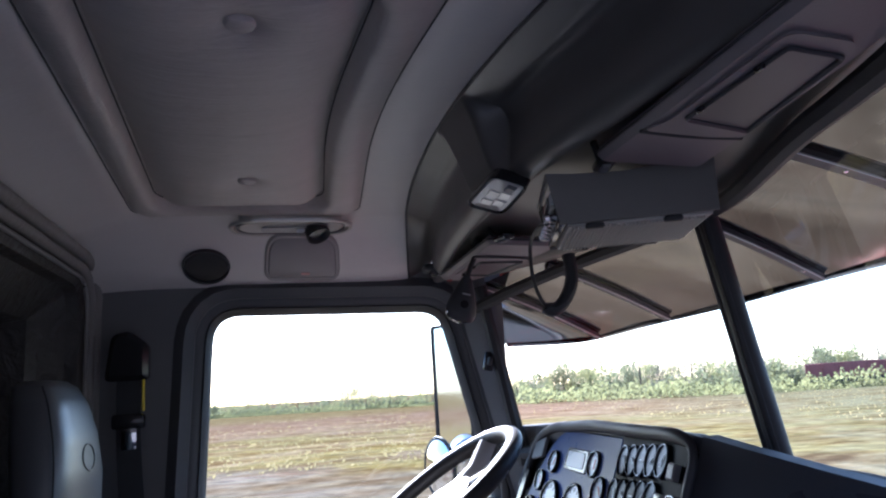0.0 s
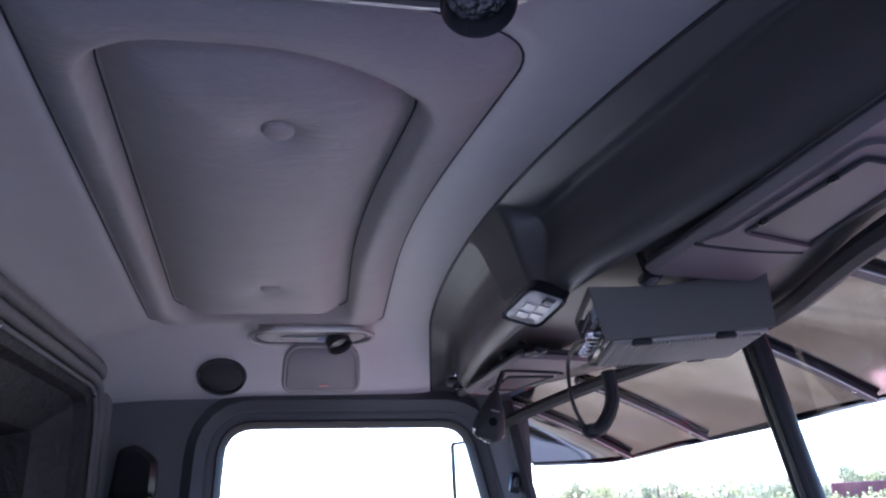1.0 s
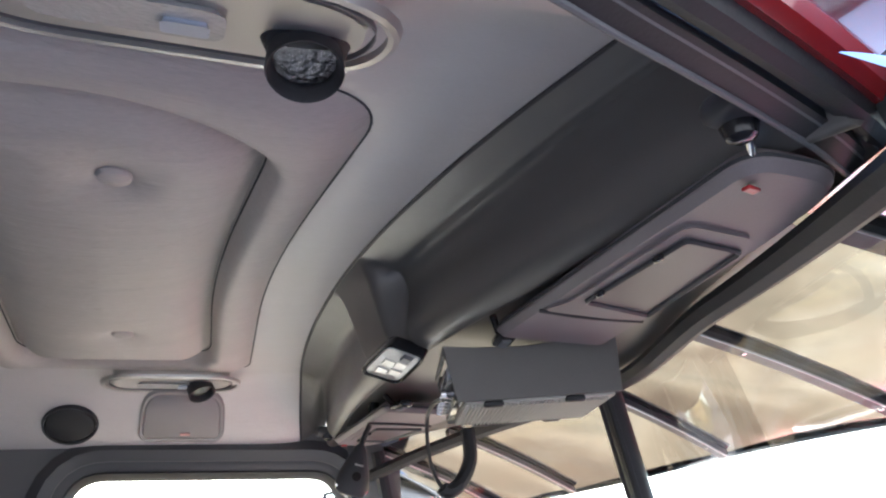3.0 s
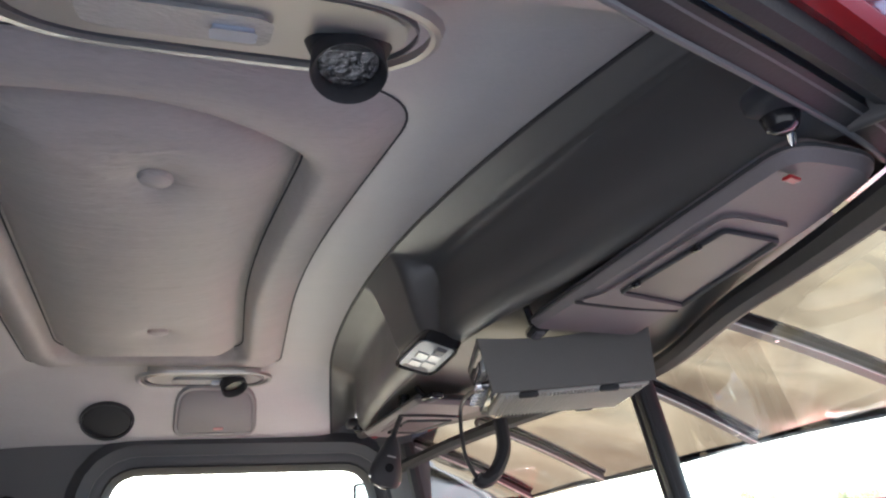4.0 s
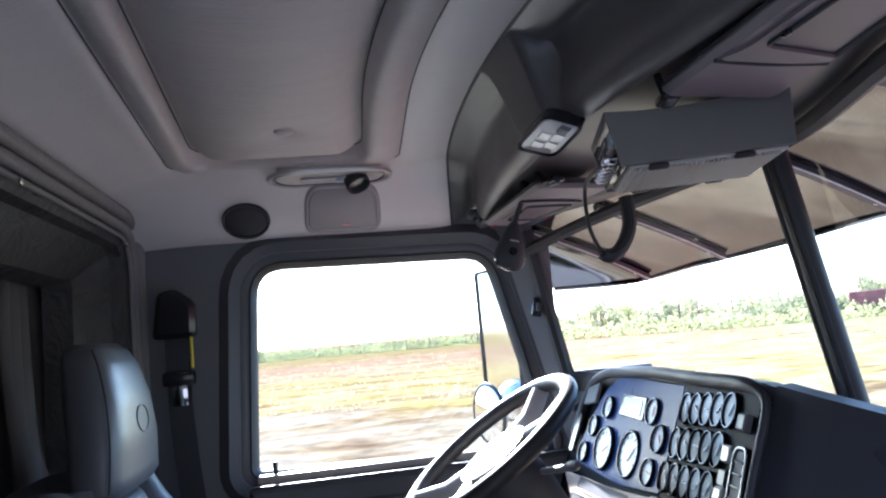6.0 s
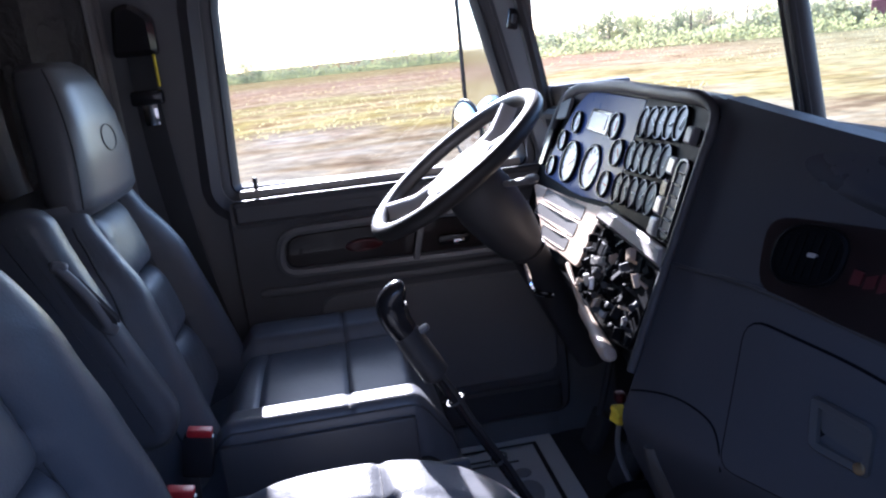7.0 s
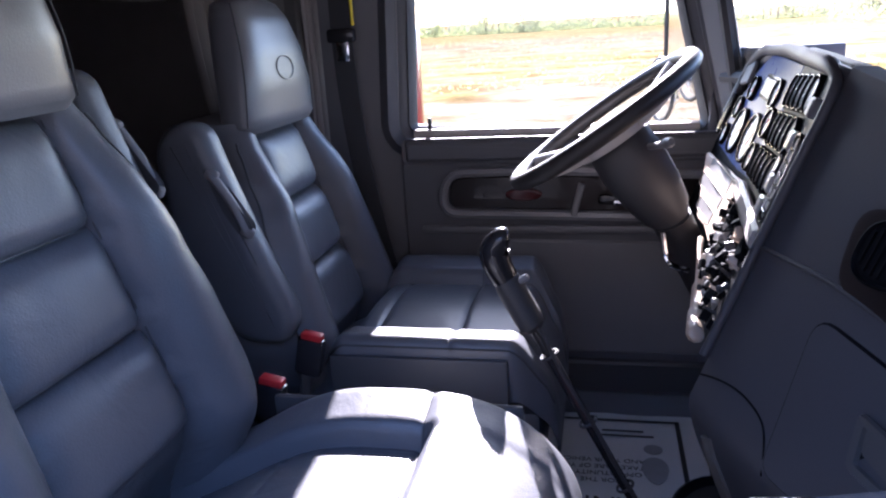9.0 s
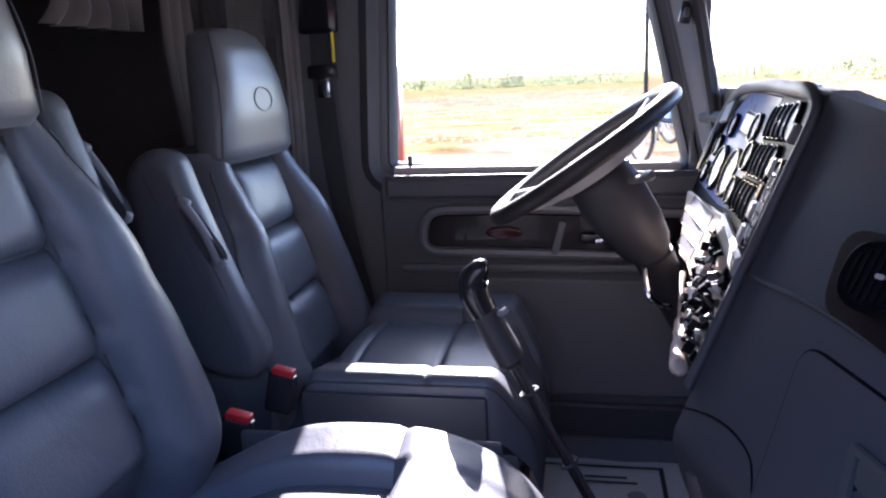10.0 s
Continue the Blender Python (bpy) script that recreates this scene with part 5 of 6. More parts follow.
def build_shifter():
    sh = thing("gear_lever", "black range shift lever with a chrome topped knob", "gear lever")
    base, top = Vector((0.666, 1.0, FLOOR + 0.02)), Vector((0.324, 1.0, 0.80))
    path = curve([base, base.lerp(top, 0.45), base.lerp(top, 0.9)], 6)
    part("lever_rod", tube(path, 0.010, 12), BLACKGLOSS, sh)
    part("air_line", tube([p + Vector((0.010, -0.014, 0.004 * math.sin(k * 2))) for k, p in enumerate(path)], 0.004, 8), RUBBER, sh)
    for f in (0.35, 0.55, 0.75):
        p = base.lerp(top, f)
        part("tie", move(torus(0.016, 0.003, 16, 6), Matrix.Translation(p) @ (top - base).to_track_quat("Z", "Y").to_matrix().to_4x4()), RUBBER, sh)
    d = (top - base).normalized()
    g0 = base.lerp(top, 0.825)
    part("grip", tube([g0, g0 + d * 0.01, g0 + d * 0.09, g0 + d * 0.121], [0.016, 0.026, 0.026, 0.021], 16), RUBBER, sh, "black rubber grip sleeve")
    h = g0 + d * 0.121
    part("knob", tube(curve([h - d * 0.03, h + d * 0.012, h + Vector((-0.012, 0, 0.040)), h + Vector((0.002, 0, 0.060)), h + Vector((0.016, 0, 0.062))], 4), [0.020, 0.022, 0.024, 0.025, 0.026, 0.027, 0.027, 0.027, 0.027, 0.026, 0.025, 0.024, 0.023, 0.022, 0.020, 0.016, 0.006], 16), BLACKGLOSS, sh, "worn black shift knob")
    part("range_button", rbox((0.030, 0.016, 0.012), tuple(h + Vector((0.035, -0.005, -0.012))), 0.005, 2, (0, -30, 0)), TRIMGREY, sh, "pale range button")
    part("boot", lathe([(0.10, 0.0), (0.095, 0.02), (0.07, 0.03), (0.075, 0.05), (0.05, 0.06), (0.055, 0.08), (0.03, 0.10), (0.015, 0.11)], 24), RUBBER, sh, "ribbed rubber boot").location = (base.x, base.y, FLOOR)


build_shifter()


# ---- seats ----
def back_x(z):
    return -0.045 - 0.29 * (z - 0.58)


def signed_area(pts):
    return sum(a[0] * b[1] - b[0] * a[1] for a, b in zip(pts, pts[1:] + pts[:1]))


def build_seat(yc, s, label, dz, dc, reach=1.0, arm_back=0.0, arm_in=0.0, level=0.0):
    """A high-backed truck seat; s is 1 where the aisle lies towards greater y."""
    seat = thing("truck_seat", label, "seat", group="cab seats")
    up, low = Matrix.Translation((0, 0, dz)), Matrix.Translation((0, 0, dc))
    Y = lambda v: yc + s * v
    # backrest: a body with raised side bolsters and three padded panels let into it
    wide = ((0.44, 0.200), (0.50, 0.240), (0.56, 0.272), (0.64, 0.290), (0.74, 0.280), (0.84, 0.256), (0.93, 0.230), (1.0, 0.204), (1.05, 0.180))
    cut_z = (0.585, 0.733, 0.878, 1.026)

    def half(z):
        for (z0, h0), (z1, h1) in zip(wide, wide[1:]):
            if z <= z1:
                return h0 + (h1 - h0) * step((z - z0) / (z1 - z0))
        return wide[-1][1]

    def seam_v(z):
        return 0.136 - 0.05 * (z - 0.58)

    def relief(v, z):
        k = (abs(v) - seam_v(z)) / max(0.02, half(z) - seam_v(z))
        if k <= 0:
            return -0.024
        g = 1 - 0.75 * step((z - 0.88) / 0.16)
        return 0.052 * g * math.sin(math.pi * min(1.0, 0.06 + k * 0.94)) ** 0.8 - 0.012 * math.exp(-k / 0.06)

    rings = []
    for i in range(50):
        z = 0.44 + 0.615 * i / 49
        x0, hw = back_x(z) - 0.010, half(z)
        end = 0.085 * step((0.60 - z) / 0.16)
        front = []
        for k in range(71):
            u = 2 * k / 70 - 1
            e = max(0.0, (abs(u) - 0.80) / 0.20)
            front.append(Vector((x0 + relief(u * hw, z) - 0.075 * (1 - math.sqrt(max(0.0, 1 - e * e))) - end, Y(u * hw), z)))
        back = [Vector((x0 - 0.155 + 0.03 * abs(w) ** 4, Y(w * hw), z)) for w in (0.99, 0.9, 0.6, 0.3, 0, -0.3, -0.6, -0.9, -0.99)]
        rings.append(front + back)
    part("backrest", move(loft(rings), up), LEATHER, seat)
    # headrest block, leaning less than the back, a little towards the aisle
    hrows = ((1.030, 0.165, -0.164, 0.09), (1.045, 0.174, -0.154, 0.105), (1.12, 0.166, -0.152, 0.11), (1.19, 0.150, -0.160, 0.11), (1.25, 0.128, -0.176, 0.10), (1.280, 0.104, -0.192, 0.085), (1.292, 0.070, -0.207, 0.06))
    hy = lambda v: Y(v - 0.008)
    fine = []
    for (z0, h0, x0, d0), (z1, h1, x1, d1) in zip(hrows, hrows[1:]):
        fine += [(z0 + (z1 - z0) * t, h0 + (h1 - h0) * t, x0 + (x1 - x0) * t, d0 + (d1 - d0) * t) for t in (0, 0.25, 0.5, 0.75)]
    fine.append(hrows[-1])
    hr = [[Vector((xf - dp / 2 + (abs(math.cos(a)) ** 0.45) * math.copysign(1, math.cos(a)) * dp / 2, hy((abs(math.sin(a)) ** 0.55) * math.copysign(1, math.sin(a)) * hw * (1 - 0.30 * max(0.0, -math.cos(a)))), z)) for a in (2 * math.pi * k / 48 for k in range(48))] for z, hw, xf, dp in fine]
    head = part("headrest", move(loft(hr), up), HEADREST, seat, "pale grey leather headrest")
    for b in (-1, 1):
        edge = [Vector((xf - 0.018, hy(b * hw * 0.985), z)) for z, hw, xf, _ in hrows[1:-1]]
        part("headrest_piping", move(tube(curve(edge, 5), 0.0016, 6), up), THREAD, head)
    def front(z):
        for (z0, h0, x0, _), (z1, h1, x1, _) in zip(hrows, hrows[1:]):
            if z <= z1:
                t = max(0.0, (z - z0) / (z1 - z0))
                return h0 + (h1 - h0) * t, x0 + (x1 - x0) * t
        return hrows[-1][1], hrows[-1][2]
    logo = [Vector((front(1.150 + 0.024 * math.sin(a))[1] + 0.0008, hy(0.042 * math.cos(a)), 1.150 + 0.024 * math.sin(a))) for a in (2 * math.pi * k / 28 for k in range(29))]
    part("embossed_oval", move(tube(logo, 0.0014, 6), up), HEADREST, head, "pressed oval badge")
    # three padded panels
    for z0, z1 in zip(cut_z, cut_z[1:]):
        def pad(u, v, z0=z0, z1=z1):
            z = z0 + (z1 - z0) * u
            k = 2 * v - 1
            w = k * (seam_v(z) + 0.002)
            e = (1 - abs(k) ** 7) * (1 - abs(2 * u - 1) ** 4.5)
            gather = 0.0022 * math.sin(z * 260 + 5 * noise.noise((z * 30, k, yc))) * math.exp(-(1 - abs(k)) / 0.10)
            soft = 0.002 * noise.noise((w * 14, z * 14, yc * 9))
            return Vector((back_x(z) - 0.036 + 0.034 * e ** 0.65 + (gather + soft) * min(1.0, 3 * e), Y(w), z))
        part("back_panel", move(sheet(pad, 28, 40, (-0.02, 0, 0)), up), LEATHER, seat)
    for b in (-1, 1):
        line = [Vector((back_x(z) - 0.022, Y(b * (seam_v(z) + 0.001)), z)) for z in np.linspace(0.60, 1.02, 30)]
        part("seam_stitching", move(tube(line, 0.0016, 6), up), THREAD, seat)
        outer = [Vector((back_x(z) - 0.022 + relief(0.86 * half(z), z) * 0.6, Y(b * half(z) * 0.965), z)) for z in np.linspace(0.58, 1.02, 30)]
        part("piping", move(tube(outer, 0.0022, 6), up), THREAD, seat)
    # cushion
    crown = ((-0.14, 0.565, 0.200), (-0.10, 0.580, 0.215), (-0.04, 0.602, 0.238), (0.0, 0.621, 0.250), (0.05, 0.646, 0.260), (0.10, 0.664, 0.267), (0.15, 0.671, 0.268), (0.22, 0.673, 0.268), (0.29, 0.669, 0.268), (0.34, 0.659, 0.264), (0.385, 0.642, 0.254), (0.42, 0.622, 0.243), (0.45, 0.598, 0.229), (0.472, 0.570, 0.214), (0.488, 0.535, 0.198), (0.492, 0.505, 0.190))

    dense = np.linspace(-0.14, 0.492, 240)
    blur = lambda v: np.convolve(np.concatenate([np.linspace(2 * v[0] - v[9], v[0], 9, endpoint=False), v, v[-1] + (v[-1] - v[-2]) * np.arange(1, 10)]), np.ones(19) / 19, "valid")
    tops, halves = (blur(np.interp(dense, [p[0] for p in crown], [p[k] for p in crown])) for k in (1, 2))

    def crown_at(x):
        z, h = float(np.interp(x, dense, tops)), float(np.interp(x, dense, halves))
        w = level * step((x + 0.05) / 0.07) * step((0.455 - x) / 0.07)
        return z + (0.672 - z) * w, h + (0.268 - h) * w

    def cushion_top(x, a):
        """Height of the cushion at x, a from 0 in its middle to 1 at its edge: a raised edge round a dished seat."""
        zt, _ = crown_at(x)
        fade = 1 - 0.90 * (1 - level) * step((x - 0.252) / 0.032)
        dish = 0.030 * (1 - step((a - 0.61) / 0.08)) + 0.018 * min(1.0, max(0.0, (0.95 - a) / 0.33)) - 0.016 * max(0.0, 1 - (a / 0.62) ** 2)
        z = zt - fade * dish - 0.016 * max(0.0, (a - 0.90) / 0.10) ** 2.5
        if x < 0.26:
            z -= 0.006 * math.exp(-((a - 0.62) / 0.025) ** 2)
        for xs in (0.055, 0.258):
            z -= 0.0045 * math.exp(-((x - xs) / 0.007) ** 2) * (1.0 if xs > 0.1 or a < 0.62 else 0.0)
        return z + 0.0008 * noise.noise((x * 13, a * 4, yc * 9))

    xs_all = np.linspace(-0.14, 0.492, 112)
    cush = []
    for x in xs_all:
        zt, hw = crown_at(x)
        zb = zt - 0.155 + 0.06 * step((x - 0.30) / 0.19)
        top = [Vector((x * (reach if x > 0 else 1.0), Y(v * hw), cushion_top(x, abs(v)))) for v in np.linspace(-1, 1, 81)]
        edge = zt - 0.016
        skirt = lambda b: [Vector((x * (reach if x > 0 else 1.0), Y(b * hw * k), edge + (zb - edge) * f)) for k, f in ((1.012, 0.12), (1.016, 0.3), (1.010, 0.6), (0.98, 1.0))]
        cush.append(top + skirt(1) + skirt(-1)[::-1])
    part("cushion", move(loft(cush), low), LEATHER, seat)
    part("cushion_seam", move(tube([(reach * 0.258, Y(v * 0.268), cushion_top(0.258, abs(v)) + 0.0008) for v in np.linspace(-0.97, 0.97, 60)], 0.0010, 6), low), THREAD, seat)
    for b in (-1, 1):
        part("cushion_seam", move(tube([(x * (reach if x > 0 else 1.0), Y(b * 0.62 * crown_at(x)[1]), cushion_top(x, 0.62) + 0.0008) for x in np.linspace(-0.08, 0.258, 30)], 0.0010, 6), low), THREAD, seat)
        part("cushion_piping", move(tube([(x * (reach if x > 0 else 1.0), Y(b * 1.004 * crown_at(x)[1]), crown_at(x)[0] - 0.018) for x in np.linspace(-0.10, 0.48, 40)], 0.0022, 6), low), THREAD, seat)
    # added dark panel: the deep shade on the cushion's side, as colour
    part("side_shade_panel", rbox((0.40 * reach, 0.014, 0.125), (0.19 * reach, Y(0.276), 0.575 + dc), 0.006, 2), DARK, seat, "added dark panel for the shade on the seat's side")
    part("seat_base", rbox((0.46, 0.44, 0.16), (0.16, yc, 0.42 + dc), 0.02), DARK, seat, "dark suspension skirt")
    part("pedestal", rbox((0.38, 0.34, 0.30), (0.14, yc, 0.265), 0.02), DARK, seat)
    # folded armrest on the aisle side
    ya = 0.285 - arm_in
    up = up @ Matrix.Translation((-arm_back, 0, 0))
    ao = rounded([(-0.290, 0.93), (-0.225, 0.705), (-0.155, 0.655), (-0.075, 0.655), (-0.052, 0.710), (-0.118, 0.87), (-0.165, 1.0), (-0.185, 1.070), (-0.245, 1.080), (-0.288, 1.040)], [0.10, 0.10, 0.04, 0.04, 0.05, 0.2, 0.08, 0.05, 0.05, 0.05], 5)
    arm = part("armrest", move(pillow(ao[::-1] if signed_area(ao) < 0 else ao, lambda p, q, w: Vector((p, Y(ya - 0.036 + w), q)), 0.072, 0.030), up), LEATHER, seat, "padded armrest folded up")
    groove = [Vector((-0.225 + 0.0, Y(ya + 0.024), 1.060)), Vector((-0.185, Y(ya + 0.030), 0.985)), Vector((-0.118, Y(ya + 0.031), 0.83)), Vector((-0.080, Y(ya + 0.028), 0.70))]
    part("armrest_seam", move(tube(curve(groove, 6), 0.0022, 6), up), THREAD, arm)
    h0, h1 = Vector((-0.176, Y(ya + 0.033), 0.985)), Vector((-0.122, Y(ya + 0.033), 0.880))
    part("handle_recess", move(pillow(rounded([(-0.197, 0.982), (-0.180, 0.993), (-0.113, 0.887), (-0.130, 0.876)], 0.008), lambda p, q, w: Vector((p, Y(ya + 0.020 + w), q)), 0.0155, 0.006, 3), up), DARK, arm, "dark grip recess")
    part("armrest_handle", move(tube(curve([h0, h0.lerp(h1, 0.5) + Vector((0.006, 0, 0)), h1], 5), 0.0085, 10), up), WALL, arm)
    for h in (h0, h1):
        part("handle_cap", rbox((0.024, 0.018, 0.020), tuple(up @ (h + Vector((0, -s * 0.002, 0)))), 0.006, 3, (0, 27, 0)), WALL, arm)
    # buckle
    bz, by = 0.665, 0.305
    bk = part("belt_buckle", rbox((0.05, 0.028, 0.075), (-0.035, Y(by), bz - 0.03), 0.006, 2, (0, 12, 0)), BLACKGLOSS, seat, "black belt buckle")
    part("release_button", rbox((0.040, 0.022, 0.014), (-0.026, Y(by), bz + 0.010), 0.003, 2, (0, 12, 0)), REDBTN, bk, "red release button")
    part("buckle_stalk", tube([(-0.05, Y(by), bz - 0.06), (-0.06, Y(by - 0.01), 0.50)], 0.012, 8, 0.5), RUBBER, bk)
    return seat


build_seat(0.475, 1, "dark blue grey leather passenger seat with a high back", 0.11, 0.03, 1.0, 0.070, -0.012)
build_seat(1.265, -1, "dark blue grey leather driver's seat with a high back", 0.0, -0.012, 0.86, level=1.0)


# ---- ceiling fittings ----
def build_dome(x0, x1, y, h, lift, flat, s, label):
    d = thing("dome_lamp", label, "lamp", group="roof lamps")
    # the lamp's flat base lies along the slope of the roof
    za, zb = ceiling_z(0.25, y - h * 0.8), ceiling_z(0.25, y + h * 0.8)
    slope = flat * (zb - za) / (1.6 * h)
    up = Vector((0, slope, -1)).normalized()
    def to3(p, q, w):
        return Vector((p, y + q, (za + zb) / 2 + slope * q)) + up * (w + lift)
    o = rounded([(x0, -h), (x1, -h), (x1, h), (x0, h)][::-1], 0.048, 8)
    part("lamp_bezel", rim(o, to3, [(0.007, -0.03), (0.006, 0.0), (0.0, 0.006), (-0.006, 0.008), (-0.010, 0.004), (-0.020, 0.004), (-0.020, -0.03)]), SILVER, d, "silver lamp bezel")
    part("lamp_body", slab(grow(o, -0.013), to3, 0.012, 0.005), SILVER, d, "silvery lamp body")
    part("lamp_groove", rim(grow(o, -0.026), to3, [(0, 0.008), (0.0, 0.0126), (0.0012, 0.0126), (0.0012, 0.008)]), TRIMGREY, d)
    part("lamp_ridge", rim(grow(o, -0.034), to3, [(0, 0.008), (0.0, 0.0145), (-0.004, 0.016), (-0.008, 0.0145), (-0.010, 0.008)]), SILVER, d, "silver ridge round the lamp")
    xs = x0 + 0.035
    lens = part("dome_lens", slab(rounded([(xs, -0.55 * h), (xs + 0.115, -0.55 * h), (xs + 0.115, 0.55 * h), (xs, 0.55 * h)][::-1], 0.012), to3, 0.017, 0.005), LENS, d, "frosted dome lens")
    part("lens_switch", slab(rounded([(xs + 0.080, -0.010), (xs + 0.108, -0.010), (xs + 0.108, 0.012), (xs + 0.080, 0.012)][::-1], 0.003), to3, 0.021, 0.002), GAUGE, lens)
    hx = x1 - (0.048 if s > 0 else 0.019)
    stem = to3(hx, 0.012, 0.008)
    aim = Vector((-0.03, -0.28, -0.95)).normalized() if s < 0 else Vector((0.30, -0.40, -0.86)).normalized()
    part("spot_joint", lathe([(0.030, 0.010), (0.034, 0.0), (0.030, -0.010), (0.016, -0.016)], 28), RUBBER, d).location = stem
    spot = stem + Vector((0, 0.010 * -s, 0.004))
    m = Matrix.Translation(spot) @ aim.to_track_quat("Z", "Y").to_matrix().to_4x4()
    head = part("spot_housing", move(lathe([(0.010, -0.012), (0.022, -0.008), (0.0265, 0.008), (0.0285, 0.036), (0.0275, 0.038), (0.0255, 0.036), (0.024, 0.026), (0.018, 0.018)], 32), m), RUBBER, d, "black swivel spot")
    part("spot_reflector", move(lathe([(0.0235, 0.024), (0.018, 0.017), (0.010, 0.012), (0.001, 0.010)], 24), m), DIMCHROME, head)
    part("bulb", move(lathe([(0.004, 0.010), (0.006, 0.016), (0.004, 0.022)], 10), m), LENS, head)
    for k in range(6):
        a = k * math.pi / 3
        part("lens_facet", move(rbox((0.010, 0.0035, 0.003), (0.013 * math.cos(a), 0.013 * math.sin(a), 0.0185), 0.001, 1, (0, 25, math.degrees(a))), m), CHROME, head)
    g = part("spot_glass", move(lathe([(0.0240, 0.0245), (0.0240, 0.0260), (0.001, 0.0285)], 24), m), CLEAR, head)
    g.visible_shadow = False


build_dome(0.126, 0.328, 1.500, 0.030, 0.014, 0.12, 1, "silver edged dome lamp with a black reading spot")
build_dome(0.092, 0.323, 0.215, 0.050, 0.012, 0.8, -1, "silver edged dome lamp with a black reading spot")


def build_roof_side():
    def to3(p, q, w):
        z = q
        lo, hi = 1.50, W
        for _ in range(24):
            mid = (lo + hi) / 2
            lo, hi = (mid, hi) if ceiling_z(p, mid) > z else (lo, mid)
        return Vector((p, lo - 0.7 * w, z - 0.7 * w))
    sp = thing("roof_speaker", "round black speaker grille above the driver's door", "speaker")
    part("grille", slab([(0.020 + 0.052 * math.cos(a), 1.571 + 0.030 * math.sin(a)) for a in (2 * math.pi * k / 32 for k in range(32))], to3, 0.006, 0.003), RUBBER, sp)
    part("grille_ring", rim([(0.020 + 0.053 * math.cos(a), 1.571 + 0.031 * math.sin(a)) for a in (2 * math.pi * k / 32 for k in range(32))], to3, [(0, 0.0), (0.0, 0.008), (0.003, 0.009), (0.005, 0.0)]), DARK, sp)
    cv = thing("roof_side_panel", "grey access panel above the driver's window", "panel")
    o = rounded([(0.168, 1.546), (0.344, 1.544), (0.336, 1.626), (0.174, 1.628)], [0.016, 0.016, 0.034, 0.034])
    part("cover", slab(o, to3, 0.008, 0.004), mat("cover_grey", (0.30, 0.285, 0.285), 0.5, vary=0.06, scale=14, bump=0.25, fine=500, dist=0.0008), cv)
    part("cover_rim", rim(o, to3, [(0.0, 0.0), (0.0, 0.006), (0.004, 0.007), (0.008, 0.003), (0.009, 0.0)]), mat("cover_rim_grey", (0.36, 0.34, 0.335), 0.5, vary=0.05, scale=14), cv)
    part("cover_label", slab([(0.252, 1.552), (0.274, 1.552), (0.274, 1.556), (0.252, 1.556)], to3, 0.010, 0.0005), mat("pink_label", (0.75, 0.42, 0.40), 0.5), cv, "small red and white label", smooth=False)


build_roof_side()


# ---- citizens band radio ----
CBCASE = mat("radio_case", (0.185, 0.175, 0.163), 0.5, vary=0.06, scale=40, bump=0.15, fine=500)
CBGREY = mat("radio_grey", (0.50, 0.49, 0.45), 0.5, vary=0.05, scale=40, bump=0.1, fine=500)


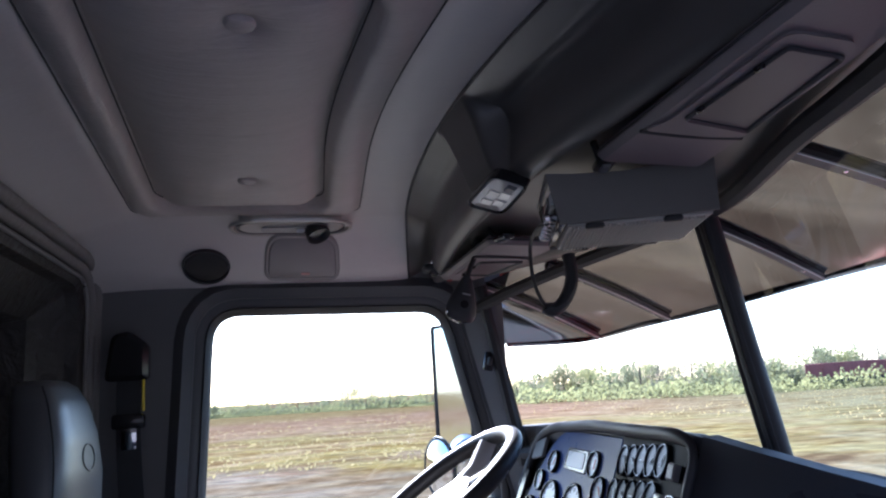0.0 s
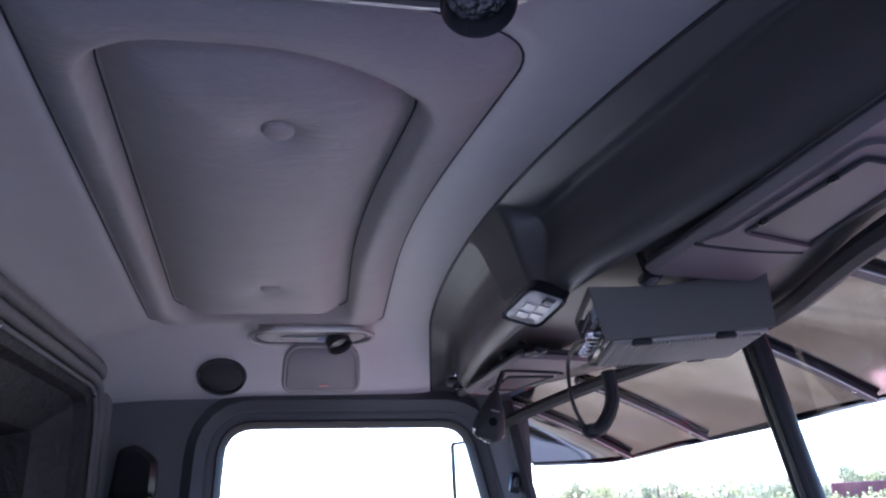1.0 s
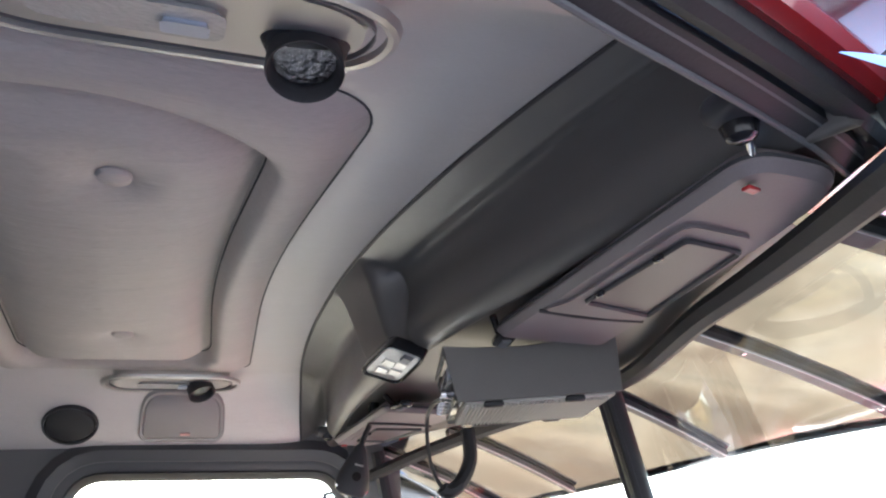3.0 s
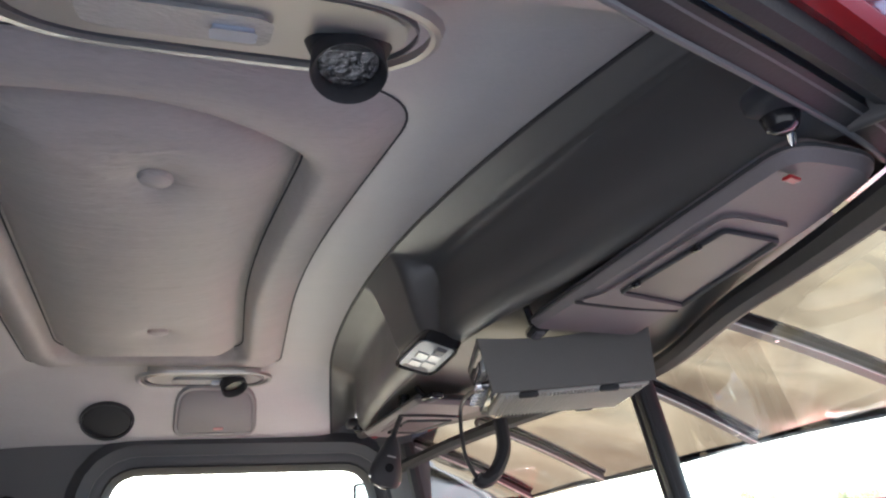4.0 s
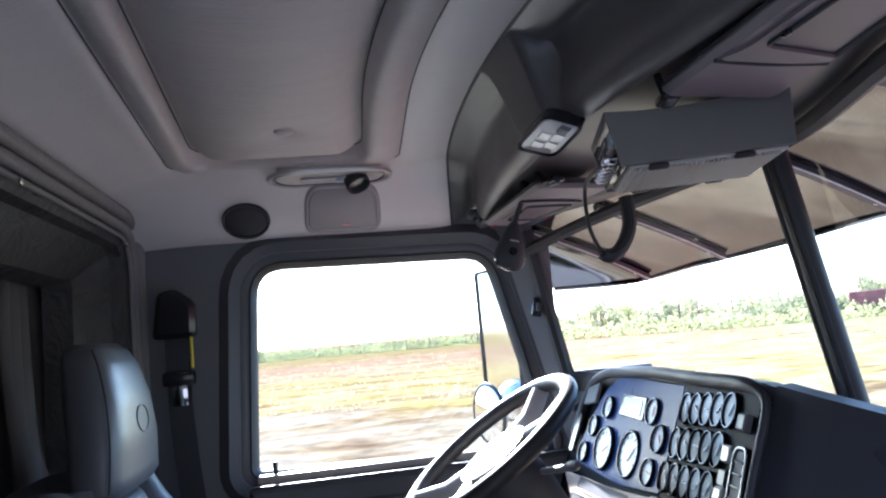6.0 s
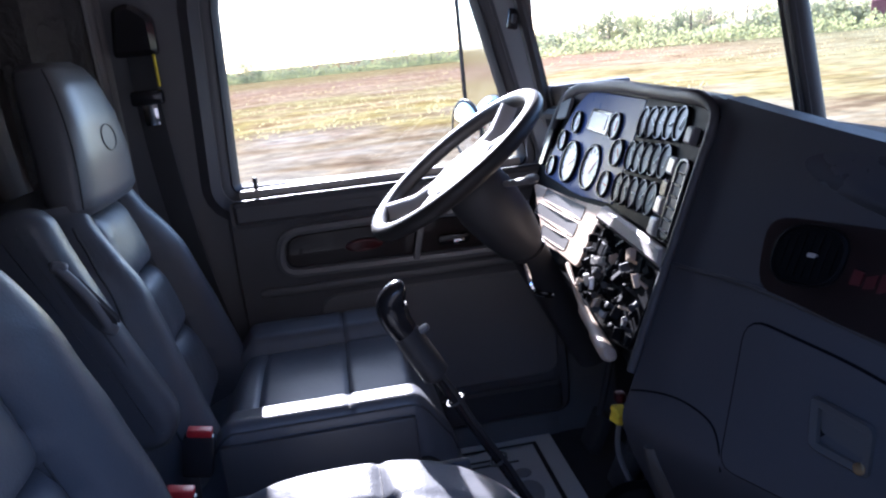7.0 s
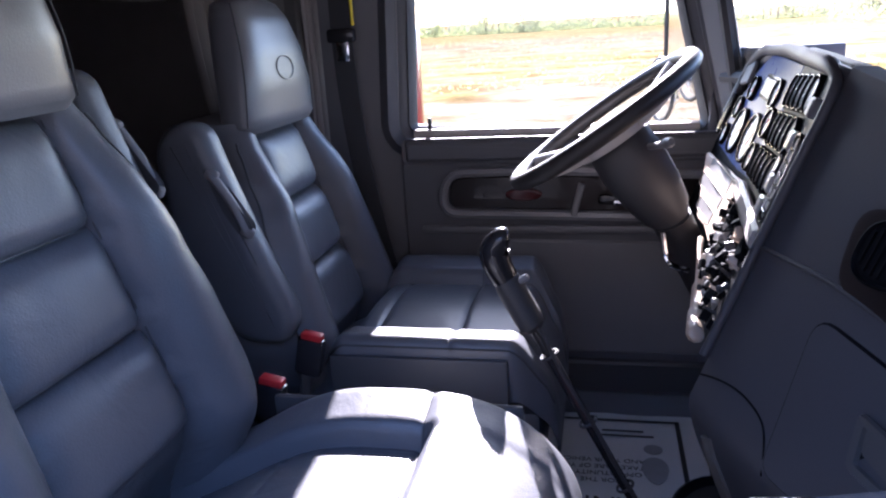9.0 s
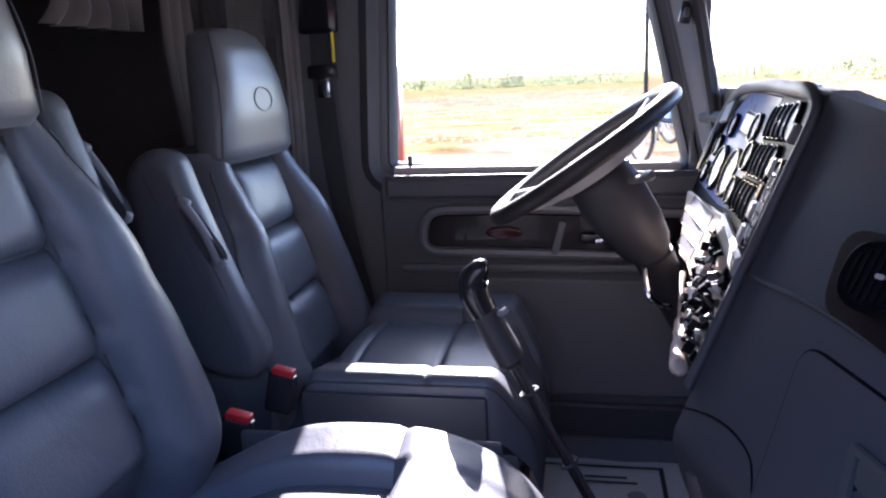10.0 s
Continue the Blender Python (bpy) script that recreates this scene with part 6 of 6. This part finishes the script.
def build_radio():
    rd = thing("cb_radio", "black two way radio in a side plate hanger under the header", "radio")
    # local axes: x from the front to the back, y across, turned towards the driver
    L, B, HT = 0.205, 0.178, 0.066
    M = pose(0.584, 0.682, 1.444, 0, -1.2, -16)
    box = lambda size, at, bevel=0.003, seg=2, rot=(0, 0, 0): move(rbox(size, at, bevel, seg, rot), M)
    part("case", box((L, B, HT), (L / 2, B / 2, HT / 2), 0.005), CBCASE, rd)
    part("bottom_plate", box((L - 0.006, B - 0.008, 0.004), (L / 2, B / 2, -0.001), 0.001, 1), CBGREY, rd, "grey ribbed bottom cover")
    for k in range(34):
        part("speaker_rib", box((0.0028, B - 0.022, 0.005), (0.012 + k * 0.0055, B / 2, -0.0045), 0.0008, 1), CBGREY, rd, smooth=False)
    for x in (0.040, 0.148):
        for y in (0.006, B - 0.008):
            part("foot", box((0.026, 0.010, 0.008), (x, y, -0.004), 0.002, 1), RUBBER, rd)
    part("front_bezel", box((0.014, B - 0.006, HT - 0.004), (-0.004, B / 2, HT / 2), 0.004), BLACKGLOSS, rd)
    bars = part("front_grille", box((0.006, B - 0.06, 0.020), (-0.012, B / 2 + 0.02, 0.046), 0.001, 1), DARK, rd)
    for k in range(8):
        part("grille_bar", box((0.003, 0.004, 0.020), (-0.016, 0.060 + k * 0.013, 0.046), 0.001, 1), CHROME, bars)
    for k in range(6):
        m = M @ Matrix.Translation((-0.010, 0.022 + k * 0.026, 0.016)) @ pose(0, 0, 0, 0, -90, 0)
        part("knob", move(lathe([(0.0065, 0), (0.0065, 0.009), (0.0072, 0.010), (0.006, 0.016), (0.001, 0.017)], 14), m), CHROME, rd, "chrome edged knob")
    part("meter", box((0.006, 0.040, 0.020), (-0.012, 0.032, 0.046), 0.002, 1), GAUGE, rd)
    for k in range(3):
        part("button", box((0.008, 0.010, 0.006), (-0.014, 0.020 + 0.014 * k, 0.030), 0.002, 1), SILVER, rd)
    for y in (-0.006, B + 0.002):
        # the plate's upper edge sags between its two fixings
        top = [(L + 0.008, 0.100), (L - 0.012, 0.084), (L * 0.72, 0.072), (L * 0.40, 0.068), (0.02, 0.070), (-0.022, 0.074)]
        o = [(-0.008, 0.000), (L + 0.004, 0.000)] + top
        part("side_plate", move(slab(o, lambda p, q, w, y=y: Vector((p, y + 0.004 - w, q)), 0.004, 0.001), M), CBCASE, rd, "dark side plate of the hanger")
    part("front_lip", box((0.004, B, 0.012), (-0.020, B / 2, 0.068), 0.001, 1), CBCASE, rd)
    mic = thing("microphone", "black hand microphone hanging from its cord", "microphone")
    m0 = Vector((0.590, 1.27, 1.462))
    dn, ac = Vector((-0.26, -0.05, -0.96)).normalized(), Vector((0.95, 0.10, -0.25)).normalized()
    fr = dn.cross(ac).normalized()
    fr = fr if fr.y < 0 else -fr
    rows = ((-0.008, 0.006, 0.007), (0.0, 0.012, 0.010), (0.025, 0.022, 0.015), (0.055, 0.032, 0.017), (0.075, 0.035, 0.017), (0.088, 0.030, 0.015), (0.093, 0.022, 0.010))
    body = loft([[m0 + dn * t + ac * (math.cos(a) * w) + fr * (math.sin(a) * d) for a in (2 * math.pi * k / 24 for k in range(24))] for t, w, d in rows])
    part("mic_case", body, DARK, mic)
    part("mic_edge", tube([m0 + dn * (0.096 - 0.018 * abs(k) ** 2.2) + ac * (0.032 * k) + fr * 0.004 for k in np.linspace(-1, 1, 13)], 0.0022, 6), CHROME, mic, "thin bright lower edge")
    part("mic_button", tube([m0 + dn * 0.058 + fr * 0.012, m0 + dn * 0.058 + fr * 0.020], [0.010, 0.008], 16), BLACKGLOSS, mic)
    part("mic_slot", rbox((0.018, 0.002, 0.003), tuple(m0 + dn * 0.036 + fr * 0.017), 0.0005, 1, (0, 15, 0)), SILVER, mic)
    part("mic_strain_relief", tube(curve([m0, m0 - dn * 0.03 + ac * 0.004, m0 - dn * 0.07 + ac * 0.012], 4), 0.0055, 10), RUBBER, mic)
    part("mic_hanger", rbox((0.02, 0.03, 0.03), (0.620, 1.275, 1.540), 0.006), BLACKGLOSS, mic)
    cd = thing("coiled_cord", "black coiled microphone cord hanging in a loop", "cord")
    loop_ = curve([(0.572, 0.72, 1.455), (0.585, 0.80, 1.464), (0.604, 0.89, 1.455), (0.609, 0.90, 1.395), (0.630, 0.90, 1.352), (0.655, 0.90, 1.360), (0.675, 0.90, 1.396), (0.674, 0.90, 1.440)], 14)
    thin = loop_[:56]
    part("straight_lead", tube(thin, 0.0032, 8), RUBBER, cd)
    coil = []
    src = loop_[54:]
    n = len(src)
    for k in range(n * 9):
        f = k / 9
        i = min(int(f), n - 2)
        p = src[i].lerp(src[i + 1], f - i)
        t = (src[i + 1] - src[i]).normalized()
        u = t.orthogonal().normalized()
        w = t.cross(u)
        a = 2 * math.pi * k / 9 * 1.0
        coil.append(p + (u * math.cos(a) + w * math.sin(a)) * 0.0085)
    part("coil", tube(coil, 0.0034, 6), RUBBER, cd)


build_radio()


# ---- behind the seats ----
def build_rear():
    tagged(part("wall_rear", rbox((0.05, 1.9, 2.0), (-1.45, C, 0.8), 0.01), CURTAIN), "dark rear wall of the sleeper", "wall", kind="structure")
    for y, nm in ((W + 0.05, "wall_sleeper_left"), (-0.08, "wall_sleeper_right")):
        tagged(part(nm, rbox((1.2, 0.05, 2.0), (-0.90, y, 0.8), 0.01), CURTAIN), "dark vinyl side wall of the sleeper", "wall", kind="structure")
    tagged(part("ceiling_sleeper", rbox((1.25, 2.0, 0.04), (-0.88, C, 1.78), 0.01), CURTAIN), "dark sleeper ceiling", "ceiling", kind="structure")
    # padded arch round the sleeper opening
    arch = rounded([(0.10, 0.12), (W - 0.075, 0.12), (W - 0.075, 1.545), (0.10, 1.545)], 0.09, 8)
    tagged(part("sleeper_arch", loft([[Vector((x, p[0], p[1])) for p in grow(arch, d)] for d, x in ((0.10, -0.275), (0.0, -0.262), (-0.018, -0.272), (-0.022, -0.30), (-0.10, -0.36), (-0.11, -0.42), (0.10, -0.42))], loop=True, caps=False), BROWN), "puffy dark vinyl trim round the sleeper opening", "trim", kind="structure")
    tagged(part("arch_piping", tube([Vector((-0.258, p[0], p[1])) for p in arch] + [Vector((-0.258, arch[0][0], arch[0][1]))], 0.005, 8), mat("arch_piping_grey", (0.26, 0.245, 0.235), 0.5, vary=0.1, scale=40)), "grey piping round the sleeper opening", "trim", kind="structure")
    BAND = mat("padded_band", (0.24, 0.22, 0.21), 0.5, vary=0.08, scale=16, bump=0.35, fine=300, dist=0.001, crease=(30, 0.5, 0.008))
    for d, r, x in ((0.020, 0.012, -0.254), (0.046, 0.014, -0.246)):
        line = grow(arch, d)
        path = [Vector((x, p[0] + 0.0012 * math.sin(k * 2.3), p[1] + 0.0012 * math.sin(k * 1.7))) for k, p in enumerate(line)]
        tagged(part("arch_band", tube(path + path[:1], r, 10), BAND), "puffy grey brown padded band round the sleeper opening", "trim", kind="structure")
    for y in (1.60, 0.99):
        s = thing("snap_stud", "small bright snap on the arch trim", "snap", (-0.252, y, 1.54 if y < 1.5 else 1.525), group="curtain snaps")
        part("stud", move(lathe([(0.006, 0), (0.006, 0.003), (0.003, 0.005)], 12), pose(0, 0, 0, 0, 90, 0)), CHROME, s)
    for y0, y1, z0 in ((1.44, 1.62, 0.55), (1.00, 1.30, 1.30)):
        def drape(u, v, y0=y0, y1=y1, z0=z0):
            y = y0 + (y1 - y0) * u
            z = z0 + (1.50 - z0) * v
            return Vector((-0.44 + 0.022 * math.sin(u * 28) * (0.5 + 0.5 * (1 - v)) + 0.02 * math.sin(v * 5), y + 0.02 * math.sin(v * 7 + u * 3), z))
        c = thing("sleeper_curtain", "grey brown sleeper curtain gathered in folds", "curtain", group="sleeper curtains")
        part("curtain_cloth", sheet(drape, 40, 24, (-0.004, 0, 0)), CURTAIN, c)
        part("curtain_rail", tube([(-0.44, y0 - 0.05, 1.505), (-0.44, y1 + 0.05, 1.505)], 0.008, 8), DARK, c)
    b = thing("sleeper_bunk", "dark bunk with a padded edge behind the seats", "bunk")
    part("bunk_base", rbox((0.75, 1.7, 0.40), (-1.02, C, 0.32), 0.02), BROWN, b)
    part("bunk_mattress", rbox((0.74, 1.7, 0.16), (-1.02, C, 0.60), 0.05, 3), CURTAIN, b)
    sh = thing("sleeper_shelf", "brown upper shelf across the sleeper", "shelf")
    part("shelf_board", rbox((0.30, 1.8, 0.05), (-1.25, C, 1.22), 0.012), mat("shelf_brown", (0.14, 0.10, 0.07), 0.5, vary=0.2, scale=12), sh)
    part("shelf_front", rbox((0.03, 1.8, 0.12), (-1.10, C, 1.25), 0.012), BROWN, sh)
    la = thing("locker_latch", "black latch plate on the sleeper wall", "latch", (-1.40, 1.05, 0.98))
    part("latch_plate", rbox((0.03, 0.09, 0.20), (0, 0, 0), 0.01), BLACKGLOSS, la)
    part("latch_lever", rbox((0.03, 0.025, 0.09), (0.025, 0, 0.01), 0.008), CHROME, la)


build_rear()


def build_belt():
    b = thing("seat_belt", "dark seat belt hanging on the cab side", "seat belt")
    x, y = -0.16, W - 0.045
    part("guide_cover", slab(rounded([(x - 0.055, 1.30), (x + 0.045, 1.30), (x + 0.045, 1.385), (x + 0.0, 1.42), (x - 0.04, 1.41)], 0.015), XZ(y), 0.05, 0.012), BLACKGLOSS, b, "black belt guide")
    part("webbing", sheet(lambda u, v: Vector((x - 0.028 + 0.055 * u + 0.10 * (1 - v) ** 2, y - 0.03 - 0.05 * (1 - v), 0.55 + 0.76 * v)), 4, 20, (0, 0.004, 0)), WEB, b)
    part("yellow_tag", rbox((0.006, 0.012, 0.075), (x + 0.034, y - 0.035, 1.265), 0.002, 1), YELLOW, b, "yellow belt label")
    part("latch_housing", rbox((0.075, 0.03, 0.035), (x + 0.003, y - 0.04, 1.205), 0.008), BLACKGLOSS, b)
    part("tongue", rbox((0.035, 0.006, 0.05), (x + 0.005, y - 0.045, 1.165), 0.003), CHROME, b, "metal belt tongue")


build_belt()


# ---- floor mat ----
def build_mat():
    pm = thing("paper_floor_mat", "printed white paper mat on the driver's floor", "paper mat", (0, 0, FLOOR))
    x0, x1, y0, y1 = 0.36, 0.765, 1.17, 1.70
    part("sheet", sheet(lambda u, v: Vector((x0 + (x1 - x0) * u, y0 + (y1 - y0) * v, 0.006 + 0.004 * noise.noise((u * 4, v * 4, 1)))), 16, 16, (0, 0, -0.002)), PAPER, pm)
    z = 0.0125
    for a, b in (((x0 + 0.03, y0 + 0.03), (x1 - 0.055, y0 + 0.042)), ((x0 + 0.03, y1 - 0.05), (x1 - 0.055, y1 - 0.04)), ((x0 + 0.03, y0 + 0.03), (x0 + 0.04, y1 - 0.04)), ((x1 - 0.065, y0 + 0.03), (x1 - 0.053, y1 - 0.04))):
        part("printed_border", rbox((b[0] - a[0], b[1] - a[1], 0.001), ((a[0] + b[0]) / 2, (a[1] + b[1]) / 2, z), 0, 1), INK, pm, smooth=False)
    def words(text, size, x, y):
        cu = bpy.data.curves.new("words", "FONT")
        cu.body, cu.size, cu.align_x, cu.extrude = text, size, "CENTER", 0.0003
        tmp = bpy.data.objects.new("words", cu)
        scene.collection.objects.link(tmp)
        me = bpy.data.meshes.new_from_object(tmp.evaluated_get(bpy.context.evaluated_depsgraph_get()))
        bpy.data.objects.remove(tmp)
        ob = new("printed_words", me)
        me.materials.append(INK)
        ob.parent = pm
        ob.matrix_basis = pose(x, y, z, 0, 0, 180)
    words("THANK", 0.075, 0.56, 1.30)
    for k, t in enumerate(("FOR THE", "OPPORTUNITY TO", "TAKE CARE OF YOU", "AND YOUR VEHICLE")):
        words(t, 0.024, 0.50, 1.375 + k * 0.029)
    for k, w in enumerate((0.16, 0.11)):
        part("printed_line", rbox((w, 0.008, 0.001), (0.56, 1.575 + 0.025 * k, z), 0, 1), INK, pm, smooth=False)
    foot = mat("grey_print", (0.30, 0.30, 0.30), 0.7, vary=0.1, scale=40)
    part("printed_sole", slab([(0.635 + 0.032 * math.cos(a) * (1 + 0.2 * math.sin(a)), 1.42 + 0.058 * math.sin(a)) for a in (2 * math.pi * k / 24 for k in range(24))], lambda p, q, w: Vector((p, q, z - 0.001 + w)), 0.0016, 0.0003), foot, pm)
    part("printed_heel", slab([(0.635 + 0.024 * math.cos(a), 1.515 + 0.022 * math.sin(a)) for a in (2 * math.pi * k / 24 for k in range(24))], lambda p, q, w: Vector((p, q, z - 0.001 + w)), 0.0016, 0.0003), foot, pm)


build_mat()


def build_under_dash():
    p = thing("firewall_panel", "dark firewall under the dash", "panel", kind="structure")
    part("firewall_sheet", rbox((0.04, 1.8, 0.95), (1.0, C, 0.58), 0.01), DARK, p)
    for y in (W - 0.01, 0.03):
        part("kick_panel", rbox((0.30, 0.04, 1.05), (0.91, y, 0.60), 0.008), WALL, p)
    for y in (1.20, 1.38):
        pd = thing("pedal", "black rubber foot pedal", "pedal", group="foot pedals")
        part("pad", rbox((0.03, 0.075, 0.10), (0.80, y, 0.30), 0.008, 2, (0, 25, 0)), RUBBER, pd)
        part("arm", tube([(0.81, y, 0.34), (0.86, y, 0.55), (0.92, y, 0.70)], 0.010, 8), DARK, pd)
    t = thing("yellow_tag", "yellow plastic tag hanging under the dash", "tag")
    part("tag_plate", rbox((0.026, 0.030, 0.012), (0.70, 0.955, 0.582), 0.003, 2, (25, 15, 15)), YELLOW, t)
    part("tag_fold", rbox((0.012, 0.028, 0.024), (0.696, 0.960, 0.570), 0.003, 2, (0, 20, 15)), YELLOW, t)
    part("red_cap", rbox((0.020, 0.022, 0.022), (0.70, 0.955, 0.612), 0.007, 2), DIMRED, t, "dull red cap")
    part("tag_wire", tube(curve([(0.70, 0.955, 0.575), (0.695, 0.96, 0.50), (0.72, 0.95, 0.42)], 5), 0.005, 8), WALL, t)


build_under_dash()


# ---- passenger door, its window wound down ----
def build_passenger_door():
    d = tagged(thing("door_2", "passenger door with its window wound down", "door", kind="structure"))
    part("door_shell", rbox((1.02, 0.07, 0.80), (0.35, -0.03, 0.50), 0.02, 3), REDPAINT, d, "red painted outer shell")
    part("door_card", rbox((0.94, 0.03, 0.72), (0.36, 0.025, 0.52), 0.012, 2), DOORPAD, d)
    pad = part("corner_pad", slab(rounded([(0.43, 0.03), (0.86, 0.03), (0.86, 0.165), (0.60, 0.135), (0.47, 0.112)], [0.02, 0.02, 0.02, 0.05, 0.03]), lambda p, q, w: Vector((p, q, 0.870 + w + 0.11 * (p - 0.5))), 0.10, 0.02), DASH, d, "padded dark corner with switches")
    sw = part("switch_plate", slab(rounded([(0.510, 0.030), (0.70, 0.034), (0.70, 0.120), (0.518, 0.104)], 0.012), lambda p, q, w: Vector((p, q, 0.966 + w + 0.11 * (p - 0.5))), 0.008, 0.003), DARK, d, "grey switch plate")
    for k, x in enumerate((0.575, 0.620)):
        part("door_switch", rbox((0.036, 0.036, 0.010), (x - 0.035, 0.086, 0.9755 + 0.11 * (x - 0.535)), 0.005, 3, (0, -6, 0)), BLACKGLOSS, sw)
        part("switch_mark", rbox((0.0060, 0.0050, 0.001), (x - 0.035, 0.090, 0.9810 + 0.11 * (x - 0.535)), 0.0, 1, (0, -6, 0)), GAUGE, sw, smooth=False)
        part("switch_mark", move(torus(0.0026, 0.0006, 16, 6), pose(x - 0.035, 0.0945, 0.9814 + 0.11 * (x - 0.535), 0, -6, 0)), GAUGE, sw)


build_passenger_door()


def build_door_frame():
    f = thing("door_opening", "passenger door opening with a rubber seal and stitched edge", "door frame", kind="structure")
    path = curve([(-0.22, 0.0, 0.60), (-0.20, 0.0, 1.2), (-0.16, 0.0, 1.50), (-0.04, 0.0, 1.545), (0.30, near_y(0.3), 1.54), (0.47, near_y(0.47), 1.535), (0.65, near_y(0.65), 1.53), (0.80, near_y(0.8), 1.51), (0.90, 0.125, 1.44), (0.93, 0.10, 1.20), (0.95, 0.08, 0.9)], 8)
    part("stitched_edge", tube(path, 0.0026, 8), TRIMGREY, f, "pale stitched vinyl edge")
    part("edge_bead", tube([p + Vector((0.003, -0.016, 0.004)) for p in path], 0.0022, 8), TRIMGREY, f, "grey edge bead")
    part("edge_strip", loft([[p, p + Vector((0.004, -0.022, 0.003)), p + Vector((0.006, -0.022, 0.03)), p + Vector((0, 0, 0.03))] for p in path]), RUBBER, f)
    part("door_seal", tube([p + Vector((0.006, -0.036, 0.012)) for p in path], 0.012, 8), RUBBER, f, "black rubber door seal")
    part("outer_flange", tube([p + Vector((0.008, -0.056, 0.020)) for p in path], 0.013, 8), REDPAINT, f, "red painted flange")
    part("rear_post", rbox((0.14, 0.07, 1.5), (-0.28, -0.02, 0.80), 0.02), WALL, f)
    part("front_post", rbox((0.10, 0.08, 0.95), (0.93, 0.04, 0.55), 0.02), WALL, f)


build_door_frame()


def build_fairing():
    """The red cab side behind the driver's window."""
    f = thing("side_fairing", "red painted fairing outside the driver's window", "fairing")
    part("fairing_skin", rbox((0.9, 0.08, 1.9), (-0.462, 1.90, 0.28), 0.03, 4), REDPAINT, f)
    part("fairing_edge", tube([(-0.03, 1.945, -0.6), (-0.03, 1.945, 1.15), (-0.06, 1.945, 1.20)], 0.010, 8), RUBBER, f)


build_fairing()


# ---- mirrors outside ----
def build_mirrors():
    m = thing("side_mirror", "tall chrome side mirror outside the driver's window", "mirror", (0.725, 2.06, 1.235))
    part("mirror_shell", rbox((0.06, 0.19, 0.42), (0.035, 0, 0), 0.02, 3), CHROME, m)
    part("mirror_rim", rim(rounded([(-0.095, -0.21), (0.095, -0.21), (0.095, 0.21), (-0.095, 0.21)], 0.02), lambda p, q, w: Vector((0.005 - w, p, q)), [(-0.012, 0.0), (-0.012, 0.008), (-0.004, 0.012), (0.002, 0.006), (0.002, 0)]), RUBBER, m)
    part("mirror_glass", slab(rounded([(-0.085, -0.20), (0.085, -0.20), (0.085, 0.20), (-0.085, 0.20)], 0.015), lambda p, q, w: Vector((0.004 - w, p, q)), 0.004, 0.001), MIRROR, m)
    part("mirror_arm", tube(curve([(0.05, 0, 0.20), (0.06, -0.10, 0.27), (0.0, -0.33, 0.25)], 5), 0.012, 8), CHROME, m)
    part("mirror_arm", tube(curve([(0.05, 0, -0.20), (0.06, -0.10, -0.32), (0.0, -0.33, -0.34)], 5), 0.012, 8), CHROME, m)
    m.rotation_euler = (0, 0, radians(25))
    r = thing("convex_mirror", "round convex mirror under the side mirror", "mirror", (0.668, 2.05, 1.0))
    part("mirror_shell", move(lathe([(0.008, 0.04), (0.06, 0.032), (0.090, 0.008), (0.092, 0.0), (0.088, -0.004), (0.085, 0.002)], 32), pose(0, 0, 0, 0, 90, 0)), CHROME, r)
    part("convex_glass", move(lathe([(0.084, -0.004), (0.06, -0.014), (0.03, -0.019), (0.001, -0.021)], 28), pose(0, 0, 0, 0, 90, 0)), MIRROR, r)
    part("stem", tube([(0.05, 0, 0), (0.08, -0.02, 0.06)], 0.008, 8), CHROME, r)
    part("mirror_bead", move(torus(0.089, 0.006, 36, 8), pose(0, 0, 0, 0, 90, 0)), RUBBER, r)
    r.rotation_euler = (0, 0, radians(18))
    copy_thing(r, pose(0.752, 2.07, 1.055, 0, 0, 18))


build_mirrors()
